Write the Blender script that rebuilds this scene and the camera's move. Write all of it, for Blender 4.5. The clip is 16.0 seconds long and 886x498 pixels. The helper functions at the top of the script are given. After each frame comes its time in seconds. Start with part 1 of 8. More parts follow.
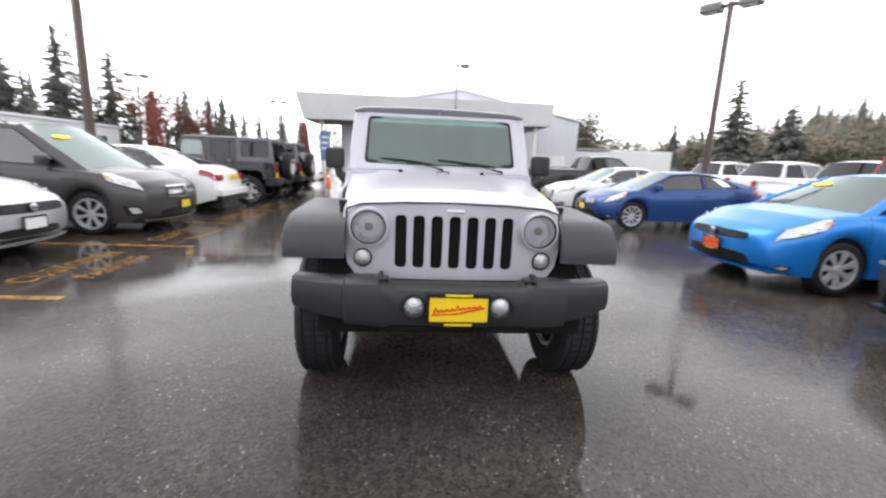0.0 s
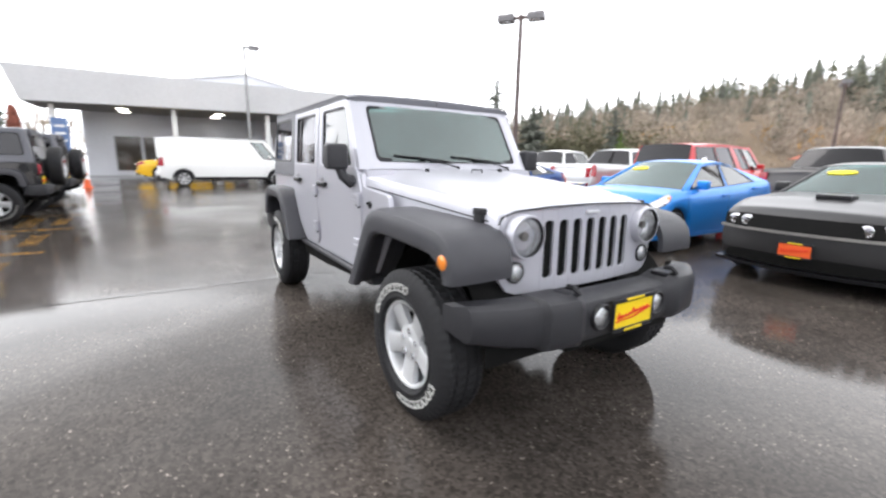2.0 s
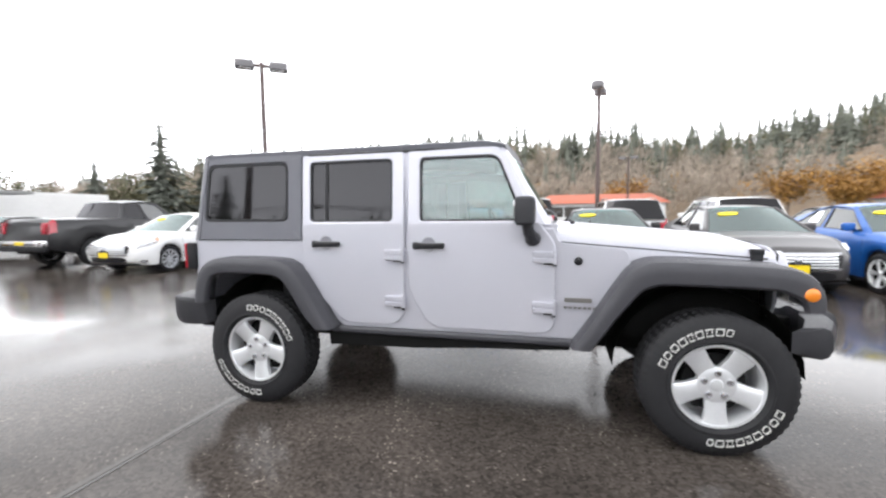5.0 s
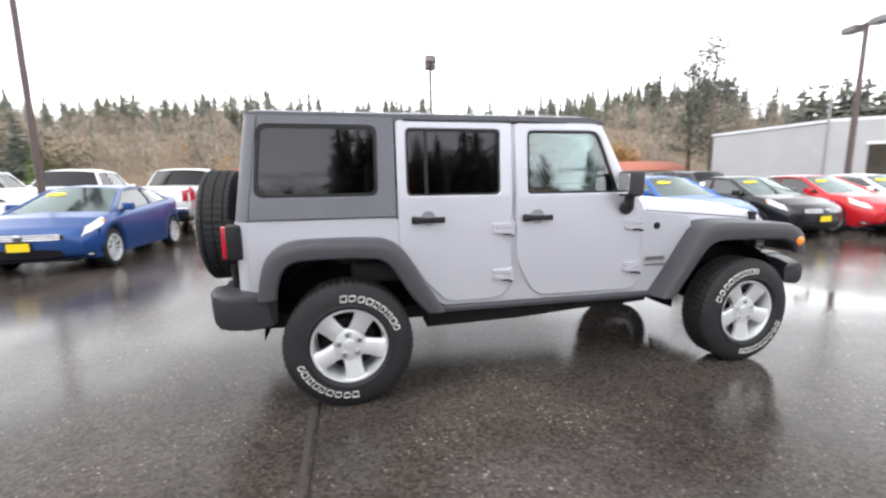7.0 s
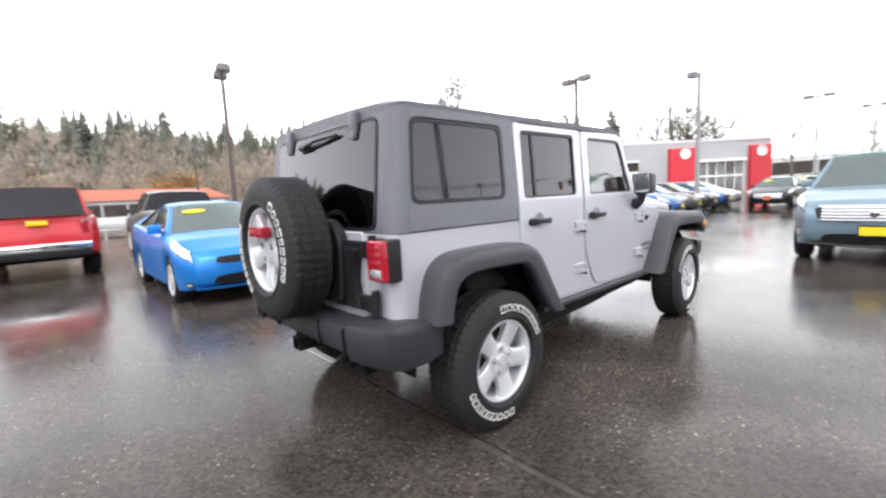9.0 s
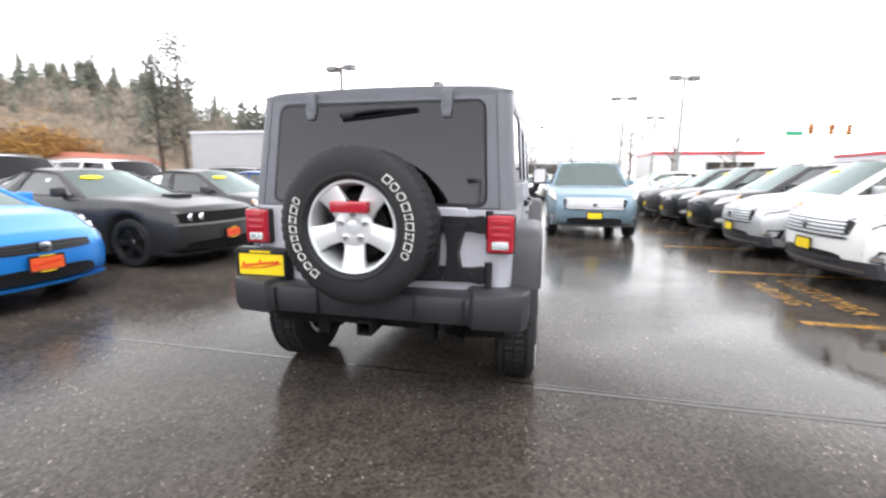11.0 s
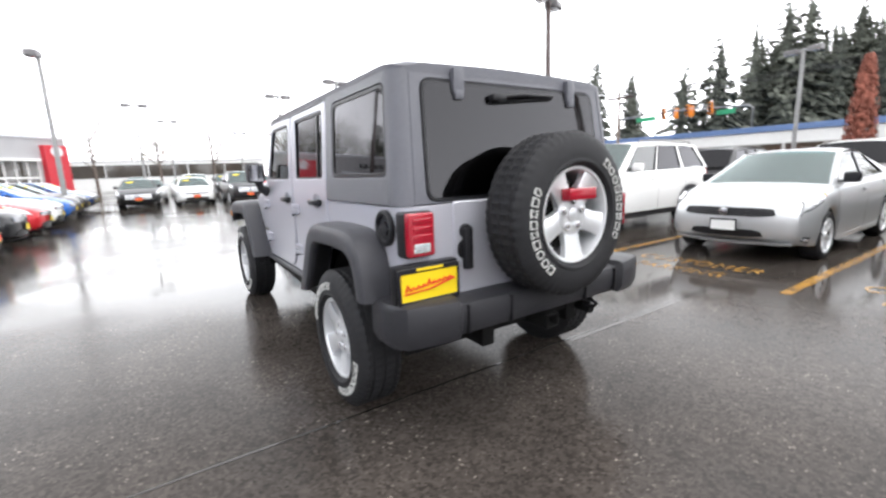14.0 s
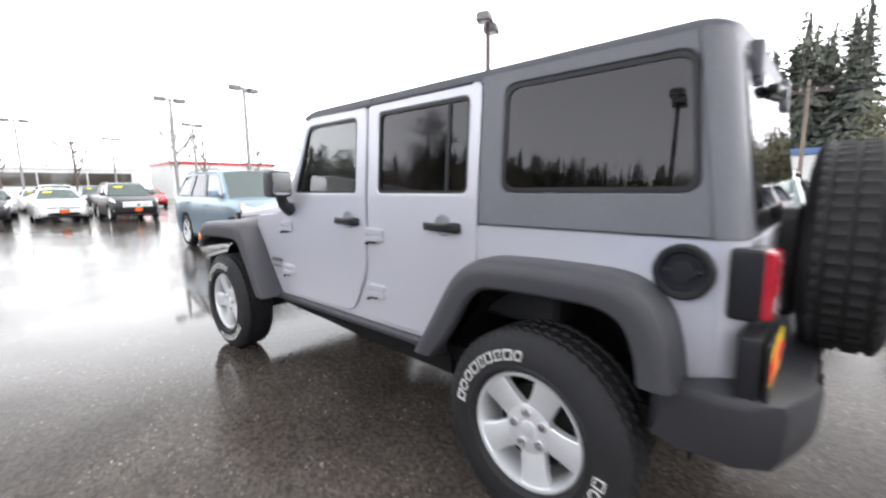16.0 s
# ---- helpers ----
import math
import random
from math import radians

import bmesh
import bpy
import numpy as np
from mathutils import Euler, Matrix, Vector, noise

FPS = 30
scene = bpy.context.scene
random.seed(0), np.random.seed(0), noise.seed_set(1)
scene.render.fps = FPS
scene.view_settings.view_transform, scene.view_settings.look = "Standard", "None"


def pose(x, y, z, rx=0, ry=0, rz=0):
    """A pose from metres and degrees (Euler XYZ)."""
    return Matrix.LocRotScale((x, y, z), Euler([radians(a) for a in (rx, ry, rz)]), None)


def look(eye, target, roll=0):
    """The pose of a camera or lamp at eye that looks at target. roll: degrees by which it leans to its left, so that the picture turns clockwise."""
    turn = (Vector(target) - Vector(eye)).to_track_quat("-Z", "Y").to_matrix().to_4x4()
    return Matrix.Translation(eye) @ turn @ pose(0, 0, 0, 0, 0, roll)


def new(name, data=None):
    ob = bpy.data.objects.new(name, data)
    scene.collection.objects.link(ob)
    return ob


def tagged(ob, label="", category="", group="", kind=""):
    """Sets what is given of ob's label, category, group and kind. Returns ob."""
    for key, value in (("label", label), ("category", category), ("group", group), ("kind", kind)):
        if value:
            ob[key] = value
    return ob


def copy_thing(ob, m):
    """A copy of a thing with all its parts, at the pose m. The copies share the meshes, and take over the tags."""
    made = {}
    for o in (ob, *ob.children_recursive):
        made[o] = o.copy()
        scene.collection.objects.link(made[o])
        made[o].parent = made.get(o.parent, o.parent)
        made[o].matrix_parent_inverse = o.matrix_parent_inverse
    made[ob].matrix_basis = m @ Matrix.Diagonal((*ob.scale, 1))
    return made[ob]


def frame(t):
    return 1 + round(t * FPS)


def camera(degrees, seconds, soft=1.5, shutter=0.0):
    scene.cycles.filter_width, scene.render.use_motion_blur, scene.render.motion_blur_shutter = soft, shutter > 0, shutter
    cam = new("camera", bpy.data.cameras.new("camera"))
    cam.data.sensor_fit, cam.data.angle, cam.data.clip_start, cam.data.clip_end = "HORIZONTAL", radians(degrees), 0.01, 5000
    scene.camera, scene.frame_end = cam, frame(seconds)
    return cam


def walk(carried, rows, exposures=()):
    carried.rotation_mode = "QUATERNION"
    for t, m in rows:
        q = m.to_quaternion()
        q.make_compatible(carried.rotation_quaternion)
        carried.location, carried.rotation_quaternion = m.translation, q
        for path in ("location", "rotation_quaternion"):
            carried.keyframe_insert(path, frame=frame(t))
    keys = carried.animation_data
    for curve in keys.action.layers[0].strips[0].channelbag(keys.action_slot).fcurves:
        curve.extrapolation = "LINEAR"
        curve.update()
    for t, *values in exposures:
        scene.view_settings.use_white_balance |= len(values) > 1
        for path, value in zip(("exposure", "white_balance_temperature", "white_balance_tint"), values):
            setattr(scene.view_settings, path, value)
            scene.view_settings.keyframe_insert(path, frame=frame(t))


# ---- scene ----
cam = camera(91.71, 16.0, soft=2.4, shutter=0.55)
PATH = [
    (0, (-0.266, -4.233, 1.359), (-0.097, -2.279, 0.969), 2.47),
    (0.5, (-0.624, -4.134, 1.326), (-0.197, -2.222, 0.923), 3.42),
    (1, (-1.026, -3.899, 1.345), (-0.390, -2.057, 0.893), 2.29),
    (1.5, (-1.491, -3.692, 1.352), (-0.619, -1.948, 0.906), 1.56),
    (2, (-1.897, -3.365, 1.349), (-0.832, -1.719, 0.950), 1.11),
    (2.5, (-2.319, -3.066, 1.337), (-1.024, -1.593, 0.945), 0.21),
    (3, (-2.672, -2.660, 1.346), (-1.197, -1.365, 0.962), 0.87),
    (3.5, (-3.017, -2.217, 1.356), (-1.419, -1.074, 0.980), -0.06),
    (4, (-3.206, -1.711, 1.358), (-1.480, -0.761, 1.018), -1.92),
    (4.2, (-3.285, -1.484, 1.344), (-1.505, -0.613, 1.072), -2.09),
    (6.3, (-3.553, 0.712, 1.407), (-1.572, 0.611, 1.148), 0.11),
    (6.5, (-3.559, 0.926, 1.416), (-1.589, 0.726, 1.136), -0.65),
    (7, (-3.496, 1.436, 1.397), (-1.564, 1.020, 1.087), -0.68),
    (7.5, (-3.340, 1.955, 1.378), (-1.481, 1.283, 1.074), -0.57),
    (8, (-3.146, 2.437, 1.328), (-1.399, 1.517, 1.012), 0.66),
    (8.2, (-3.004, 2.628, 1.349), (-1.305, 1.613, 1.057), -0.37),
    (10.5, (-1.332, 4.200, 1.346), (-0.563, 2.379, 1.039), -0.25),
    (11, (-0.911, 4.396, 1.347), (-0.479, 2.472, 1.017), 0.43),
    (11.5, (-0.426, 4.464, 1.342), (-0.229, 2.501, 1.017), -0.38),
    (12, (0.042, 4.527, 1.341), (-0.025, 2.561, 0.980), -0.69),
    (12.5, (0.482, 4.421, 1.335), (0.103, 2.480, 1.033), 0.02),
    (13, (0.905, 4.305, 1.327), (0.281, 2.438, 0.973), -1.19),
    (13.5, (1.287, 4.058, 1.312), (0.389, 2.297, 1.005), -0.89),
    (14, (1.681, 3.804, 1.335), (0.596, 2.163, 0.974), -2.16),
    (14.5, (1.980, 3.489, 1.353), (0.768, 1.949, 0.953), -3.35),
    (15, (2.203, 3.103, 1.353), (0.853, 1.662, 1.040), -1.34),
    (15.5, (2.304, 2.736, 1.350), (0.874, 1.375, 1.034), -0.92),
    (16, (2.237, 2.299, 1.340), (0.791, 0.949, 1.053), -0.66),
]
walk(cam, [(t, look(eye, target, roll)) for t, eye, target, roll in PATH],
     [(0.0, 1.06), (1.2, 1.20), (2.8, 1.36), (7.5, 1.33), (10.5, 1.42), (12.5, 1.46), (14.0, 1.34), (15.0, 1.34), (16.0, 1.44)])

# world: thick even overcast
world = bpy.data.worlds.new("overcast")
scene.world = world
world.use_nodes = True
wt = world.node_tree
wt.nodes.clear()
sky = wt.nodes.new("ShaderNodeTexSky")
sky.sky_type = "NISHITA"
sky.sun_disc = False
sky.sun_elevation, sky.sun_rotation = radians(62), radians(-35)
sky.dust_density = 6.0
grey = wt.nodes.new("ShaderNodeHueSaturation")
grey.inputs["Saturation"].default_value = 0.12
cloud = wt.nodes.new("ShaderNodeMix")
cloud.data_type = "RGBA"
cloud.inputs["Factor"].default_value = 0.82
cloud_tc = wt.nodes.new("ShaderNodeTexCoord")
cloud_z = wt.nodes.new("ShaderNodeSeparateXYZ")
cloud_h = wt.nodes.new("ShaderNodeMapRange")
cloud_h.inputs["From Min"].default_value, cloud_h.inputs["From Max"].default_value = 0.0, 0.8
cloud_h.inputs["To Min"].default_value, cloud_h.inputs["To Max"].default_value = 1.26, 0.38
cloud_c = wt.nodes.new("ShaderNodeVectorMath")
cloud_c.operation = "SCALE"
cloud_c.inputs[0].default_value = (10.6, 10.75, 11.2)
wt.links.new(cloud_tc.outputs["Generated"], cloud_z.inputs[0])
wt.links.new(cloud_z.outputs["Z"], cloud_h.inputs[0])
wt.links.new(cloud_h.outputs[0], cloud_c.inputs["Scale"])
wt.links.new(cloud_c.outputs[0], cloud.inputs["B"])
bg = wt.nodes.new("ShaderNodeBackground")
bg.inputs["Strength"].default_value = 0.15
wo = wt.nodes.new("ShaderNodeOutputWorld")
wt.links.new(sky.outputs[0], grey.inputs["Color"])
wt.links.new(grey.outputs[0], cloud.inputs["A"])
wt.links.new(cloud.outputs["Result"], bg.inputs["Color"])
wt.links.new(bg.outputs[0], wo.inputs[0])
sun_data = bpy.data.lights.new("sun", "SUN")
sun_data.energy, sun_data.angle, sun_data.color = 0.5, radians(35), (1.0, 0.97, 0.93)
sun = new("sun", sun_data)
sun.matrix_world = look((0, 0, 0), (0.30, -0.42, -1.0))
tagged(sun, kind="structure")


# ---- materials ----
def node_mat(name):
    m = bpy.data.materials.new(name)
    m.use_nodes = True
    nt = m.node_tree
    return m, nt, nt.nodes["Principled BSDF"]


def add(nt, kind, **inputs):
    n = nt.nodes.new(kind)
    for key, value in inputs.items():
        n.inputs[key.replace("_", " ")].default_value = value
    return n


def surf(name, col, rough=0.5, metal=0.0, var=0.15, scale=6.0, bump=0.0, bump_scale=60.0, coat=0.0, rvar=0.1, spec=0.5, dirt=0.0):
    """A surface with colour, gloss and relief that vary at a large and a fine scale."""
    m, nt, p = node_mat(name)
    tc = nt.nodes.new("ShaderNodeTexCoord")
    big = add(nt, "ShaderNodeTexNoise", Scale=scale, Detail=4.0, Roughness=0.6)
    fine = add(nt, "ShaderNodeTexNoise", Scale=scale * 14, Detail=3.0, Roughness=0.6)
    nt.links.new(tc.outputs["Object"], big.inputs["Vector"])
    nt.links.new(tc.outputs["Object"], fine.inputs["Vector"])
    both = add(nt, "ShaderNodeMath")
    both.operation = "ADD"
    nt.links.new(big.outputs[0], both.inputs[0])
    nt.links.new(fine.outputs[0], both.inputs[1])
    ramp = nt.nodes.new("ShaderNodeMapRange")
    ramp.inputs["From Min"].default_value, ramp.inputs["From Max"].default_value = 0.6, 1.4
    ramp.inputs["To Min"].default_value, ramp.inputs["To Max"].default_value = 1 - var, 1 + var
    nt.links.new(both.outputs[0], ramp.inputs[0])
    mul = nt.nodes.new("ShaderNodeVectorMath")
    mul.operation = "SCALE"
    mul.inputs[0].default_value = col[:3]
    nt.links.new(ramp.outputs[0], mul.inputs["Scale"])
    nt.links.new(mul.outputs[0], p.inputs["Base Color"])
    rr = nt.nodes.new("ShaderNodeMapRange")
    rr.inputs["From Min"].default_value, rr.inputs["From Max"].default_value = 0.6, 1.4
    rr.inputs["To Min"].default_value, rr.inputs["To Max"].default_value = max(0.01, rough * (1 - rvar)), min(1, rough * (1 + rvar))
    nt.links.new(both.outputs[0], rr.inputs[0])
    nt.links.new(rr.outputs[0], p.inputs["Roughness"])
    p.inputs["Metallic"].default_value = metal
    p.inputs["Specular IOR Level"].default_value = spec
    p.inputs["Coat Weight"].default_value = coat
    p.inputs["Coat Roughness"].default_value = 0.04
    if bump:
        bn = add(nt, "ShaderNodeTexNoise", Scale=bump_scale, Detail=4.0, Roughness=0.65)
        nt.links.new(tc.outputs["Object"], bn.inputs["Vector"])
        b = add(nt, "ShaderNodeBump", Strength=bump, Distance=0.01)
        nt.links.new(bn.outputs[0], b.inputs["Height"])
        nt.links.new(b.outputs[0], p.inputs["Normal"])
    return m


def paint(name, col, metal=0.55, rough=0.34):
    """Wet car paint: flakes under a clear coat, with a thin film of rain spots."""
    m, nt, p = node_mat(name)
    tc = nt.nodes.new("ShaderNodeTexCoord")
    fl = add(nt, "ShaderNodeTexVoronoi", Scale=900.0)
    nt.links.new(tc.outputs["Object"], fl.inputs["Vector"])
    mr = nt.nodes.new("ShaderNodeMapRange")
    mr.inputs["To Min"].default_value, mr.inputs["To Max"].default_value = 0.9, 1.1
    nt.links.new(fl.outputs["Color"], mr.inputs[0])
    mul = nt.nodes.new("ShaderNodeVectorMath")
    mul.operation = "SCALE"
    mul.inputs[0].default_value = col[:3]
    nt.links.new(mr.outputs[0], mul.inputs["Scale"])
    nt.links.new(mul.outputs[0], p.inputs["Base Color"])
    p.inputs["Metallic"].default_value = metal
    p.inputs["Roughness"].default_value = rough
    p.inputs["Coat Weight"].default_value = 0.25
    rain = add(nt, "ShaderNodeTexNoise", Scale=9.0, Detail=5.0, Roughness=0.65)
    nt.links.new(tc.outputs["Object"], rain.inputs["Vector"])
    rm = nt.nodes.new("ShaderNodeMapRange")
    rm.inputs["From Min"].default_value, rm.inputs["From Max"].default_value = 0.35, 0.7
    rm.inputs["To Min"].default_value, rm.inputs["To Max"].default_value = 0.03, 0.16
    nt.links.new(rain.outputs[0], rm.inputs[0])
    nt.links.new(rm.outputs[0], p.inputs["Coat Roughness"])
    dn = add(nt, "ShaderNodeTexVoronoi", Scale=130.0)
    nt.links.new(tc.outputs["Object"], dn.inputs["Vector"])
    dr = nt.nodes.new("ShaderNodeMapRange")
    dr.inputs["From Min"].default_value, dr.inputs["From Max"].default_value = 0.0, 0.3
    dr.inputs["To Min"].default_value, dr.inputs["To Max"].default_value = 1.0, 0.0
    nt.links.new(dn.outputs["Distance"], dr.inputs[0])
    b = add(nt, "ShaderNodeBump", Strength=0.06, Distance=0.002)
    nt.links.new(dr.outputs[0], b.inputs["Height"])
    nt.links.new(b.outputs[0], p.inputs["Coat Normal"])
    return m


def glass(name, tint, extra=0.0, rough=0.015, sheen=(1.0, 1.0, 1.0)):
    """A thin pane: tinted see-through, with a Fresnel gloss."""
    m, nt, p = node_mat(name)
    nt.nodes.remove(p)
    out = nt.nodes["Material Output"]
    tr = nt.nodes.new("ShaderNodeBsdfTransparent")
    tr.inputs[0].default_value = (*tint, 1)
    gl = nt.nodes.new("ShaderNodeBsdfGlossy")
    gl.inputs["Roughness"].default_value = rough
    gl.inputs["Color"].default_value = (*sheen, 1)
    tc = nt.nodes.new("ShaderNodeTexCoord")
    runs = nt.nodes.new("ShaderNodeMapping")
    runs.inputs["Scale"].default_value = (9.0, 9.0, 1.6)
    nt.links.new(tc.outputs["Object"], runs.inputs["Vector"])
    film = add(nt, "ShaderNodeTexNoise", Scale=1.0, Detail=5.0, Roughness=0.65)
    nt.links.new(runs.outputs[0], film.inputs["Vector"])
    fm = nt.nodes.new("ShaderNodeMapRange")
    fm.inputs["From Min"].default_value, fm.inputs["From Max"].default_value = 0.42, 0.70
    fm.inputs["To Min"].default_value, fm.inputs["To Max"].default_value = rough, rough + 0.05
    nt.links.new(film.outputs[0], fm.inputs[0])
    nt.links.new(fm.outputs[0], gl.inputs["Roughness"])
    bead = add(nt, "ShaderNodeTexVoronoi", Scale=95.0)
    nt.links.new(tc.outputs["Object"], bead.inputs["Vector"])
    bm_ = nt.nodes.new("ShaderNodeMapRange")
    bm_.inputs["From Min"].default_value, bm_.inputs["From Max"].default_value = 0.0, 0.28
    bm_.inputs["To Min"].default_value, bm_.inputs["To Max"].default_value = 1.0, 0.0
    nt.links.new(bead.outputs["Distance"], bm_.inputs[0])
    bp = add(nt, "ShaderNodeBump", Strength=0.05, Distance=0.002)
    nt.links.new(bm_.outputs[0], bp.inputs["Height"])
    nt.links.new(bp.outputs[0], gl.inputs["Normal"])
    fr = nt.nodes.new("ShaderNodeFresnel")
    fr.inputs["IOR"].default_value = 1.6 + extra
    mx = nt.nodes.new("ShaderNodeMixShader")
    nt.links.new(fr.outputs[0], mx.inputs[0])
    nt.links.new(tr.outputs[0], mx.inputs[1])
    nt.links.new(gl.outputs[0], mx.inputs[2])
    nt.links.new(mx.outputs[0], out.inputs[0])
    return m


def asphalt_mat():
    """Wet, worn asphalt: stony aggregate with glints painted on, dark damp patches, and shallow puddles that mirror the
    sky.
    """
    m, nt, p = node_mat("wet_asphalt")
    L = nt.links
    tc = nt.nodes.new("ShaderNodeTexCoord")
    pos = tc.outputs["Object"]

    def noise_tex(scale, detail=4.0, rough=0.55, dist=0.0):
        n = add(nt, "ShaderNodeTexNoise", Scale=scale, Detail=detail, Roughness=rough, Distortion=dist)
        L.new(pos, n.inputs["Vector"])
        return n.outputs[0]

    def remap(src, a, b, c, d, smooth=False):
        n = nt.nodes.new("ShaderNodeMapRange")
        if smooth:
            n.interpolation_type = "SMOOTHSTEP"
        for k, v in zip(("From Min", "From Max", "To Min", "To Max"), (a, b, c, d)):
            n.inputs[k].default_value = v
        L.new(src, n.inputs[0])
        return n.outputs[0]

    def math(op, a, b):
        n = nt.nodes.new("ShaderNodeMath")
        n.operation = op
        for i, v in enumerate((a, b)):
            if isinstance(v, (int, float)):
                n.inputs[i].default_value = v
            else:
                L.new(v, n.inputs[i])
        return n.outputs[0]

    puddle = remap(noise_tex(0.21, 3.0, 0.5, 0.4), 0.465, 0.65, 0.0, 1.0, True)
    damp = remap(noise_tex(0.9, 5.0, 0.6), 0.35, 0.65, 0.0, 1.0)
    stones = add(nt, "ShaderNodeTexVoronoi", Scale=58.0)
    L.new(pos, stones.inputs["Vector"])
    grit = add(nt, "ShaderNodeTexVoronoi", Scale=90.0)
    L.new(pos, grit.inputs["Vector"])
    pick = remap(stones.outputs["Color"], 0.1, 1.0, 0.55, 1.45)
    # scattered stones brightened in base colour, imitating their wet glint
    light = math("ADD", 1.0, math("MULTIPLY", remap(grit.outputs["Color"], 0.85, 1.0, 0.0, 5.5), remap(noise_tex(1.7, 3.0, 0.6), 0.42, 0.62, 0.15, 1.0)))
    tone = math("MULTIPLY", math("MULTIPLY", pick, light), remap(damp, 0, 1, 0.7, 1.3))
    col = nt.nodes.new("ShaderNodeVectorMath")
    col.operation = "SCALE"
    col.inputs[0].default_value = (0.056, 0.048, 0.0425)
    L.new(tone, col.inputs["Scale"])
    L.new(col.outputs[0], p.inputs["Base Color"])
    dry = math("SUBTRACT", 1.0, puddle)
    rough = math("ADD", 0.045, math("MULTIPLY", dry, remap(damp, 0, 1, 0.04, 0.13)))
    L.new(rough, p.inputs["Roughness"])
    L.new(remap(puddle, 0, 1, 0.075, 0.23), p.inputs["Specular IOR Level"])
    h = math("ADD", remap(stones.outputs["Distance"], 0.0, 0.6, 1.0, 0.0), math("MULTIPLY", remap(grit.outputs["Distance"], 0.0, 0.6, 1.0, 0.0), 0.5))
    b = nt.nodes.new("ShaderNodeBump")
    b.inputs["Distance"].default_value = 0.004
    L.new(math("ADD", 0.014, math("MULTIPLY", dry, 0.115)), b.inputs["Strength"])
    L.new(h, b.inputs["Height"])
    L.new(b.outputs[0], p.inputs["Normal"])
    return m




SILVER = paint("silver_paint", (0.475, 0.475, 0.525), 0.30, 0.34)
ASPHALT = asphalt_mat()
FLARE = surf("grained_black_plastic", (0.048, 0.048, 0.055), 0.45, 0, 0.12, 5, 0.25, 260, 0, 0.1, 0.32)
BUMPER = surf("bumper_plastic", (0.030, 0.030, 0.034), 0.42, 0, 0.15, 5, 0.2, 240, 0, 0.1, 0.28)
TOP = surf("hardtop_plastic", (0.108, 0.110, 0.128), 0.36, 0, 0.1, 4, 0.3, 220)
BLACK = surf("black_trim", (0.014, 0.014, 0.016), 0.35, 0, 0.2, 8, 0.1, 100, 0, 0.1, 0.25)
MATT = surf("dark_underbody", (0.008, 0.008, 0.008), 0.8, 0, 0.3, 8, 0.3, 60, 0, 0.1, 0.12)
RUBBER = surf("tyre_rubber", (0.020, 0.020, 0.022), 0.6, 0, 0.25, 12, 0.35, 160, 0, 0.1, 0.22)
ALLOY = surf("alloy", (0.74, 0.75, 0.77), 0.32, 0.55, 0.06, 8, 0, 60)
CHROME = surf("chrome", (0.8, 0.8, 0.82), 0.08, 1.0, 0.03, 8)
DULL_CHROME = surf("wet_chrome_trim", (0.42, 0.42, 0.44), 0.16, 1.0, 0.2, 20)
STEEL = surf("dull_steel", (0.22, 0.21, 0.20), 0.45, 0.8, 0.2, 10, 0.1, 60)
WHITE_LETTER = surf("white_rubber", (0.62, 0.62, 0.60), 0.6, 0, 0.12, 30)
REDLENS = surf("red_lens", (0.34, 0.010, 0.024), 0.12, 0, 0.1, 30, 0, 60, 0.6)
CLEARLENS = surf("clear_lens", (0.55, 0.56, 0.58), 0.12, 0.75, 0.4, 40, 0.9, 60, 0.8)
CAR_LENS = surf("car_headlamp", (0.60, 0.61, 0.63), 0.12, 0.25, 0.45, 14, 0.6, 30, 0.9)
AMBER = surf("amber_lens", (0.75, 0.22, 0.02), 0.12, 0, 0.08, 30, 0, 60, 0.6)
PLATE_Y = surf("yellow_plate", (0.80, 0.58, 0.01), 0.4, 0, 0.05, 10)
PLATE_R = surf("red_print", (0.62, 0.03, 0.015), 0.45, 0, 0.05, 10)
PLATE_O = surf("orange_plate", (0.70, 0.10, 0.02), 0.4, 0, 0.06, 10)
# darker copy of the silver paint: shade inside the handle cups, as colour
SHADE_SILVER = surf("shaded_silver_paint", (0.30, 0.30, 0.33), 0.4, 0.3, 0.1, 8)
CABIN = surf("dark_cabin", (0.018, 0.018, 0.020), 0.75, 0, 0.2, 10, 0.15, 120)
PAPER = surf("white_paper", (0.75, 0.75, 0.74), 0.7, 0, 0.04, 10)
G_CLEAR = glass("clear_glass", (0.55, 0.70, 0.68), 0.3)
G_LENS = glass("lamp_glass", (0.96, 0.97, 0.97), -0.1)
REFLECT = surf("lamp_reflector", (0.86, 0.86, 0.88), 0.14, 0.95, 0.15, 40, 1.0, 38)
G_DARK = glass("privacy_glass", (0.055, 0.056, 0.062), -0.12, 0.015, (0.97, 0.96, 1.0))
G_CAR = glass("car_glass", (0.30, 0.42, 0.41), 0.45)
G_SHIELD = glass("wet_windshield", (0.42, 0.55, 0.55), 0.95, 0.05, (0.88, 1.0, 0.98))


# ---- mesh helpers ----
def part(name, bm, material, parent=None, label="", smooth=True):
    """Link a bmesh as one mesh object under a thing or a part."""
    bmesh.ops.recalc_face_normals(bm, faces=bm.faces)
    me = bpy.data.meshes.new(name)
    bm.to_mesh(me)
    bm.free()
    me.materials.append(material)
    if smooth:
        me.polygons.foreach_set("use_smooth", [True] * len(me.polygons))
        me.set_sharp_from_angle(angle=radians(32))
    ob = new(name, me)
    if parent is not None:
        ob.parent = parent
    if label:
        tagged(ob, label)
    return ob


def thing(name, label, category, group="", kind=""):
    ob = new(name)
    ob.empty_display_size = 0.1
    return tagged(ob, label, category, group, kind)


def B():
    return bmesh.new()


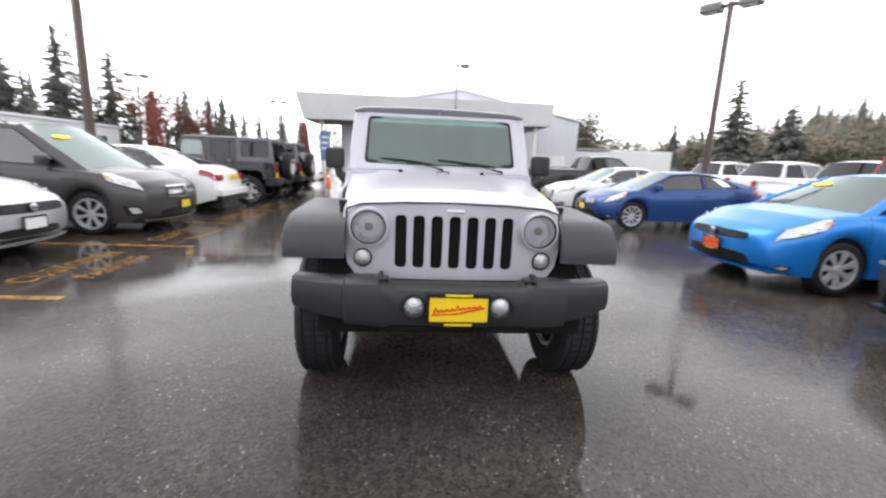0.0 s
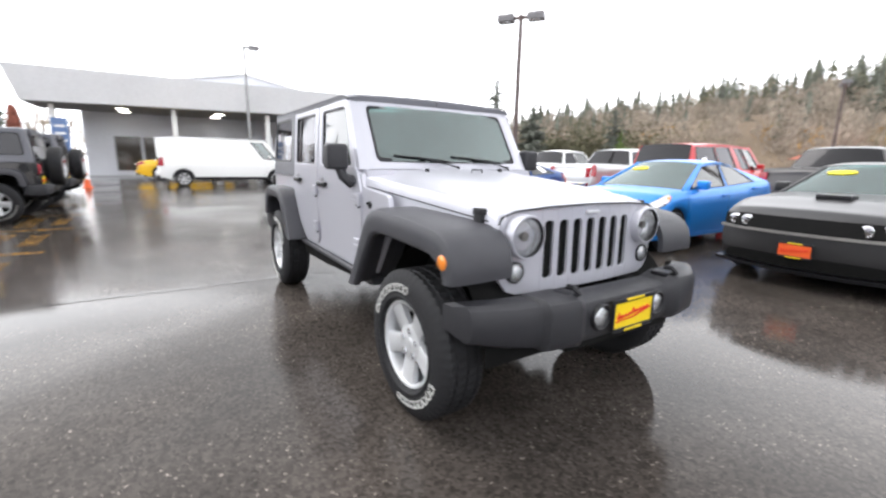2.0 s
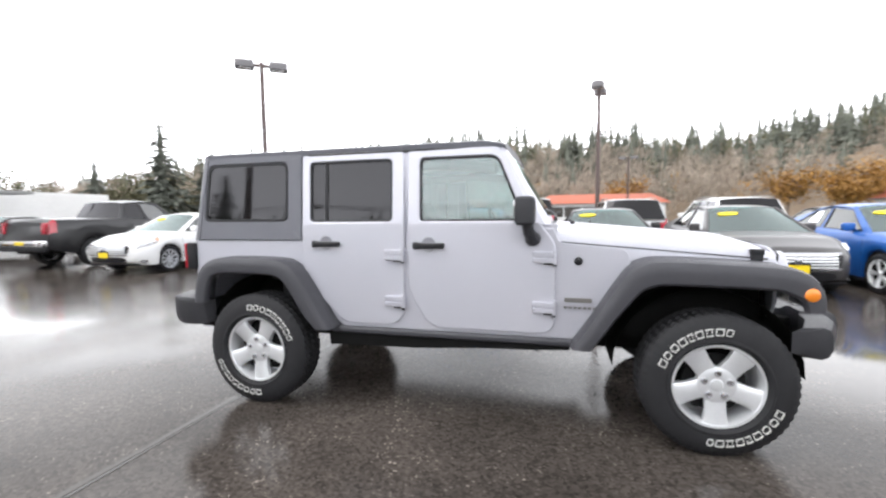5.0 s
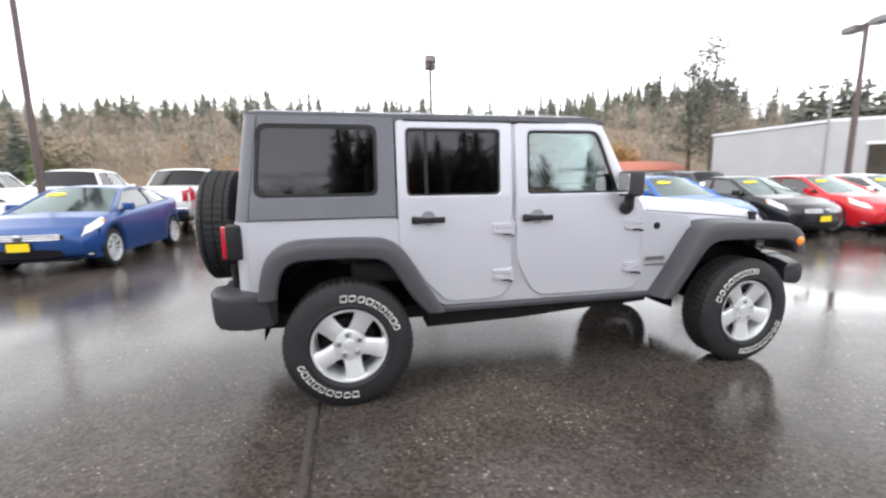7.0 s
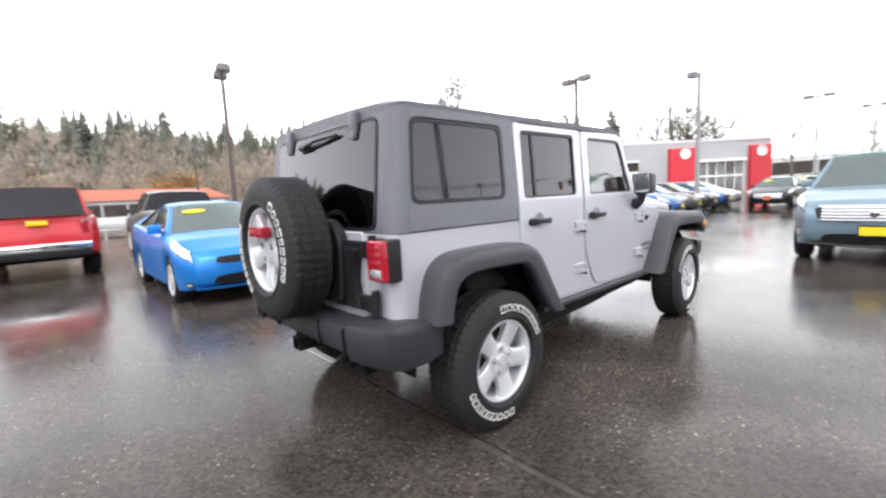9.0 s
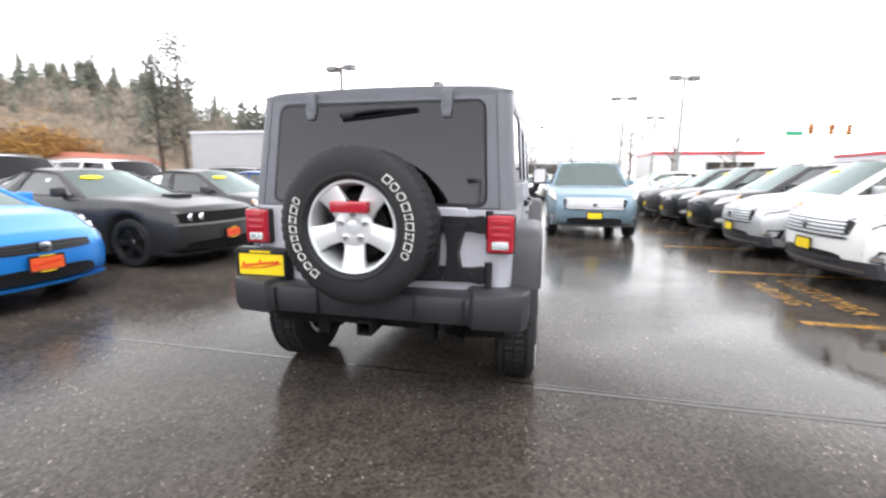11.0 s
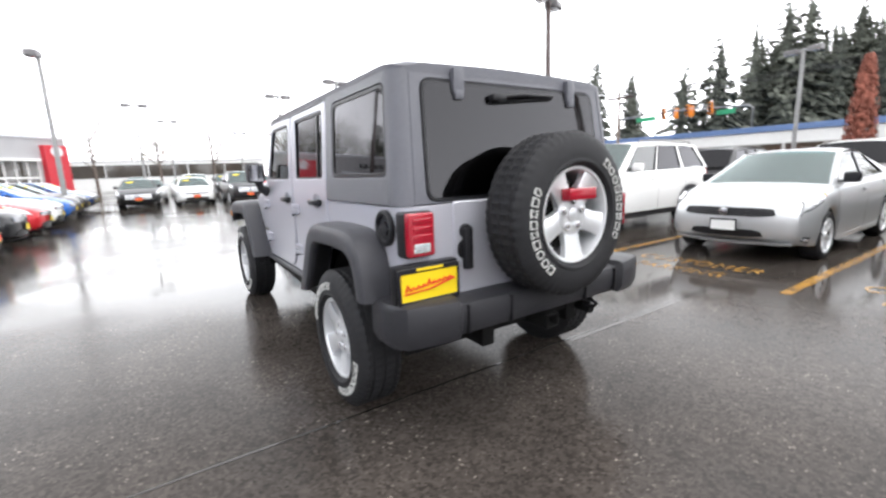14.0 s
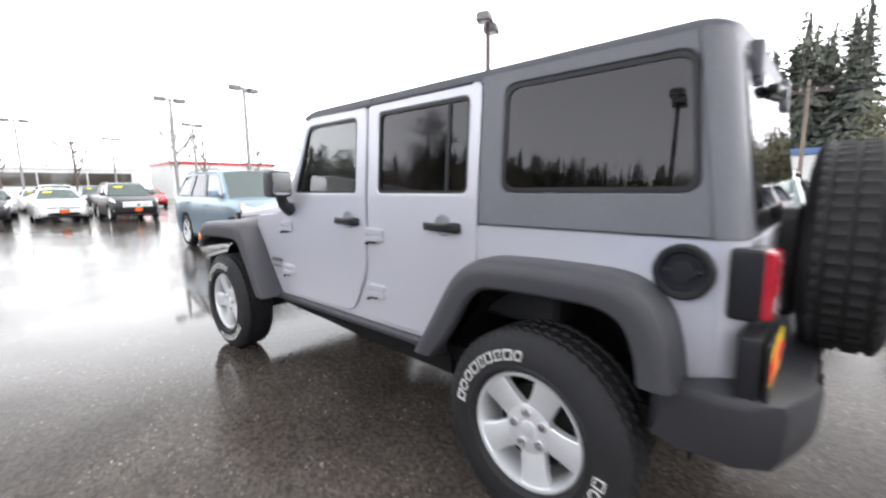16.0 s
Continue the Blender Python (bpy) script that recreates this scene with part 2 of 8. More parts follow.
def box(bm, x0, x1, y0, y1, z0, z1, bevel=0.0, seg=2, m=None):
    r = bmesh.ops.create_cube(bm, size=1, matrix=Matrix.Translation(((x0 + x1) / 2, (y0 + y1) / 2, (z0 + z1) / 2)) @ Matrix.Diagonal((abs(x1 - x0), abs(y1 - y0), abs(z1 - z0), 1)))
    vs = r["verts"]
    if bevel:
        es = list({e for v in vs for e in v.link_edges})
        out = bmesh.ops.bevel(bm, geom=es, offset=bevel, segments=seg, affect="EDGES", profile=0.6)
        vs = list({v for f in out["faces"] for v in f.verts} | {v for v in vs if v.is_valid})
    if m is not None:
        bmesh.ops.transform(bm, matrix=m, verts=vs)
    return vs


def lathe(bm, profile, seg=32, m=Matrix.Identity(4), closed=False):
    """Turn (radius, height) points round the local z axis."""
    rings = []
    for r, h in profile:
        if r < 1e-6:
            rings.append([bm.verts.new(m @ Vector((0, 0, h)))])
        else:
            rings.append([bm.verts.new(m @ Vector((r * math.cos(2 * math.pi * k / seg), r * math.sin(2 * math.pi * k / seg), h))) for k in range(seg)])
    pairs = list(zip(rings, rings[1:])) + ([(rings[-1], rings[0])] if closed else [])
    for a, b in pairs:
        for k in range(seg):
            n = (k + 1) % seg
            q = [a[k % len(a)], a[n % len(a)], b[n % len(b)], b[k % len(b)]]
            q = list(dict.fromkeys(q))
            if len(q) > 2:
                bm.faces.new(q)
    return rings


def cyl(bm, a, b, r, seg=16, r2=None):
    """A capped rod from a to b."""
    a, b = Vector(a), Vector(b)
    m = Matrix.Translation(a) @ (b - a).to_track_quat("Z", "Y").to_matrix().to_4x4()
    d = (b - a).length
    lathe(bm, [(0, 0), (r, 0), (r if r2 is None else r2, d), (0, d)], seg, m)


def tube(bm, pts, r, seg=8):
    """A bent rod through points."""
    pts = [Vector(p) for p in pts]
    rings = []
    for i, p in enumerate(pts):
        d = (pts[min(i + 1, len(pts) - 1)] - pts[max(i - 1, 0)]).normalized()
        q = d.to_track_quat("Z", "Y")
        rr = r[i] if isinstance(r, (list, tuple)) else r
        rings.append([bm.verts.new(p + q @ Vector((rr * math.cos(2 * math.pi * k / seg), rr * math.sin(2 * math.pi * k / seg), 0))) for k in range(seg)])
    for a, b in zip(rings, rings[1:]):
        off = min(range(seg), key=lambda o: (a[0].co - b[o].co).length)
        for k in range(seg):
            bm.faces.new([a[k], a[(k + 1) % seg], b[(k + 1 + off) % seg], b[(k + off) % seg]])
    bm.faces.new(rings[0][::-1])
    bm.faces.new(rings[-1])


def loft(bm, rings, closed=True, caps=True):
    vs = [[bm.verts.new(p) for p in ring] for ring in rings]
    n = len(vs[0])
    for a, b in zip(vs, vs[1:]):
        for k in range(n if closed else n - 1):
            q = [a[k], a[(k + 1) % n], b[(k + 1) % n], b[k]]
            bm.faces.new(q)
    if caps:
        bm.faces.new(vs[0][::-1])
        bm.faces.new(vs[-1])
    return vs


def rounded(corners, radius, n=4):
    """A polygon with rounded corners; radius: one for all or a list."""
    out = []
    k = len(corners)
    for i in range(k):
        p, a, b = (Vector(corners[j % k]) for j in (i, i - 1, i + 1))
        r = radius[i] if isinstance(radius, (list, tuple)) else radius
        if r <= 0:
            out.append(p)
            continue
        u = p + (a - p).normalized() * min(r, (a - p).length * 0.49)
        v = p + (b - p).normalized() * min(r, (b - p).length * 0.49)
        for s in range(n + 1):
            t = s / n
            out.append((1 - t) ** 2 * u + 2 * t * (1 - t) * p + t * t * v)
    return out


def inset(pts, d):
    """The polygon moved inwards by d."""
    n = len(pts)
    area = sum(pts[i][0] * pts[(i + 1) % n][1] - pts[(i + 1) % n][0] * pts[i][1] for i in range(n))
    s = 1 if area > 0 else -1
    out = []
    for i in range(n):
        a, b = Vector(pts[i - 1]), Vector(pts[(i + 1) % n])
        t = (b - a)
        if t.length < 1e-9:
            out.append(Vector(pts[i]))
            continue
        t.normalize()
        out.append(Vector(pts[i]) + s * d * Vector((-t.y, t.x)))
    return out


def plate(bm, pts, f, th, bev=0.004):
    """A thick panel with eased front edges. f(u, v, depth) gives the place."""
    n = len(pts)
    rows = [[f(p[0], p[1], th) for p in pts], [f(p[0], p[1], bev) for p in pts], [f(p[0], p[1], 0.0) for p in inset(pts, bev)]]
    vs = [[bm.verts.new(c) for c in row] for row in rows]
    for a, b in zip(vs, vs[1:]):
        for k in range(n):
            bm.faces.new([a[k], a[(k + 1) % n], b[(k + 1) % n], b[k]])
    bm.faces.new(vs[0][::-1])
    bm.faces.new(vs[-1])


def ringplate(bm, outer, inner, f, th, bev=0.004):
    """A thick panel with one opening; both outlines have the same number of points."""
    n = len(outer)
    rows = [[f(*p, th) for p in outer], [f(*p, bev) for p in outer], [f(*p, 0.0) for p in inset(outer, bev)],
            [f(*p, 0.0) for p in inset(inner, -bev)], [f(*p, bev) for p in inner], [f(*p, th) for p in inner]]
    vs = [[bm.verts.new(c) for c in row] for row in rows]
    for a, b in zip(vs, vs[1:] + vs[:1]):
        for k in range(n):
            bm.faces.new([a[k], a[(k + 1) % n], b[(k + 1) % n], b[k]])


def ring_at(cx, cy, r, n=20):
    return [(cx + r * math.cos(2 * math.pi * k / n), cy + r * math.sin(2 * math.pi * k / n)) for k in range(n)]


def pane(ob):
    ob.visible_shadow = False
    return ob


def side_map(s, xs):
    return lambda u, v, d: (s * (xs(v) - d), u, v)


AXLE = Matrix.Rotation(radians(90), 4, "Y")

# ---- ground: one sheet ----
bm = B()
N = 24
grid = [[bm.verts.new((-900 + 1800 * (i / N), -900 + 1800 * (k / N), 0)) for i in range(N + 1)] for k in range(N + 1)]
for k in range(N):
    for i in range(N):
        bm.faces.new([grid[k][i], grid[k][i + 1], grid[k + 1][i + 1], grid[k + 1][i]])
ground = tagged(part("ground", bm, ASPHALT), "wet dark asphalt of a car lot with puddles", "asphalt", kind="structure")

# ---- the off-road wagon ----
def lerp_(a, b, t):
    return a + (b - a) * t


def jeep_x(z):
    """Half width of the body at a height."""
    if z < 1.17:
        return 0.775 - 0.02 * max(0.0, (0.8 - z)) / 0.3
    return 0.775 - 0.045 * (z - 1.17) / 0.63


def tyre_mesh(parent, r=0.400, w=0.25, rim=0.225, letters=True):
    """Tyre about the local x axis with cut tread blocks; the outer face looks to +x."""
    bm = B()
    h = w / 2
    seg = 162
    shape = [(rim, -h + 0.03, 0), (rim + 0.02, -h + 0.01, 0), (r - 0.10, -h - 0.006, 0), (r - 0.045, -h + 0.004, 0), (r - 0.028, -h + 0.012, 2), (r - 0.006, -h + 0.026, 2), (r, -h + 0.034, 2)]
    for x, kind in ((-0.075, 2), (-0.070, 9), (-0.060, 9), (-0.055, 1), (-0.008, 1), (-0.004, 9), (0.004, 9), (0.008, 3), (0.055, 3), (0.060, 9), (0.070, 9), (0.075, 4)):
        shape.append((r, x, kind))
    shape += [(r, h - 0.034, 4), (r - 0.006, h - 0.026, 4), (r - 0.028, h - 0.012, 4), (r - 0.045, h - 0.004, 0), (r - 0.10, h + 0.006, 0), (rim + 0.045, h + 0.004, 0), (rim + 0.040, h + 0.008, 0), (rim + 0.030, h + 0.008, 0), (rim + 0.025, h - 0.002, 0), (rim, h - 0.03, 0)]
    shift = {1: 0.7, 2: 0.0, 3: 1.9, 4: 1.2}
    slope = {1: 26.0, 2: 10.0, 3: 26.0, 4: -10.0}
    rings = []
    for rr, x, kind in shape:
        row = []
        for k in range(seg):
            cut = 0.0
            if kind == 9:
                cut = 0.011
            elif kind:
                cut = (0.011 if kind in (1, 3) else 0.0065) if (k + shift[kind] + slope[kind] * x) % 3.0 < 1.0 else 0.0
            a = 2 * math.pi * k / seg
            row.append(bm.verts.new((x, (rr - cut) * math.sin(a), (rr - cut) * math.cos(a))))
        rings.append(row)
    for p, q in zip(rings, rings[1:] + rings[:1]):
        for k in range(seg):
            bm.faces.new([p[k], p[(k + 1) % seg], q[(k + 1) % seg], q[k]])
    ob = part("tyre", bm, RUBBER, parent, "black all-terrain tyre")
    if letters:
        for base in (-0.95, -0.95 + math.pi):
            a0 = base
            for k in range(9):
                wide = (0.074, 0.082, 0.082, 0.078, 0.066, 0.070, 0.078, 0.074, 0.066)[k]
                kind = (0, 1, 1, 0, 2, 0, 2, 0, 1)[k]
                r0, r1 = rim + 0.064, rim + 0.104
                mid = (r0 + r1) / 2

                def f(u, v, d):
                    return (h + 0.0085 - d - 0.10 * max(0.0, v - r + 0.085), v * math.sin(u), v * math.cos(u))
                c = a0 + wide
                shape = [(-1, -1), (-0.3, -1), (0.3, -1), (1, -1), (1, 0), (1, 1), (0.3, 1), (-0.3, 1), (-1, 1), (-1, 0)]
                if kind == 1:
                    shape = [(x * (0.72 if abs(x) == 1 and abs(y) == 1 else 1.0), y * (0.86 if abs(x) == 1 and abs(y) == 1 else 1.0)) for x, y in shape]
                if kind == 2:
                    shape = [(-0.9, -1), (-0.3, -1), (0.3, -1), (1, -1), (0.55, -0.1), (0.9, 0.95), (0.3, 1), (-0.3, 1), (-0.95, 0.95), (-0.55, 0.1)]
                outer = [(c + wide * 0.86 * x + 0.006 * y, mid + (r1 - r0) / 2 * y) for x, y in shape]
                inner = [(c + (u - c) * 0.80, mid + (v - mid) * 0.74) for u, v in outer]
                bm = B()
                n = len(outer)
                rows = [[f(*p, 0.006) for p in outer], [f(*p, 0.0) for p in outer], [f(*p, 0.0) for p in inner], [f(*p, 0.006) for p in inner]]
                vv = [[bm.verts.new(q) for q in row] for row in rows]
                for p, q in zip(vv, vv[1:] + vv[:1]):
                    for i in range(n):
                        bm.faces.new([p[i], p[(i + 1) % n], q[(i + 1) % n], q[i]])
                part("tyre_mark", bm, WHITE_LETTER, parent, "raised white outlined mark")
                a0 += 2 * wide + 0.012
    return ob


def spoke_outline(k, n=5):
    return k * 2 * math.pi / n + math.pi / 2


def alloy_mesh(parent, rim=0.225, w=0.21, spokes=5, mat=None, wide=1.0):
    """Five broad spokes round a hub; the face looks to +x."""
    bm = B()
    h = w / 2
    lathe(bm, [(rim + 0.012, h), (rim + 0.008, h + 0.008), (rim - 0.004, h + 0.006), (rim - 0.012, h - 0.02), (rim - 0.02, 0), (rim - 0.012, -h), (rim + 0.01, -h)], 48, AXLE)
    for k in range(spokes):
        rot = Matrix.Rotation(spoke_outline(k, spokes), 4, "X")
        rings = []
        for rr, hw, x in ((0.03, 0.050, h - 0.026), (0.095, 0.052 * wide, h - 0.020), (0.15, 0.053 * wide, h - 0.010), (rim - 0.004, 0.064 * wide, h - 0.002)):
            rings.append([rot @ Vector(p) for p in ((x - 0.035, -hw, rr), (x - 0.004, -hw, rr), (x, -hw + 0.007, rr), (x, hw - 0.007, rr), (x - 0.004, hw, rr), (x - 0.035, hw, rr))])
        loft(bm, rings)
    lathe(bm, [(0.105, h - 0.05), (0.102, h - 0.022), (0.094, h - 0.018), (0.036, h - 0.021), (0.033, h - 0.016), (0.026, h - 0.014), (0, h - 0.014)], 30, AXLE)
    ob = part("rim", bm, mat or ALLOY, parent)
    for k in range(5):
        bm = B()
        rot = Matrix.Rotation(spoke_outline(k) + math.pi / 5, 4, "X")
        lathe(bm, [(0.019, 0), (0.019, 0.005), (0.015, 0.006), (0.012, -0.004), (0.010, 0.010), (0, 0.011)], 10, Matrix.Translation(rot @ Vector((h - 0.019, 0, 0.068))) @ AXLE)
        part("lug_nut", bm, CHROME, parent)
    bm = B()
    lathe(bm, [(0, h - 0.07), (rim - 0.06, h - 0.07), (rim - 0.06, h - 0.085), (0, h - 0.085)], 32, AXLE)
    lathe(bm, [(rim - 0.02, -h + 0.02), (0, -h + 0.02)], 32, AXLE)
    part("brake_disc", bm, MATT, parent)
    return ob


def make_wheel(parent, x, y, z, side, spare=False, turn=0.0, steer=0.0):
    """A tyre and rim as one part that hangs on the body."""
    bm = B()
    lathe(bm, [(0, -0.05), (0.07, -0.05), (0.07, 0.02), (0, 0.02)], 16, AXLE)
    hub = part("wheel", bm, MATT, parent)
    tyre_mesh(hub)
    alloy_mesh(hub)
    if spare:
        m = Matrix.Translation((x, y, z)) @ Matrix.Rotation(radians(90), 4, "Z") @ Matrix.Rotation(turn, 4, "X")
    else:
        m = Matrix.Translation((x, y, z)) @ Matrix.Rotation(0 if side > 0 else math.pi, 4, "Z") @ Matrix.Rotation(steer, 4, "Z") @ Matrix.Rotation(turn, 4, "X")
    hub.matrix_basis = m
    return hub


def flare_mesh(bm, s, outer, inner, xin, xout, drop=0.03):
    """A wide fender flare along an arch, given by its upper and lower outline."""
    rings = []
    for (oy, oz), (iy, iz) in zip(outer, inner):
        def at(t, x):
            return (s * x, oy + (iy - oy) * t, oz + (iz - oz) * t)
        rings.append([at(0.0, xin), at(0.0, xin + (xout - xin) * 0.55), at(0.02, xout - 0.045), at(0.10, xout - 0.016), at(0.25, xout - 0.004), at(0.5, xout), at(0.9, xout - 0.006), at(1.0, xout - 0.02),
                      at(1.0, xout - 0.05), at(0.45, xout - 0.06), at(0.35, xin)])
    loft(bm, rings)


def smooth_path(pts, n=3):
    """Points on a soft curve through the given ones."""
    out = []
    for i in range(len(pts) - 1):
        p0, p1, p2, p3 = (Vector(pts[min(max(j, 0), len(pts) - 1)]) for j in (i - 1, i, i + 1, i + 2))
        for k in range(n):
            t = k / n
            out.append(0.5 * ((2 * p1) + (p2 - p0) * t + (2 * p0 - 5 * p1 + 4 * p2 - p3) * t * t + (3 * p1 - p0 - 3 * p2 + p3) * t ** 3))
    out.append(Vector(pts[-1]))
    return out


def tag_plate(parent, m, w=0.155, h=0.075, body=None, mark=None):
    """A dealer plate in a dark frame, with a wavy word drawn as plain strokes."""
    bm = B()
    ringplate(bm, rounded([(-w - .008, -h - .010), (w + .008, -h - .010), (w + .008, h + .010), (-w - .008, h + .010)], .01, 2),
              rounded([(-w + .006, -h + .012), (w - .006, -h + .012), (w - .006, h - .012), (-w + .006, h - .012)], .006, 2), lambda u, v, d: m @ Vector((u, d - 0.008, v)), 0.012, 0.002)
    fr = part("plate", bm, BLACK, parent, "dealer plate in a black frame")
    bm = B()
    plate(bm, [(-w, -h), (w, -h), (w, h), (-w, h)], lambda u, v, d: m @ Vector((u, d - 0.004, v)), 0.006, 0.001)
    part("plate_face", bm, body or PLATE_Y, fr, "yellow plate face")
    if mark is not None:
        bm = B()
        for k in range(9):
            u0 = -w * 0.82 + k * w * 0.18
            up = 0.030 if k in (0, 4) else 0.014
            z0 = -0.018 + 0.0035 * k
            tube(bm, [m @ Vector((u0, -0.0055, z0)), m @ Vector((u0 + 0.010, -0.0055, z0 + up)), m @ Vector((u0 + 0.022, -0.0055, z0 + 0.003))], 0.0056, 5)
        tube(bm, [m @ Vector((-w * 0.88, -0.0055, -0.028)), m @ Vector((0, -0.0055, -0.020)), m @ Vector((w * 0.85, -0.0055, 0.012))], 0.0045, 5)
        part("plate_mark", bm, mark, fr, "red wavy strokes")
        for v in (-h - 0.002, h + 0.002):
            bm = B()
            box(bm, -w * 0.45, w * 0.45, -0.0105, -0.006, v - 0.006, v + 0.006, m=m)
            part("frame_print", bm, PLATE_Y, fr, "yellow bar on the frame")
    return fr


def make_jeep(paint_mat, top_mat, tag=True):
    j = thing("off_road_wagon", "silver four-door off-road wagon with black flares and spare wheel, wet", "car")
    P = paint_mat
    # tub sides
    for s in (-1, 1):
        f = side_map(s, jeep_x)
        bm = B()
        prof = rounded([(2.045, 1.175), (1.15, 1.175), (1.11, 1.12), (-0.46, 1.12), (-0.50, 1.262), (-0.60, 1.262), (-0.635, 1.172), (-1.02, 1.14), (-1.06, 0.96), (-0.80, 0.62), (-0.74, 0.575), (0.84, 0.575),
                        (0.90, 0.62), (1.12, 0.94), (1.22, 0.985), (1.80, 0.985), (1.92, 0.90), (1.965, 0.725), (2.045, 0.725)],
                       [0, 0, 0, 0, .01, .02, .03, .04, .03, .03, .02, .02, .02, .08, .06, .06, .06, .01, 0], 3)
        plate(bm, prof, f, 0.03, 0.004)
        # rounded rear corner of the tub
        rings = []
        for z in (0.725, 0.95, 1.175):
            xx = jeep_x(z)
            arc = [(s * (xx - 0.07 + 0.07 * math.cos(a)), 2.045 + 0.07 * math.sin(a), z) for a in [k * math.pi / 12 for k in range(7)]]
            rings.append(arc + [(s * (xx - 0.07), 2.06, z), (s * (xx - 0.03), 2.03, z)])
        loft(bm, rings)
        part("body_side", bm, P, j)
    # rear panel
    bm = B()
    plate(bm, [(-0.706, 0.70), (0.706, 0.70), (0.706, 1.175), (-0.706, 1.175)], lambda u, v, d: (u, 2.115 - d, v), 0.03, 0.002)
    part("rear_panel", bm, P, j)
    bm = B()
    plate(bm, rounded([(-0.535, 0.722), (0.505, 0.722), (0.505, 1.185), (-0.535, 1.185)], [.05, .05, .02, .02]), lambda u, v, d: (u, 2.127 - d, v), 0.012, 0.005)
    gate = part("tailgate", bm, P, j)
    # hood: panel with a raised middle, tapering to the front
    bm = B()
    rings = []
    for k in range(15):
        t = k / 14
        y = -0.62 - 1.205 * t
        w = 0.752 - 0.132 * t
        z = 1.262 - 0.105 * t - 0.03 * max(0, t - 0.88) / 0.12
        e = 0.018 * (1 - max(0, t - 0.9) * 10 * 0.9)
        half = [(w, 1.00), (w, z - 0.060), (w - 0.008, z - 0.034), (w - 0.028, z - 0.018), (w * 0.72, z - 0.004), (w * 0.66, z + e), (w * 0.3, z + e + 0.012), (0, z + e + 0.015)]
        rings.append([(x, y, zz) for x, zz in half] + [(-x, y, zz) for x, zz in half[-2::-1]])
    rings.append([(x * 0.985, y - 0.022, zz - 0.035 if zz > 1.02 else zz) for (x, y, zz) in rings[-1]])
    loft(bm, rings, caps=False)
    hood = part("hood", bm, P, j, "silver bonnet beaded with rain")
    bm = B()
    tube(bm, [(-0.606, -1.842, 1.062), (-0.595, -1.850, 1.098), (-0.52, -1.862, 1.126), (-0.30, -1.882, 1.142), (0.0, -1.89, 1.147), (0.30, -1.882, 1.142), (0.52, -1.862, 1.126), (0.595, -1.850, 1.098), (0.606, -1.842, 1.062)], 0.0055, 6)
    part("hood_gap", bm, BLACK, hood)
    for s in (-1, 1):
        bm = B()
        tube(bm, [(s * (0.7535 - 0.132 * t), -0.62 - 1.205 * t, 1.178 - 0.105 * t) for t in (0.0, 0.25, 0.5, 0.75, 0.97)], 0.0042, 5)
        part("hood_gap", bm, BLACK, hood)
    # cowl with vents
    bm = B()
    plate(bm, [(-0.735, -0.62), (0.735, -0.62), (0.735, -0.50), (-0.735, -0.50)], lambda u, v, d: (u, v, 1.285 - d + 0.0), 0.06, 0.004)
    part("cowl", bm, P, j)
    for x in (-0.42, 0.0, 0.42):
        bm = B()
        box(bm, x - 0.11, x + 0.11, -0.605, -0.535, 1.284, 1.2865, 0.001)
        part("cowl_vent", bm, BLACK, j)
    # grille
    gf = lambda u, v, d: (u, -1.885 + 0.10 * u * u + d + 0.05 * (v - 0.74) * 0.3, v)
    bm = B()
    for s in (-1, 1):
        pts = [(s * 0.35, 1.14), (s * 0.47, 1.135), (s * 0.545, 1.115), (s * 0.590, 1.07), (s * 0.612, 0.99), (s * 0.612, 0.88), (s * 0.595, 0.79), (s * 0.555, 0.735), (s * 0.50, 0.715), (s * 0.35, 0.712)]
        plate(bm, pts, gf, 0.016, 0.0015)
    for k in range(7):
        x = (k - 3) * 0.1
        ringplate(bm, rounded([(x - 0.05, 0.712), (x + 0.05, 0.712), (x + 0.05, 1.14), (x - 0.05, 1.14)], 0.001, 4),
                  rounded([(x - 0.032, 0.775), (x + 0.032, 0.775), (x + 0.032, 1.072), (x - 0.032, 1.072)], 0.028, 4), gf, 0.016, 0.0015)
    gr = part("grille", bm, P, j, "silver seven-slot grille")
    bm = B()
    box(bm, -0.355, 0.355, -1.852, -1.847, 0.72, 1.12)
    part("radiator", bm, MATT, j)
    bm = B()
    box(bm, -0.05, 0.05, -1.893, -1.884, 1.095, 1.112, 0.003)
    part("badge", bm, ALLOY, gr)
    # headlamps and turn signals
    for s in (-1, 1):
        m = Matrix.Translation((s * 0.475, -1.894, 1.005)) @ Matrix.Rotation(radians(90), 4, "X")
        bm = B()
        lathe(bm, [(0.107, -0.04), (0.107, 0.012), (0.103, 0.020), (0.094, 0.020), (0.090, 0.008), (0.088, -0.03)], 40, m)
        lamp = part("headlamp", bm, P, j, "round headlamp")
        bm = B()
        lathe(bm, [(0.094, 0.0185), (0.094, 0.0215), (0.088, 0.014), (0.087, 0.004)], 40, m)
        part("bezel", bm, BLACK, lamp)
        bm = B()
        lathe(bm, [(0.089, 0.007), (0.084, -0.012), (0.070, -0.034), (0.050, -0.050), (0.028, -0.058), (0.0, -0.060)], 40, m)
        part("reflector", bm, REFLECT, lamp)
        bm = B()
        lathe(bm, [(0, -0.058), (0.016, -0.058), (0.016, -0.020), (0.024, -0.018), (0.022, -0.008), (0, -0.004)], 16, m)
        part("bulb", bm, STEEL, lamp)
        bm = B()
        lathe(bm, [(0.091, 0.008), (0.075, 0.019), (0.045, 0.027), (0, 0.030)], 40, m)
        pane(part("lens", bm, G_LENS, lamp))
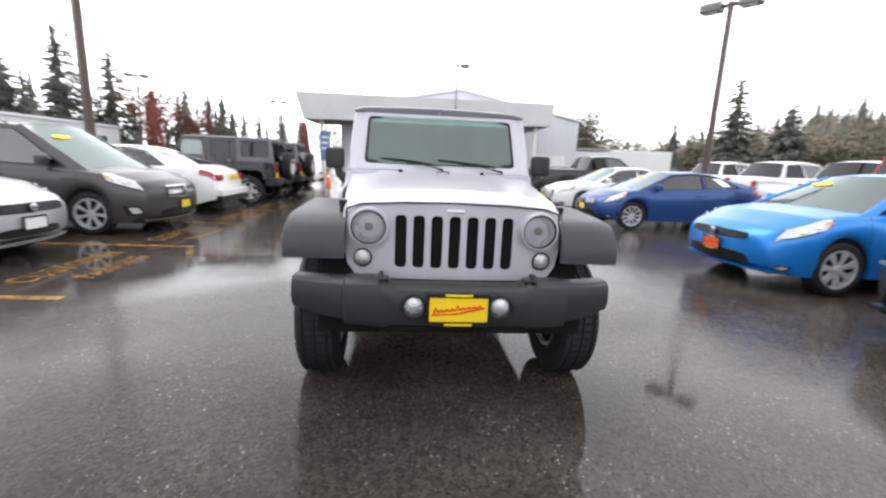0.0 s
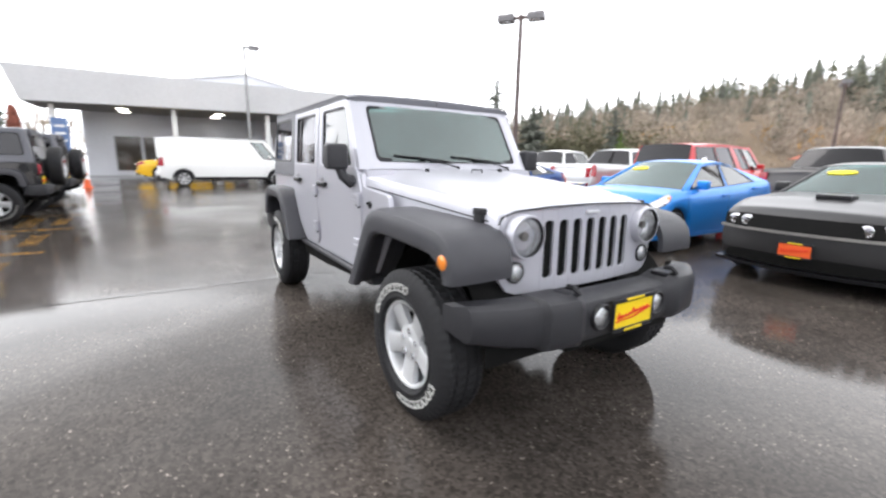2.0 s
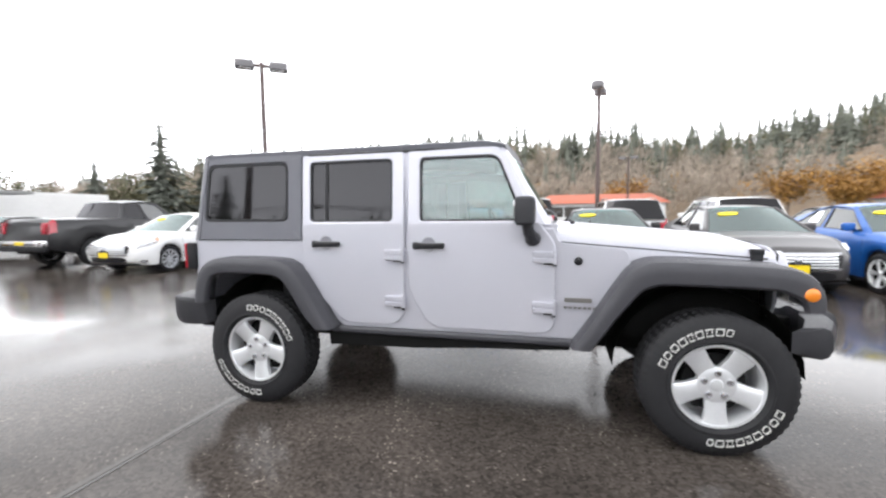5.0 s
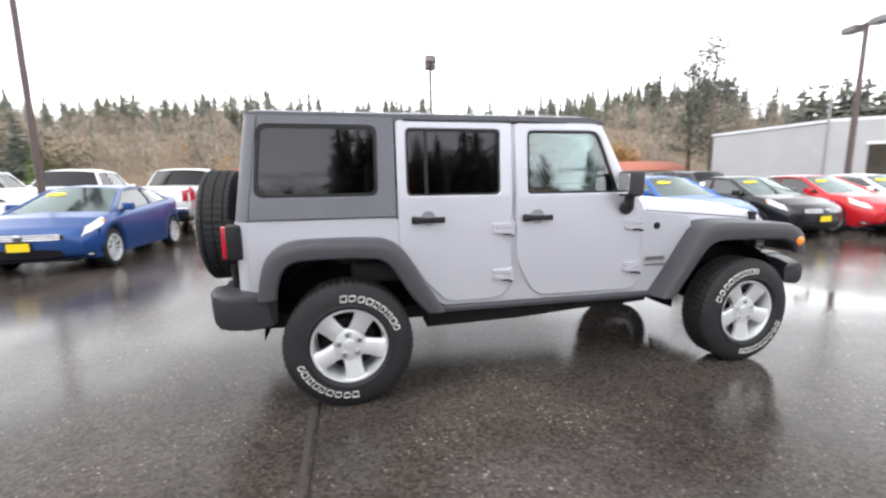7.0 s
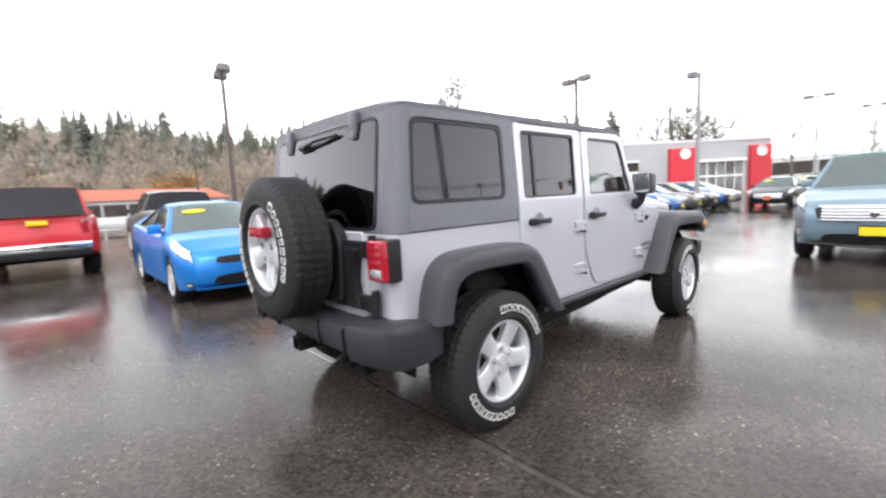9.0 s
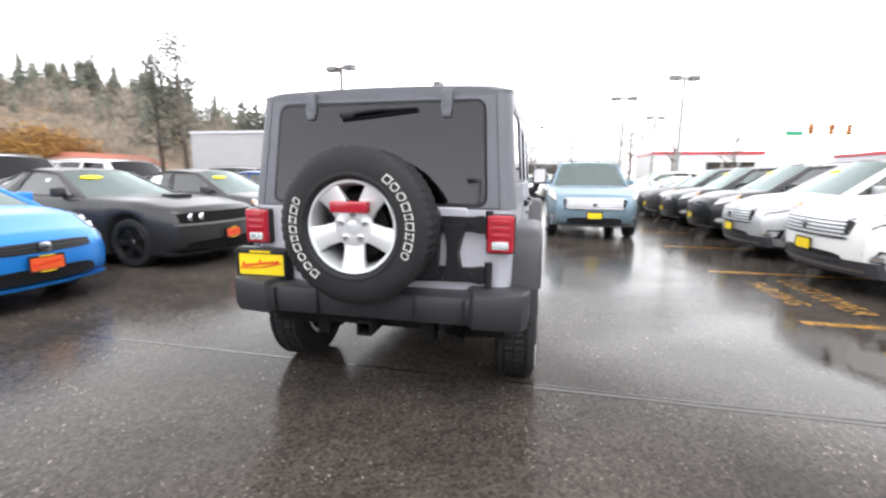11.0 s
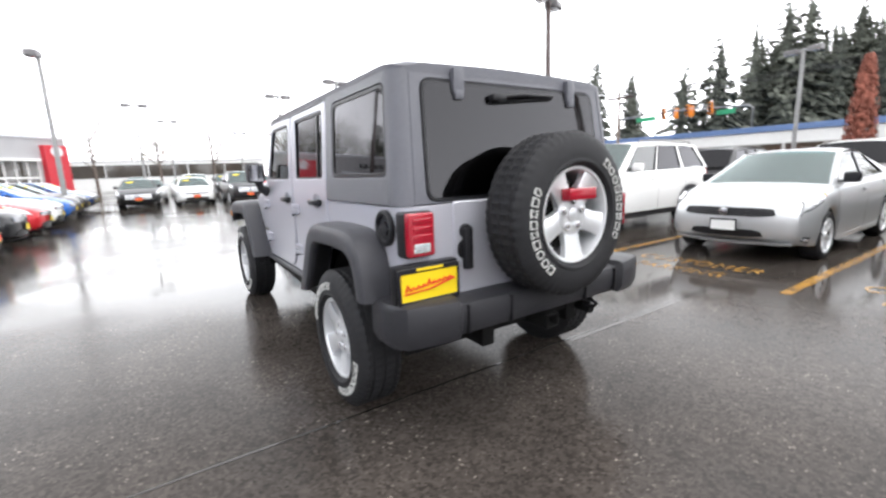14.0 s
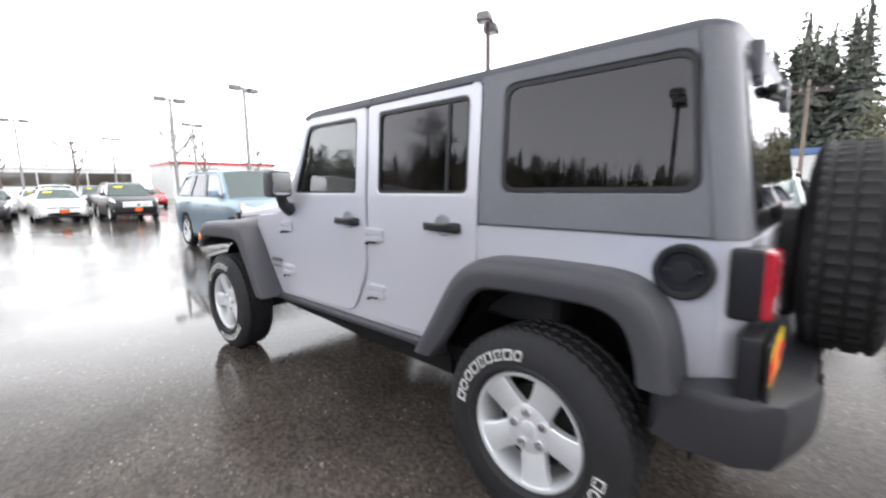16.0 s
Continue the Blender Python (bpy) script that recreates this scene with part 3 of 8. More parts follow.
        m = Matrix.Translation((s * 0.508, -1.862, 0.828)) @ Matrix.Rotation(radians(90), 4, "X")
        bm = B()
        lathe(bm, [(0.053, -0.02), (0.053, 0.008), (0.046, 0.012), (0.044, 0.0)], 28, m)
        ts = part("turn_signal", bm, BLACK, j)
        bm = B()
        lathe(bm, [(0.046, 0.004), (0.03, 0.013), (0, 0.017)], 28, m)
        part("lens", bm, CLEARLENS, ts)
    # windshield
    def wf(u, v, d):
        t = (v - 1.285) / 0.495
        n = Vector((0, -0.495, -0.30)).normalized()
        return Vector((u, -0.585 + 0.30 * t - 0.05 * (1 - (u / 0.7) ** 2) * 0.5, v)) - n * d
    bm = B()
    ringplate(bm, rounded([(-0.71, 1.285), (0.71, 1.285), (0.675, 1.785), (-0.675, 1.785)], [.01, .01, .05, .05], 5), rounded([(-0.635, 1.335), (0.635, 1.335), (0.622, 1.735), (-0.622, 1.735)], .045, 5), wf, 0.04, 0.006)
    ws = part("windshield_frame", bm, P, j)
    bm = B()
    ringplate(bm, rounded([(-0.64, 1.33), (0.64, 1.33), (0.627, 1.74), (-0.627, 1.74)], .045, 5), rounded([(-0.612, 1.362), (0.612, 1.362), (0.602, 1.715), (-0.602, 1.715)], .04, 5), lambda u, v, d: wf(u, v, d + 0.006), 0.01, 0.001)
    part("windshield_seal", bm, BLACK, ws)
    bm = B()
    loft(bm, [[wf(lerp_(-0.632, 0.632, i / 20) * (1 - 0.016 * k / 6), lerp_(1.338, 1.735, k / 6), 0.012) for i in range(21)] + [wf(lerp_(0.632, -0.632, i / 20) * (1 - 0.016 * k / 6), lerp_(1.338, 1.735, k / 6), 0.016) for i in range(21)] for k in range(7)])
    pane(part("windshield", bm, G_SHIELD, ws))
    for s in (-1, 1):
        bm = B()
        rings = []
        for k in range(9):
            t = k / 8
            z = lerp_(1.285, 1.775, t)
            yo, xo = lerp_(-0.492, -0.270, t), jeep_x(z) + 0.008
            a, b = Vector((s * xo, yo, z)), wf(s * lerp_(0.708, 0.676, t), z, 0.004)
            c = Vector((s * (xo - 0.012), (a.y + b.y) / 2 - 0.010, z))
            rings.append([a, c, b, b + Vector((0, 0.05, 0)), Vector((s * (xo - 0.05), yo + 0.012, z)), Vector((s * (xo - 0.03), yo + 0.004, z))])
        loft(bm, rings)
        part("windshield_pillar", bm, P, ws)
    for x0, x1 in ((-0.34, 0.02), (0.14, 0.52)):
        bm = B()
        sx = 1
        a, b = wf(x1, 1.315, -0.02), wf(x0, 1.385, -0.014)
        tube(bm, [(x1, -0.60, 1.285), a, (a + b) / 2 + Vector((0, -0.012, 0.006)), b], [0.012, 0.010, 0.008, 0.004], 6)
        tube(bm, [wf(x0 - 0.16, 1.39, -0.007), wf((x0 + x1) / 2, 1.365, -0.010), wf(x1 - 0.05, 1.345, -0.007)], 0.007, 5)
        part("wiper", bm, BLACK, ws)
    bm = B()
    box(bm, -0.12, 0.12, -0.295, -0.25, 1.62, 1.69, 0.02)
    cyl(bm, (0, -0.27, 1.69), (0, -0.26, 1.74), 0.012, 8)
    part("rear_view_mirror", bm, BLACK, ws)
    bm = B()
    plate(bm, [(0.47, 1.385), (0.585, 1.385), (0.575, 1.60), (0.475, 1.60)], lambda u, v, d: wf(u, v, d + 0.02), 0.001, 0.0002)
    part("windshield_paper", bm, PAPER, ws)
    # hood latches, bumpers and nozzles
    for s in (-1, 1):
        bm = B()
        box(bm, s * 0.635 - 0.014, s * 0.635 + 0.014, -1.76, -1.70, 1.01, 1.115, 0.006)
        box(bm, s * 0.632 - 0.020, s * 0.632 + 0.020, -1.765, -1.695, 1.10, 1.135, 0.008)
        box(bm, s * 0.64 - 0.012, s * 0.64 + 0.016, -1.755, -1.715, 0.98, 1.03, 0.005)
        part("hood_latch", bm, BLACK, hood)
        bm = B()
        lathe(bm, [(0.022, 0), (0.016, 0.018), (0.017, 0.03), (0, 0.032)], 12, Matrix.Translation((s * 0.33, -0.72, 1.268)))
        part("hood_rest", bm, BLACK, hood)
        bm = B()
        tube(bm, [(-0.045, -0.86, 1.272), (-0.045, -0.86, 1.295), (0.045, -0.86, 1.295), (0.045, -0.86, 1.272)], 0.006, 6)
        if s > 0:
            part("tie_loop", bm, BLACK, hood)
        else:
            bm.free()
    # front bumper: middle beam and swept ends
    bm = B()
    secs = []
    half_bar = ((0.885, -1.93, 0.60, 0.725, 0.12), (0.865, -2.005, 0.575, 0.745, 0.14), (0.70, -2.10, 0.555, 0.757, 0.15), (0.58, -2.135, 0.545, 0.760, 0.16), (0.565, -2.170, 0.535, 0.772, 0.18), (0.40, -2.190, 0.530, 0.775, 0.19), (0.375, -2.185, 0.525, 0.765, 0.19), (0.335, -2.155, 0.525, 0.742, 0.17), (0.315, -2.152, 0.522, 0.738, 0.17))
    for x, y, z0, z1, d in [(-a, *q) for a, *q in half_bar] + list(reversed(half_bar)):
        secs.append([(x, y + 0.045, z1), (x, y + 0.015, z1 - 0.015), (x, y, z1 - 0.05), (x, y, z0 + 0.05), (x, y + 0.02, z0 + 0.012), (x, y + 0.05, z0), (x, y + d, z0 + 0.01), (x, y + d, z1 - 0.005)])
    loft(bm, secs)
    fb = part("front_bumper", bm, BUMPER, j, "black plastic front bumper")
    bm = B()
    box(bm, -0.40, 0.40, -2.12, -1.95, 0.485, 0.535, 0.02)
    part("air_dam", bm, MATT, fb)
    for s in (-1, 1):
        m = Matrix.Translation((s * 0.222, -2.153, 0.645)) @ Matrix.Rotation(radians(90), 4, "X")
        bm = B()
        lathe(bm, [(0.066, -0.01), (0.066, 0.010), (0.058, 0.016), (0.050, 0.010), (0.049, -0.01)], 28, m)
        fl = part("fog_lamp", bm, BLACK, fb)
        bm = B()
        lathe(bm, [(0.051, 0.0), (0.035, 0.012), (0, 0.017)], 28, m)
        part("lens", bm, CLEARLENS, fl)
        bm = B()
        tube(bm, [(s * 0.39, -2.06, 0.755), (s * 0.39, -2.13, 0.765), (s * 0.39, -2.155, 0.785), (s * 0.39, -2.13, 0.805), (s * 0.39, -2.09, 0.80)], 0.014, 8)
        box(bm, s * 0.39 - 0.035, s * 0.39 + 0.035, -2.12, -2.03, 0.755, 0.775, 0.006)
        part("tow_hook", bm, BLACK, fb)
        bm = B()
        box(bm, s * 0.39 - 0.045, s * 0.39 + 0.045, -2.10, -1.75, 0.56, 0.70, 0.01)
        part("frame_horn", bm, MATT, j)
    tag_plate(j, Matrix.Translation((0.005, -2.172, 0.635)), mark=PLATE_R)
    # flares and liners
    ro = smooth_path([(1.985, 0.725), (1.965, 0.86), (1.92, 0.975), (1.82, 1.045), (1.64, 1.062), (1.32, 1.058), (1.20, 1.035), (1.10, 0.955), (0.98, 0.765), (0.865, 0.580)])
    ri = smooth_path([(1.875, 0.725), (1.86, 0.81), (1.825, 0.895), (1.755, 0.938), (1.62, 0.948), (1.34, 0.942), (1.26, 0.925), (1.195, 0.87), (1.08, 0.69), (0.985, 0.580)])
    fo = smooth_path([(-0.70, 0.555), (-0.83, 0.75), (-0.985, 1.0), (-1.07, 1.068), (-1.22, 1.092), (-1.70, 1.070), (-1.84, 1.045), (-1.915, 0.985), (-1.945, 0.90), (-1.945, 0.835)])
    fi = smooth_path([(-0.82, 0.555), (-0.93, 0.72), (-1.06, 0.89), (-1.13, 0.935), (-1.24, 0.95), (-1.68, 0.94), (-1.76, 0.925), (-1.82, 0.90), (-1.85, 0.86), (-1.855, 0.83)])
    for s in (-1, 1):
        bm = B()
        flare_mesh(bm, s, ro, ri, 0.755, 0.935)
        part("fender_flare", bm, FLARE, j, "grained black plastic fender flare")
        bm = B()
        flare_mesh(bm, s, fo, fi, 0.60, 0.935)
        fl = part("fender_flare", bm, FLARE, j, "grained black plastic fender flare")
        bm = B()
        lathe(bm, [(0.034, 0), (0.034, 0.008), (0.024, 0.014), (0, 0.016)], 20, Matrix.Translation((s * 0.927, -1.868, 0.925)) @ Matrix.Rotation(s * math.pi / 2, 4, "Y"))
        part("side_marker", bm, AMBER, fl, "round amber side marker")
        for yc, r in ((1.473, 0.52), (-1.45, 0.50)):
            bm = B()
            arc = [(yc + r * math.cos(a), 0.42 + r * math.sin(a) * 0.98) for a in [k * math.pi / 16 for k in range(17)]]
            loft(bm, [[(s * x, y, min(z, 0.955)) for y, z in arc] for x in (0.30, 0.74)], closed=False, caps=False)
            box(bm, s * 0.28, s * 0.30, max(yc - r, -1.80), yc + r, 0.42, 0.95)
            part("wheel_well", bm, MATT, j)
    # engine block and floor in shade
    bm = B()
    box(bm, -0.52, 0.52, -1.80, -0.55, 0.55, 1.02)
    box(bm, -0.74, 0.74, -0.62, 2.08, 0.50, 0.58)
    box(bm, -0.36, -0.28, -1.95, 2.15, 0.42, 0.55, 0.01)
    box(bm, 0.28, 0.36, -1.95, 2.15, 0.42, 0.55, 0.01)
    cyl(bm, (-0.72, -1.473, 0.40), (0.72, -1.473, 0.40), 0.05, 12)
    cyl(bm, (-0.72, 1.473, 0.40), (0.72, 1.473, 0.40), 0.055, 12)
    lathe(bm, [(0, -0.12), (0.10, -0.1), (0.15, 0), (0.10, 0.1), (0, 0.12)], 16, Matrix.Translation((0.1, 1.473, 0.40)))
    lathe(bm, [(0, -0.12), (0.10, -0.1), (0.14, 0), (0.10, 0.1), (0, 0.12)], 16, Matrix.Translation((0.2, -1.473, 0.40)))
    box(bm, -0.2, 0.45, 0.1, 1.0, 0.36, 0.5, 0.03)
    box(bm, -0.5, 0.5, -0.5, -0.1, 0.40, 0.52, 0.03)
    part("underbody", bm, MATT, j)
    for s in (-1, 1):
        bm = B()
        loft(bm, [[(s * x, y, z + lift) for x, z in ((0.70, 0.575), (0.778, 0.575), (0.792, 0.562), (0.790, 0.540), (0.772, 0.528), (0.70, 0.528))] for y, lift in ((-0.80, 0.0), (-0.74, 0.0), (0.86, 0.0), (0.92, 0.0))])
        part("sill_guard", bm, FLARE, j, "grey plastic sill guard")
        bm = B()
        loft(bm, [[(s * x, y, z) for x, z in ((0.62, 0.53), (0.755, 0.53), (0.750, z0), (0.62, z0))] for y, z0 in ((-0.70, 0.50), (-0.45, 0.485), (-0.15, 0.475), (0.30, 0.445), (0.96, 0.43))])
        for y in (-0.5, 0.05, 0.55):
            cyl(bm, (s * 0.752, y, 0.49), (s * 0.760, y, 0.49), 0.010, 8)
        part("body_rail", bm, MATT, j)
    # doors
    for s in (-1, 1):
        f = side_map(s, lambda z: jeep_x(z) + 0.013)
        # front door
        bm = B()
        plate(bm, rounded([(0.345, 1.30), (-0.51, 1.30), (-0.612, 1.17), (-0.612, 0.60), (0.20, 0.60), (0.345, 0.86)], [0, .02, .05, .11, .10, .10], 6), f, 0.045, 0.006)
        d = part("front_door", bm, P, j)
        bm = B()
        ringplate(bm, rounded([(0.345, 1.285), (0.345, 1.778), (-0.275, 1.778), (-0.505, 1.285)], [.01, .03, .06, .02], 5), rounded([(0.262, 1.308), (0.262, 1.725), (-0.255, 1.725), (-0.425, 1.308)], [.03, .04, .06, .03], 5), f, 0.04, 0.006)
        part("window_frame", bm, P, d)
        bm = B()
        ringplate(bm, rounded([(0.265, 1.305), (0.265, 1.728), (-0.258, 1.728), (-0.429, 1.305)], [.03, .04, .06, .03], 5), rounded([(0.247, 1.321), (0.247, 1.711), (-0.248, 1.711), (-0.400, 1.321)], [.03, .04, .06, .03], 5), lambda u, v, dd: f(u, v, dd + 0.008), 0.012, 0.001)
        part("window_seal", bm, BLACK, d)
        bm = B()
        plate(bm, [(0.257, 1.312), (0.257, 1.720), (-0.252, 1.720), (-0.416, 1.312)], lambda u, v, dd: f(u, v, dd + 0.016), 0.004, 0.0005)
        pane(part("door_window", bm, G_CLEAR, d))
        # rear door
        bm = B()
        plate(bm, rounded([(1.138, 1.30), (0.372, 1.30), (0.372, 0.60), (0.83, 0.60), (1.08, 0.86), (1.138, 1.0)], [0, 0, .16, .06, .1, .05], 6), f, 0.045, 0.006)
        e = part("rear_door", bm, P, j)
        bm = B()
        ringplate(bm, rounded([(1.138, 1.285), (1.138, 1.778), (0.372, 1.778), (0.372, 1.285)], [.01, .03, .03, .01], 5), rounded([(1.078, 1.308), (1.078, 1.728), (0.455, 1.728), (0.455, 1.308)], .035, 5), f, 0.04, 0.006)
        part("window_frame", bm, P, e)
        bm = B()
        ringplate(bm, rounded([(1.081, 1.305), (1.081, 1.731), (0.452, 1.731), (0.452, 1.305)], .035, 5), rounded([(1.065, 1.321), (1.065, 1.714), (0.468, 1.714), (0.468, 1.321)], .03, 5), lambda u, v, dd: f(u, v, dd + 0.008), 0.012, 0.001)
        plate(bm, [(0.940, 1.312), (0.960, 1.312), (0.960, 1.722), (0.940, 1.722)], lambda u, v, dd: f(u, v, dd + 0.010), 0.01, 0.001)
        part("window_seal", bm, BLACK, e)
        bm = B()
        plate(bm, [(1.073, 1.312), (1.073, 1.722), (0.46, 1.722), (0.46, 1.312)], lambda u, v, dd: f(u, v, dd + 0.018), 0.004, 0.0005)
        pane(part("door_window", bm, G_DARK, e))
        # pillar strip between the doors
        bm = B()
        plate(bm, [(0.340, 0.60), (0.376, 0.60), (0.376, 1.776), (0.340, 1.776)], side_map(s, lambda z: jeep_x(z) + 0.002), 0.03, 0.002)
        part("door_pillar", bm, P, j)
        for door, hy, hz in ((d, 0.195, 1.150), (e, 0.945, 1.156)):
            xo = jeep_x(hz) + 0.013
            bm = B()
            lathe(bm, [(0.050, -0.002), (0.050, 0.003), (0.045, 0.004), (0.040, 0.001), (0.0, 0.0015)], 24, Matrix.Translation((s * xo, hy, hz + 0.008)) @ Matrix.Rotation(s * math.pi / 2, 4, "Y"))
            part("handle_cup", bm, SHADE_SILVER, door, "silver finger cup behind the handle, shade painted in")
            bm = B()
            loft(bm, [[(s * (xo + o + q), hy + u, hz + w * v) for q, v in ((0.0, -1), (0.006, -1.15), (0.014, -0.6), (0.014, 0.6), (0.006, 1.15), (0.0, 1))] for u, w, o in ((-0.108, 0.012, 0.0), (-0.10, 0.017, 0.016), (-0.05, 0.015, 0.026), (0.03, 0.015, 0.028), (0.07, 0.020, 0.022), (0.10, 0.022, 0.012), (0.110, 0.016, 0.0))])
            part("door_handle", bm, BLACK, door, "black grab handle")
            bm = B()
            lathe(bm, [(0.014, 0), (0.014, 0.006), (0.009, 0.009), (0, 0.009)], 12, Matrix.Translation((s * xo, hy + 0.075, hz + 0.002)) @ Matrix.Rotation(s * math.pi / 2, 4, "Y") @ Matrix.Translation((0, 0, 0.022)))
            part("lock_button", bm, BLACK, door)
        for door, hy in ((d, -0.600), (e, 0.384)):
            for hz in (1.085, 0.772):
                bm = B()
                xo = jeep_x(hz) + 0.012
                # two stepped arms that taper away from the barrel
                for zz, th in ((0.020, 0.017), (-0.020, 0.017)):
                    loft(bm, [[(s * (xo - 0.004), hy + u, hz + zz - th * w), (s * (xo + dep), hy + u, hz + zz - th * w * 0.75), (s * (xo + dep), hy + u, hz + zz + th * w * 0.75), (s * (xo - 0.004), hy + u, hz + zz + th * w)] for u, w, dep in ((0.0, 1.0, 0.024), (0.06, 0.95, 0.021), (0.118, 0.9, 0.013), (0.126, 0.7, 0.004))])
                box(bm, s * (xo - 0.004), s * (xo + 0.010), hy + 0.004, hy + 0.112, hz - 0.036, hz + 0.036, 0.004)
                cyl(bm, (s * (xo + 0.012), hy - 0.006, hz - 0.044), (s * (xo + 0.012), hy - 0.006, hz + 0.044), 0.013, 10)
                part("door_hinge", bm, P, door)
                bm = B()
                cyl(bm, (s * (xo + 0.012), hy - 0.006, hz - 0.056), (s * (xo + 0.012), hy - 0.006, hz - 0.043), 0.011, 8)
                box(bm, s * (xo + 0.002), s * (xo + 0.014), hy - 0.002, hy + 0.06, hz - 0.046, hz - 0.038, 0.003)
                part("hinge_bolt", bm, BLACK, door)
        # mirror
        bm = B()
        box(bm, s * 0.815, s * 0.965, -0.495, -0.375, 1.283, 1.455, 0.032, 3)
        tube(bm, [(s * 0.785, -0.475, 1.195), (s * 0.82, -0.47, 1.215), (s * 0.85, -0.455, 1.235), (s * 0.87, -0.445, 1.30)], [0.05, 0.042, 0.036, 0.034], 10)
        mi = part("door_mirror", bm, BUMPER, j, "black door mirror")
        bm = B()
        plate(bm, rounded([(0.832, 1.30), (0.950, 1.30), (0.950, 1.438), (0.832, 1.438)], .02), lambda u, v, dd: (s * u, -0.3725 - dd, v), 0.004, 0.001)
        part("mirror_glass", bm, CHROME, mi)
        # badges behind the front wheel and round vent cap
        bm = B()
        fx = side_map(s, lambda z: jeep_x(z) + 0.004)
        plate(bm, rounded([(-0.825, 0.808), (-0.665, 0.808), (-0.665, 0.836), (-0.825, 0.836)], .006, 2), fx, 0.004, 0.001)
        for k in range(7):
            plate(bm, [(-0.85 + k * 0.028, 0.768), (-0.83 + k * 0.028, 0.768), (-0.83 + k * 0.028, 0.782), (-0.85 + k * 0.028, 0.782)], fx, 0.004, 0.0005)
        part("side_badge", bm, STEEL, j)
        bm = B()
        lathe(bm, [(0.026, 0), (0.026, 0.008), (0.018, 0.014), (0, 0.014)], 16, Matrix.Translation((s * 0.772, -0.745, 1.062)) @ Matrix.Rotation(s * math.pi / 2, 4, "Y"))
        if s < 0:
            cyl(bm, (-0.782, -0.745, 1.062), (-0.80, -0.745, 1.077), 0.008, 8)
            part("antenna_base", bm, BLACK, j)
        else:
            bm.free()
    # hard top
    yr = lambda z: 2.112 - 0.085 * (z - 1.165) / 0.62
    xt = lambda z: jeep_x(z) + 0.012
    for s in (-1, 1):
        f = side_map(s, xt)
        bm = B()
        ringplate(bm, rounded([(yr(1.178) - 0.08, 1.178), (yr(1.795) - 0.08, 1.795), (1.147, 1.795), (1.147, 1.178)], .004, 5), rounded([(1.985, 1.312), (1.945, 1.740), (1.258, 1.740), (1.258, 1.312)], .055, 5), f, 0.035, 0.006)
        rings = []
        for k in range(6):
            z = 1.178 + (1.795 - 1.178) * k / 5
            xx, yy = xt(z), yr(z)
            rings.append([(s * (xx - 0.08 + 0.08 * math.cos(a)), yy - 0.08 + 0.08 * math.sin(a), z) for a in [q * math.pi / 16 for q in range(9)]] + [(s * (xx - 0.08), yy - 0.035, z), (s * (xx - 0.04), yy - 0.06, z), (s * (xx - 0.035), yy - 0.08, z)])
        loft(bm, rings)
        hs = part("hardtop_side", bm, top_mat, j, "dark grey grained hard top side")
        bm = B()
        ringplate(bm, rounded([(1.982, 1.314), (1.943, 1.738), (1.260, 1.738), (1.260, 1.314)], .055, 5), rounded([(1.965, 1.332), (1.928, 1.721), (1.277, 1.721), (1.277, 1.332)], .05, 5), lambda u, v, dd: f(u, v, dd + 0.003), 0.01, 0.001)
        part("window_seal", bm, BLACK, hs)
        bm = B()
        plate(bm, rounded([(1.975, 1.319), (1.938, 1.733), (1.266, 1.733), (1.266, 1.319)], .05, 4), lambda u, v, dd: f(u, v, dd + 0.009), 0.004, 0.0005)
        pane(part("quarter_window", bm, G_DARK, hs))
    # rear face of the top and the lift glass
    rf = lambda u, v, d: (u, yr(v) - d, v)
    bm = B()
    ringplate(bm, rounded([(-0.706, 1.178), (0.706, 1.178), (0.662, 1.795), (-0.662, 1.795)], .004, 5), rounded([(-0.635, 1.19), (0.635, 1.19), (0.605, 1.755), (-0.605, 1.755)], .06, 5), rf, 0.035, 0.006)
    rfm = part("hardtop_rear", bm, top_mat, j)
    bm = B()
    plate(bm, rounded([(-0.622, 1.205), (0.622, 1.205), (0.592, 1.745), (-0.592, 1.745)], .05, 5), lambda u, v, d: (u, yr(v) + 0.006 - d, v), 0.008, 0.002)
    lg = pane(part("lift_glass", bm, G_DARK, j, "dark tinted rear glass with rain drops"))
    bm = B()
    ringplate(bm, rounded([(-0.633, 1.192), (0.633, 1.192), (0.603, 1.754), (-0.603, 1.754)], .06, 5), rounded([(-0.613, 1.214), (0.613, 1.214), (0.585, 1.736), (-0.585, 1.736)], .05, 5), lambda u, v, d: (u, yr(v) + 0.004 - d, v), 0.014, 0.001)
    part("glass_seal", bm, BLACK, lg)
    for s in (-1, 1):
        bm = B()
        box(bm, s * 0.40 - 0.032, s * 0.40 + 0.032, yr(1.72) - 0.012, yr(1.72) + 0.026, 1.69, 1.812, 0.012)
        box(bm, s * 0.40 - 0.025, s * 0.40 + 0.025, yr(1.66) + 0.0, yr(1.66) + 0.022, 1.665, 1.71, 0.01)
        part("glass_hinge", bm, TOP, lg)
    bm = B()
    box(bm, 0.12, 0.21, yr(1.67) + 0.004, yr(1.67) + 0.045, 1.668, 1.702, 0.012)
    tube(bm, [(0.17, yr(1.68) + 0.03, 1.688), (0.0, yr(1.68) + 0.035, 1.708), (-0.24, yr(1.68) + 0.02, 1.715)], [0.014, 0.012, 0.006], 6)
    tube(bm, [(0.20, yr(1.66) + 0.012, 1.660), (-0.24, yr(1.68) + 0.012, 1.705)], 0.009, 6)
    part("rear_wiper", bm, BLACK, lg)
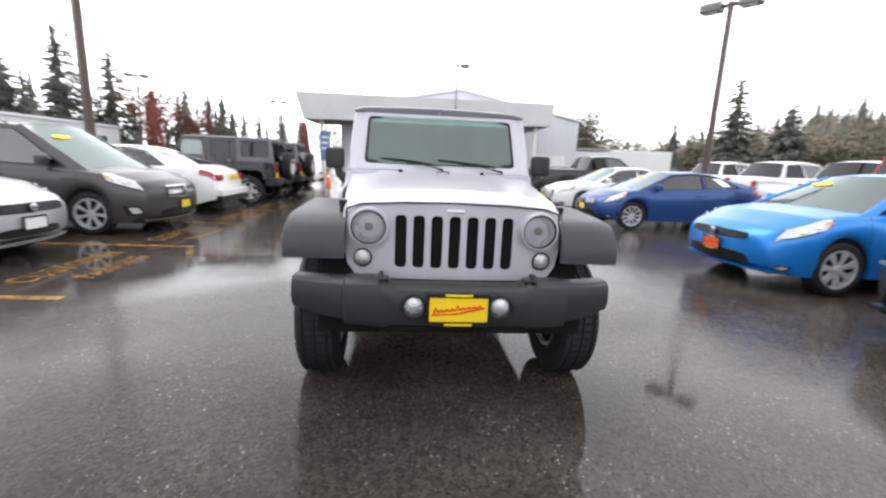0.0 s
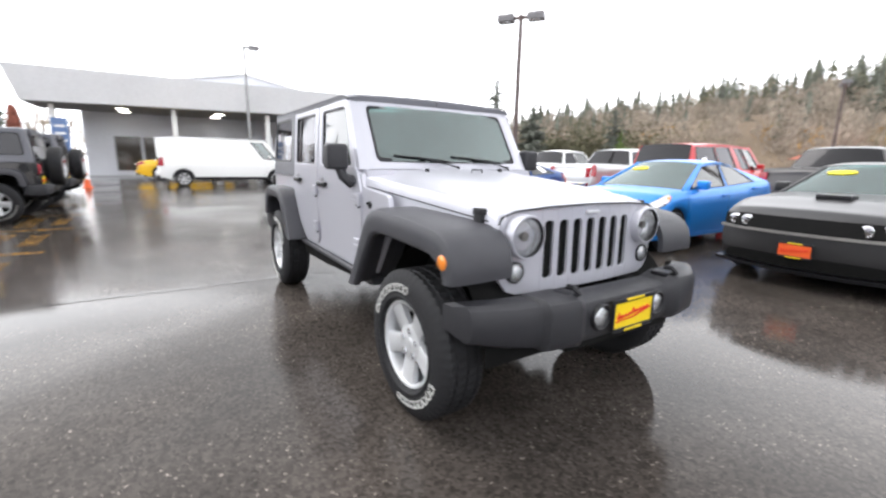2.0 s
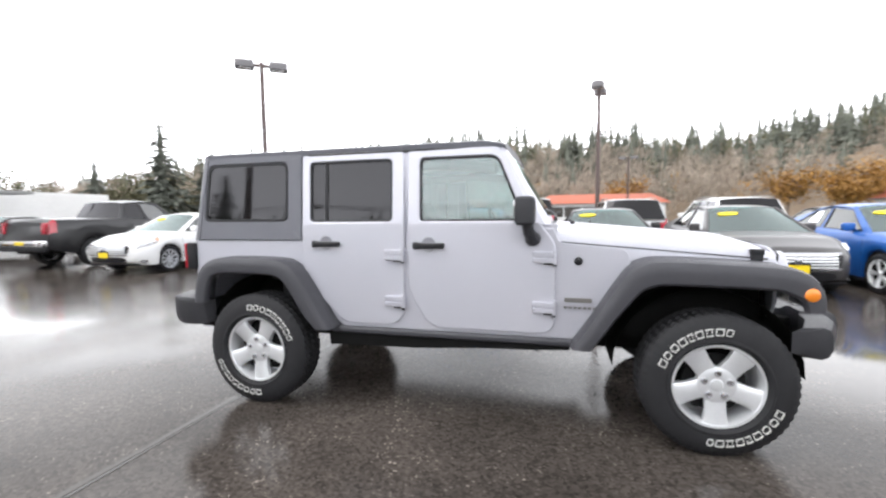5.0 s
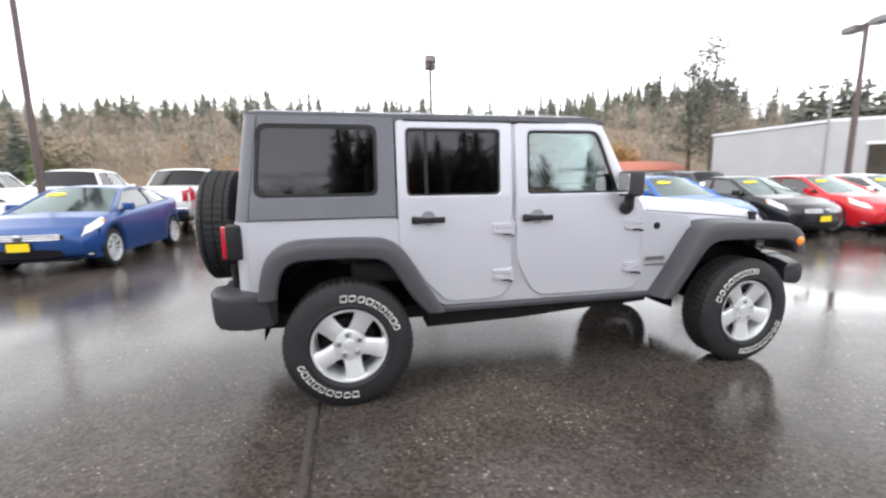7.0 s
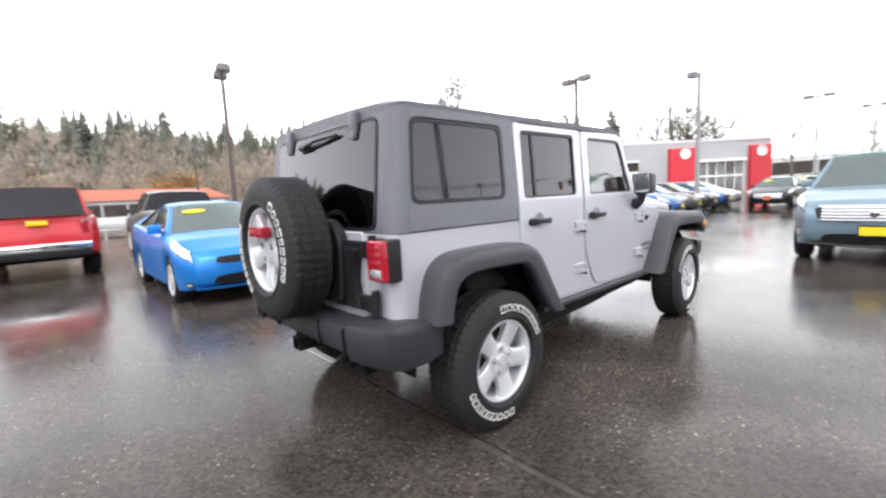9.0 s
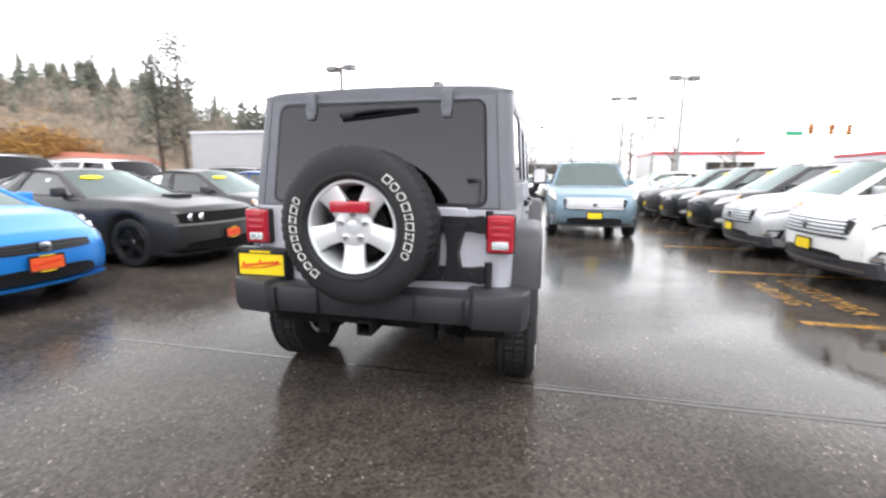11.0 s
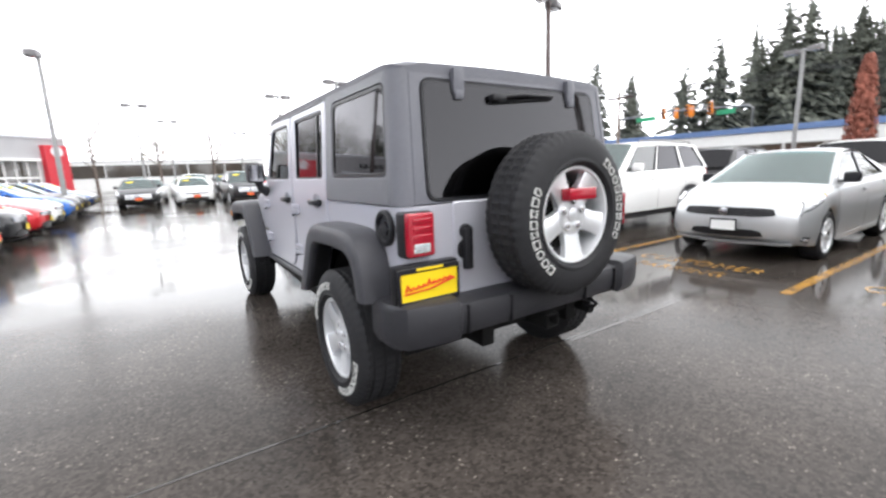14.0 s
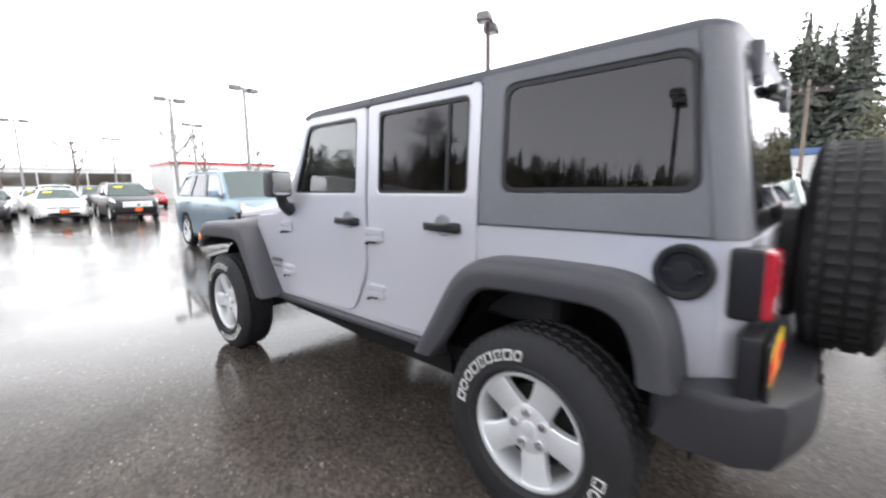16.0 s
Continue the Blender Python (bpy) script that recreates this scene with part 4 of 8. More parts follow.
    # roof
    for nm, y0, y1, sx in (("roof_panel", -0.30, 0.39, -1), ("roof_panel", -0.30, 0.39, 1), ("roof_rear", 0.395, 2.028, 0)):
        bm = B()
        rings = []
        for k in range(17):
            y = y0 + (y1 - y0) * (k / 16 if sx else 1 - (1 - k / 16) ** 1.8)
            w = 0.746 if y < 1.948 else 0.666 + math.sqrt(max(0, 0.08 ** 2 - (y - 1.948) ** 2))
            fall = 0.03 * max(0, (-0.12 - y) / 0.18) ** 2 + 0.014 * max(0, (y - 1.94) / 0.088) ** 2
            xs_ = [(-1 + 2 * q / 16) for q in range(17)]
            if sx:
                xs_ = [x for x in xs_ if x * sx >= 0]
            top_row = [(x * w + (0.003 * sx if abs(x) < 0.01 else 0), y, 1.850 - 0.020 * x * x - 0.016 * max(0, (abs(x) - 0.90) / 0.10) ** 2 - fall) for x in xs_]
            rings.append(top_row + [(x * 0.99, y, min(1.768, z - 0.012)) for x, _, z in reversed(top_row)])
        loft(bm, rings)
        part(nm, bm, top_mat, j, "dark grey grained roof panel")
    for s in (-1, 1):
        bm = B()
        tube(bm, [(s * 0.728, -0.28, 1.770), (s * 0.738, 0.2, 1.775), (s * 0.738, 1.09, 1.775)], 0.010, 6)
        part("drip_rail", bm, BLACK, j)
    # rear: lamps, bumper, gate hardware
    for s in (-1, 1):
        bm = B()
        box(bm, s * 0.640, s * 0.792, 2.07, 2.160, 0.948, 1.158, 0.02, 3)
        tl = part("tail_lamp", bm, BLACK, j)
        bm = B()
        box(bm, s * 0.646, s * 0.787, 2.115, 2.182, 0.955, 1.153, 0.016, 3)
        part("red_lens", bm, REDLENS, tl, "red tail lens")
        bm = B()
        box(bm, s * 0.672, s * 0.762, 2.15, 2.1865, 0.972, 1.018, 0.008, 2)
        part("reverse_lens", bm, CLEARLENS, tl)
        bm = B()
        for q in range(3):
            box(bm, s * 0.672, s * 0.762, 2.176, 2.186, 1.034 + 0.036 * q, 1.058 + 0.036 * q, 0.004)
        part("lens_rib", bm, REDLENS, tl)
    bm = B()
    secs = []
    for x, y, z1, z0, deep in ((-0.868, 1.93, 0.730, 0.560, 0.02), (-0.880, 2.02, 0.740, 0.545, 0.10), (-0.876, 2.16, 0.750, 0.543, 0.15), (-0.84, 2.240, 0.757, 0.550, 0.17), (-0.70, 2.290, 0.760, 0.562, 0.17), (-0.60, 2.305, 0.758, 0.565, 0.17), (-0.575, 2.280, 0.735, 0.575, 0.15), (0.0, 2.290, 0.732, 0.578, 0.15),
                       (0.575, 2.280, 0.735, 0.575, 0.15), (0.60, 2.305, 0.758, 0.565, 0.17), (0.70, 2.290, 0.760, 0.562, 0.17), (0.84, 2.240, 0.757, 0.550, 0.17), (0.876, 2.16, 0.750, 0.543, 0.15), (0.880, 2.02, 0.740, 0.545, 0.10), (0.868, 1.93, 0.730, 0.560, 0.02)):
        secs.append([(x * 0.995, y - 0.035, z1), (x, y - 0.010, z1 - 0.010), (x, y, z1 - 0.035), (x, y - 0.005, z0 + 0.045), (x * 0.99, y - 0.025, z0), (x * 0.93, y - deep - 0.02, z0 + 0.012), (x * 0.93, y - deep - 0.02, z1)])
    loft(bm, secs)
    rb = part("rear_bumper", bm, BUMPER, j, "black plastic rear bumper")
    for x in (-0.545, 0.545, 0.28, -0.28):
        bm = B()
        box(bm, x - 0.006, x + 0.006, 2.265, 2.293, 0.585, 0.722, 0.003)
        part("bumper_rib", bm, BLACK, rb)
    bm = B()
    ringplate(bm, rounded([(-0.045, 0.485), (0.045, 0.485), (0.045, 0.565), (-0.045, 0.565)], .008, 3), rounded([(-0.03, 0.498), (0.03, 0.498), (0.03, 0.552), (-0.03, 0.552)], .006, 3), lambda u, v, d: (u, 2.30 - d, v), 0.25, 0.004)
    box(bm, -0.35, 0.35, 2.08, 2.14, 0.49, 0.55, 0.01)
    part("tow_receiver", bm, MATT, j)
    bm = B()
    tube(bm, [(-0.50, 1.75, 0.46), (-0.50, 2.0, 0.455), (-0.50, 2.16, 0.445)], 0.028, 12)
    part("exhaust_pipe", bm, MATT, j)
    bm = B()
    tube(bm, [(-0.42, 2.13, 0.545), (-0.42, 2.22, 0.535), (-0.42, 2.26, 0.52), (-0.42, 2.235, 0.50), (-0.42, 2.17, 0.505)], 0.013, 8)
    box(bm, -0.45, -0.39, 2.05, 2.18, 0.52, 0.555, 0.008)
    part("tow_hook", bm, BLACK, j)
    # gate hinges and spare carrier
    for z in (1.10, 0.825):
        bm = B()
        loft(bm, [[(x, y, z + q * h) for y, q in ((2.125, -1), (2.155, -1), (2.155, 1), (2.125, 1))] for x, h in ((-0.655, 0.030), (-0.62, 0.048), (-0.56, 0.040), (-0.40, 0.042), (-0.24, 0.05))])
        cyl(bm, (-0.655, 2.15, z - 0.075), (-0.655, 2.15, z + 0.075), 0.02, 10)
        for x in (-0.56, -0.46, -0.36):
            cyl(bm, (x, 2.15, z), (x, 2.165, z), 0.014, 6)
        part("gate_hinge", bm, BLACK, gate, "black tailgate hinge")
    bm = B()
    plate(bm, rounded([(-0.38, 0.80), (-0.10, 0.78), (0.2, 0.84), (0.2, 1.25), (-0.3, 1.25), (-0.40, 1.16)], .05), lambda u, v, d: (u, 2.185 - d, v), 0.055, 0.01)
    loft(bm, [[(xc + q * w, y, z) for q, y in ((-1, 2.13), (-0.8, 2.172), (0.8, 2.172), (1, 2.13))] for z, xc, w in ((0.79, -0.47, 0.075), (0.85, -0.465, 0.05), (0.94, -0.46, 0.036), (1.03, -0.465, 0.05), (1.10, -0.47, 0.075))])
    part("spare_carrier", bm, BLACK, gate)
    bm = B()
    box(bm, 0.415, 0.465, 2.13, 2.165, 0.85, 1.06, 0.015)
    lathe(bm, [(0.036, 0), (0.032, 0.02), (0, 0.02)], 16, Matrix.Translation((0.44, 2.128, 1.04)) @ Matrix.Rotation(radians(-90), 4, "X"))
    lathe(bm, [(0.05, 0), (0.045, 0.008), (0, 0.004)], 20, Matrix.Translation((0.44, 2.127, 0.95)) @ Matrix.Rotation(radians(-90), 4, "X"))
    part("gate_handle", bm, BLACK, gate)
    make_wheel(j, -0.005, 2.325, 1.097, 1, spare=True, turn=math.pi / 2)
    bm = B()
    box(bm, -0.105, 0.090, 2.42, 2.475, 1.172, 1.230, 0.01)
    box(bm, -0.05, 0.03, 2.25, 2.43, 1.18, 1.22, 0.006)
    part("high_stop_lamp", bm, REDLENS, j, "red stop lamp in the spare wheel")
    bm = B()
    box(bm, 0.52, 0.86, 2.115, 2.172, 0.735, 0.925, 0.012)
    part("plate_bracket", bm, BLACK, j)
    tag_plate(j, Matrix.Translation((0.690, 2.186, 0.828)) @ Matrix.Rotation(math.pi, 4, "Z"), mark=PLATE_R)
    # fuel filler on the driver's side
    m = Matrix.Translation((0.789, 1.953, 1.072)) @ Matrix.Rotation(math.pi / 2, 4, "Y")
    bm = B()
    lathe(bm, [(0.088, -0.03), (0.088, 0.004), (0.080, 0.010), (0.064, 0.008), (0.058, -0.006), (0, -0.007)], 36, m)
    box(bm, 0.772, 0.792, 1.895, 2.010, 1.066, 1.080, 0.004)
    lathe(bm, [(0.036, -0.012), (0.034, 0.003), (0, 0.005)], 20, m)
    part("fuel_filler", bm, BLACK, j, "round black fuel filler")
    # wheels
    make_wheel(j, -0.79, 1.473, 0.398, -1, turn=-0.8)
    make_wheel(j, -0.79, -1.473, 0.398, -1, turn=0.3, steer=0.03)
    make_wheel(j, 0.79, 1.473, 0.398, 1, turn=0.5)
    make_wheel(j, 0.79, -1.473, 0.398, 1, turn=0.1, steer=0.03)
    # cabin
    bm = B()
    box(bm, -0.68, 0.68, -0.50, -0.22, 0.95, 1.30, 0.05, 3)
    box(bm, 0.20, 0.52, -0.36, -0.16, 1.26, 1.345, 0.03)
    part("dashboard", bm, CABIN, j)
    bm = B()
    rot = Matrix.Translation((0.37, -0.10, 1.22)) @ Matrix.Rotation(radians(68), 4, "X")
    lathe(bm, [(0.185 + 0.014 * math.cos(a), 0.014 * math.sin(a)) for a in [k * math.pi / 4 for k in range(8)]], 28, rot, closed=True)
    lathe(bm, [(0, -0.03), (0.06, -0.03), (0.05, 0.02), (0, 0.025)], 16, rot)
    box(bm, -0.17, 0.17, -0.02, 0.02, -0.012, 0.012, m=rot)
    part("steering_wheel", bm, CABIN, j)
    for x in (-0.37, 0.37):
        bm = B()
        box(bm, x - 0.25, x + 0.25, -0.02, 0.48, 0.74, 0.90, 0.06, 3)
        loft(bm, [[(x + a * w, y + b * 0.07, z) for a, b in ((-1, -0.6), (-0.7, -1), (0.7, -1), (1, -0.6), (1, 0.6), (0.7, 1), (-0.7, 1), (-1, 0.6))] for z, y, w in ((0.85, 0.46, 0.25), (1.05, 0.50, 0.26), (1.25, 0.55, 0.24), (1.40, 0.59, 0.19), (1.44, 0.60, 0.15))])
        box(bm, x - 0.13, x + 0.13, 0.55, 0.65, 1.46, 1.64, 0.04, 3)
        cyl(bm, (x - 0.06, 0.60, 1.42), (x - 0.06, 0.60, 1.48), 0.01, 6)
        cyl(bm, (x + 0.06, 0.60, 1.42), (x + 0.06, 0.60, 1.48), 0.01, 6)
        part("front_seat", bm, CABIN, j)
    bm = B()
    box(bm, -0.62, 0.62, 1.0, 1.45, 0.72, 0.88, 0.06, 3)
    box(bm, -0.62, 0.62, 1.40, 1.55, 0.85, 1.36, 0.06, 3)
    for x in (-0.38, 0.38):
        box(bm, x - 0.12, x + 0.12, 1.44, 1.54, 1.36, 1.50, 0.04, 3)
    part("rear_seat", bm, CABIN, j)
    bm = B()
    for s in (-1, 1):
        tube(bm, [(s * 0.64, 0.62, 0.6), (s * 0.62, 0.62, 1.40), (s * 0.56, 0.60, 1.68), (s * 0.53, 0.1, 1.70), (s * 0.56, -0.22, 1.66)], 0.04, 8)
        tube(bm, [(s * 0.56, 0.62, 1.68), (s * 0.56, 1.4, 1.69), (s * 0.58, 1.75, 1.55), (s * 0.62, 1.95, 1.15)], 0.04, 8)
    tube(bm, [(-0.56, 0.62, 1.69), (0.56, 0.62, 1.69)], 0.04, 8)
    tube(bm, [(-0.56, 1.4, 1.69), (0.56, 1.4, 1.69)], 0.04, 8)
    part("roll_bar", bm, CABIN, j)
    return j


jeep = make_jeep(SILVER, TOP)

# ---- other parked vehicles ----
def lerp(a, b, t):
    return a + (b - a) * t


def curve(pts, s):
    """Soft height line through (s, z) points."""
    if s <= pts[0][0]:
        return pts[0][1]
    for (s0, z0), (s1, z1) in zip(pts, pts[1:]):
        if s <= s1:
            t = (s - s0) / (s1 - s0)
            return lerp(z0, z1, t * t * (3 - 2 * t) * 0.5 + t * 0.5)
    return pts[-1][1]


def wheel_data(spokes, rim_mat, r=0.32, rim=0.225, hubcap=False):
    """Meshes of a plain road wheel, shared by all cars that have it."""
    h = 0.10
    bm = B()
    lathe(bm, [(rim, -h + 0.02), (rim + 0.02, -h), (r - 0.03, -h), (r - 0.006, -h + 0.022), (r, -0.04), (r, 0.04), (r - 0.006, h - 0.022), (r - 0.03, h), (rim + 0.02, h), (rim, h - 0.02)], 36, AXLE, closed=True)
    tyre = part("tyre", bm, RUBBER)
    bm = B()
    lathe(bm, [(rim + 0.008, h - 0.012), (rim + 0.002, h - 0.002), (rim - 0.010, h - 0.004), (rim - 0.02, h - 0.03), (rim - 0.02, -h + 0.02)], 36, AXLE)
    for k in range(spokes):
        rot = Matrix.Rotation(2 * math.pi * k / spokes, 4, "X")
        hw = 0.20 / spokes * (1.35 if hubcap else 1.0) + 0.004
        rings = [[rot @ Vector(p) for p in ((x - 0.03, -q, rr), (x, -q * 0.7, rr), (x, q * 0.7, rr), (x - 0.03, q, rr))] for rr, q, x in ((0.03, hw * 0.8, h - 0.028), (0.12, hw * 0.75, h - 0.016), (rim - 0.006, hw * 1.25, h - 0.012))]
        loft(bm, rings)
    lathe(bm, [(0.055, h - 0.06), (0.055, h - 0.025), (0.045, h - 0.012), (0, h - 0.010)], 20, AXLE)
    rimo = part("rim", bm, rim_mat)
    bm = B()
    lathe(bm, [(0, h - 0.065), (rim - 0.022, h - 0.065)], 24, AXLE)
    back = part("brake_disc", bm, MATT)
    data = [o.data for o in (tyre, rimo, back)]
    for o in (tyre, rimo, back):
        bpy.data.objects.remove(o)
    return data


DARK_RIM = surf("black_rim", (0.03, 0.03, 0.03), 0.3, 0.6, 0.1, 8)
W_TEN = wheel_data(10, ALLOY)
W_FIVE = wheel_data(5, ALLOY)
W_SEVEN = wheel_data(7, ALLOY)
W_CAP = wheel_data(7, surf("wheel_cover", (0.5, 0.5, 0.51), 0.35, 0.3, 0.08, 8), hubcap=True)
W_BLACK = wheel_data(5, DARK_RIM)
STICKER = surf("yellow_sticker", (0.85, 0.70, 0.02), 0.5, 0, 0.04, 10)

SEDAN = dict(L=4.85, W=1.85, H=1.47, wb=2.85, fo=0.95, a=1.30, b=2.15, c=3.45, d=4.30, nose=0.78, hood=0.98, belt=1.00, tail=1.08, end=0.98, r=0.325, wins=((0.05, 0.44), (0.475, 0.82)), zb=0.22, roofw=0.66)
COMPACT = dict(SEDAN, L=4.67, W=1.83, H=1.46, wb=2.70, fo=0.95, a=1.18, b=2.05, c=3.25, d=4.15, nose=0.76, hood=0.98, belt=1.0, tail=1.12, end=1.0)
CIVIC = dict(SEDAN, L=4.50, W=1.76, H=1.45, wb=2.70, fo=0.88, a=1.08, b=1.95, c=3.10, d=3.98, nose=0.78, hood=0.97, belt=0.99, blunt=0.86, lamp=0.56, roofw=0.70, tail=1.06, end=0.98, r=0.315)
HATCH = dict(SEDAN, L=4.22, W=1.79, H=1.40, wb=2.65, fo=0.86, a=1.00, b=1.90, c=3.25, d=4.02, nose=0.74, hood=0.94, belt=0.98, tail=1.10, end=1.02, r=0.33, wins=((0.05, 0.52), (0.55, 0.84)))
MUSCLE = dict(SEDAN, L=5.02, W=1.92, H=1.45, wb=2.95, fo=0.96, a=1.80, b=2.55, c=3.45, d=4.30, nose=0.88, hood=1.02, belt=1.03, tail=1.10, end=1.02, r=0.36, wins=((0.06, 0.55), (0.62, 0.80)), blunt=0.88, zb=0.2)
SUV = dict(SEDAN, L=4.95, W=1.99, H=1.77, wb=2.86, fo=0.93, a=1.35, b=2.10, c=4.45, d=4.85, nose=0.98, hood=1.16, belt=1.17, tail=1.20, end=1.16, r=0.37, wins=((0.05, 0.33), (0.355, 0.62), (0.66, 0.92)), zb=0.28, roofw=0.72)
CROSS = dict(SUV, L=4.60, W=1.84, H=1.69, wb=2.67, fo=0.90, a=1.20, b=2.0, c=4.05, d=4.50, nose=0.92, hood=1.10, belt=1.10, tail=1.16, end=1.10, r=0.345, zb=0.25)
MINIVAN = dict(SUV, L=5.15, W=2.00, H=1.74, wb=3.08, fo=0.96, a=1.00, b=2.02, c=4.75, d=5.08, nose=0.86, hood=1.04, belt=1.08, tail=1.14, end=1.10, r=0.34, wins=((0.06, 0.33), (0.36, 0.64), (0.67, 0.94)), zb=0.2)
PICKUP = dict(SUV, L=5.75, W=2.02, H=1.90, wb=3.57, fo=0.98, a=1.75, b=2.40, c=3.55, d=3.78, nose=1.10, hood=1.26, belt=1.27, tail=1.36, end=1.34, r=0.40, wins=((0.06, 0.52), (0.56, 0.93)), zb=0.42, blunt=0.9, bed=True)
CANOPY = dict(PICKUP, c=5.55, d=5.72, H=1.98, wins=((0.05, 0.20), (0.22, 0.34), (0.42, 0.66), (0.68, 0.95)), bed=False)
VAN = dict(SUV, L=6.0, W=2.05, H=2.24, wb=4.04, fo=0.95, a=0.60, b=1.42, c=5.92, d=5.97, nose=0.98, hood=1.20, belt=1.32, tail=1.32, end=1.32, r=0.35, wins=((0.045, 0.16),), zb=0.3, roofw=0.84, lamp=0.62)


def make_car(name, label, p, body_mat, wheels=W_TEN, tag=PLATE_Y, front="bars", group="cars parked in rows", sticker=True, cladding=False, black_roof=False, tail_bar=False, category="car"):
    """A road vehicle, nose to -y, from its side lines, lofted along its length."""
    car = thing(name, label, category, group)
    L, W, H = p["L"], p["W"], p["H"]
    y0 = -L / 2
    blunt = p.get("blunt", 0.80)
    deep = p.get("bow", 0.26)
    fw, rw = p["fo"], p["fo"] + p["wb"]
    r = p["r"]
    top = [(0.0, p["nose"] - 0.10), (0.10, p["nose"]), (p["a"] * 0.55, lerp(p["nose"], p["hood"], 0.72)), (p["a"], p["hood"]), (lerp(p["a"], p["d"], 0.3), p["belt"]), (p["d"], p["tail"]), (L - 0.08, p["end"]), (L, p["end"] - 0.10)]

    def zt(s):
        return curve(top, s)

    def half(s):
        f = min(s / 0.85, 1.0)
        g = min((L - s) / 0.7, 1.0)
        return W / 2 * (1 - (1 - blunt) * (1 - f) ** 2.4) * (1 - 0.16 * (1 - g) ** 2.4)

    zmid = lerp(p["zb"], p["nose"], 0.52)
    zspan = (p["nose"] - p["zb"]) * 0.5

    def bow(s, x, z):
        """How far the skin lies back from the flat front, or forward from the flat tail."""
        u = min(1.0, abs(x) / (W / 2))
        v = min(1.2, abs(z - zmid) / zspan)
        f = max(0.0, 1 - s / 0.95) ** 1.3
        g = max(0.0, 1 - (L - s) / 0.8) ** 1.3
        return (deep * u ** 2.4 + 0.07 * v ** 2.2) * f - (0.15 * u ** 2.4 + 0.04 * v ** 2) * g

    def across(bm, xw, z0, z1, out, th=0.05, taper=0.0, n=12, rim=0.0):
        """A bar that follows the curved front from side to side."""
        rings = []
        for k in range(n + 1):
            u = 2 * k / n - 1
            e = 1.0 - rim * u ** 6
            zc_, hh = (z0 + z1) / 2, (z1 - z0) / 2 * e
            x0, x1 = u * xw, u * xw * (1 - taper)
            rings.append([(x0, y0 + bow(0, x0, zc_ - hh) + th, zc_ - hh), (x0, y0 + bow(0, x0, zc_ - hh) - out, zc_ - hh), (x1, y0 + bow(0, x1, zc_ + hh) - out, zc_ + hh), (x1, y0 + bow(0, x1, zc_ + hh) + th, zc_ + hh)])
        loft(bm, rings)

    def zlow(s):
        z = p["zb"] + 0.10 * max(0, 1 - s / 0.25) ** 2 + 0.14 * max(0, 1 - (L - s) / 0.5)
        for c in (fw, rw):
            ra = r + 0.055
            if abs(s - c) < ra:
                z = max(z, r + math.sqrt(ra * ra - (s - c) ** 2))
        return z

    def section(s):
        w, zb, z = half(s), zlow(s), zt(s)
        zs = z - 0.07
        zm = max(p["zb"], zb)
        bulge = 1.0
        pts = [(w * 0.70, zb), (w * 0.965, zb), (w * (0.985 if zb < 0.5 else 1.0), lerp(zm, zs, 0.18)), (w * bulge, lerp(zm, zs, 0.45)), (w * 0.995, lerp(zm, zs, 0.72)), (w * 0.975, zs), (w * 0.93, z - 0.022), (w * 0.80, z), (w * 0.42, z + 0.018), (0, z + 0.024)]
        return pts

    def surface(s, k, side, off=0.0):
        """A place on the skin: s along the car, k up the section."""
        pts = section(s)
        k = min(max(k, 0), len(pts) - 1.001)
        i = int(k)
        (xa, za), (xb, zb) = pts[i], pts[i + 1]
        t = k - i
        n = Vector((zb - za, 0, xa - xb))
        n = n.normalized() if n.length > 1e-6 else Vector((1, 0, 0))
        n.x, n.z = abs(n.x), n.z
        xx, zz = lerp(xa, xb, t), lerp(za, zb, t)
        return Vector((side * (xx + n.x * off), y0 + s + bow(s, xx, zz) - (off if s < 0.35 else 0) + (off if s > L - 0.3 else 0), zz + n.z * off))

    def patch(bm, s0, s1, k0, k1, side, off=0.006, ns=6, nk=3, skew=0.0):
        g = [[surface(lerp(s0, s1, i / ns) + skew * q / nk, lerp(k0, k1, q / nk), side, off) for q in range(nk + 1)] for i in range(ns + 1)]
        lo = [[surface(lerp(s0, s1, i / ns) + skew * q / nk, lerp(k0, k1, q / nk), side, -0.01) for q in range(nk + 1)] for i in range(ns + 1)]
        gv = [[bm.verts.new(v) for v in row] for row in g]
        lv = [[bm.verts.new(v) for v in row] for row in lo]
        for i in range(ns):
            for q in range(nk):
                bm.faces.new([gv[i][q], gv[i + 1][q], gv[i + 1][q + 1], gv[i][q + 1]])
        edge = [(i, 0) for i in range(ns + 1)] + [(ns, q) for q in range(1, nk + 1)] + [(i, nk) for i in range(ns - 1, -1, -1)] + [(0, q) for q in range(nk - 1, 0, -1)]
        for (i, q), (i2, q2) in zip(edge, edge[1:] + edge[:1]):
            bm.faces.new([gv[i][q], gv[i2][q2], lv[i2][q2], lv[i][q]])

    stations = {0.0, 0.03, 0.08, 0.16, 0.28, 0.45, L, L - 0.03, L - 0.10, L - 0.22}
    s = 0.6
    while s < L - 0.3:
        stations.add(s)
        s += 0.22
    for c in (fw, rw):
        ra = r + 0.055
        stations |= {c + ra * math.cos(k * math.pi / 12) for k in range(13)} | {c - ra - 0.004, c + ra + 0.004}
    stations = sorted(x for x in stations if 0 <= x <= L)
    bm = B()
    rings = []
    for s in stations:
        h = section(s)
        rings.append([(x, y0 + s + bow(s, x, z), z) for x, z in h] + [(-x, y0 + s + bow(s, x, z), z) for x, z in h[-2::-1]])
    loft(bm, rings, caps=False)
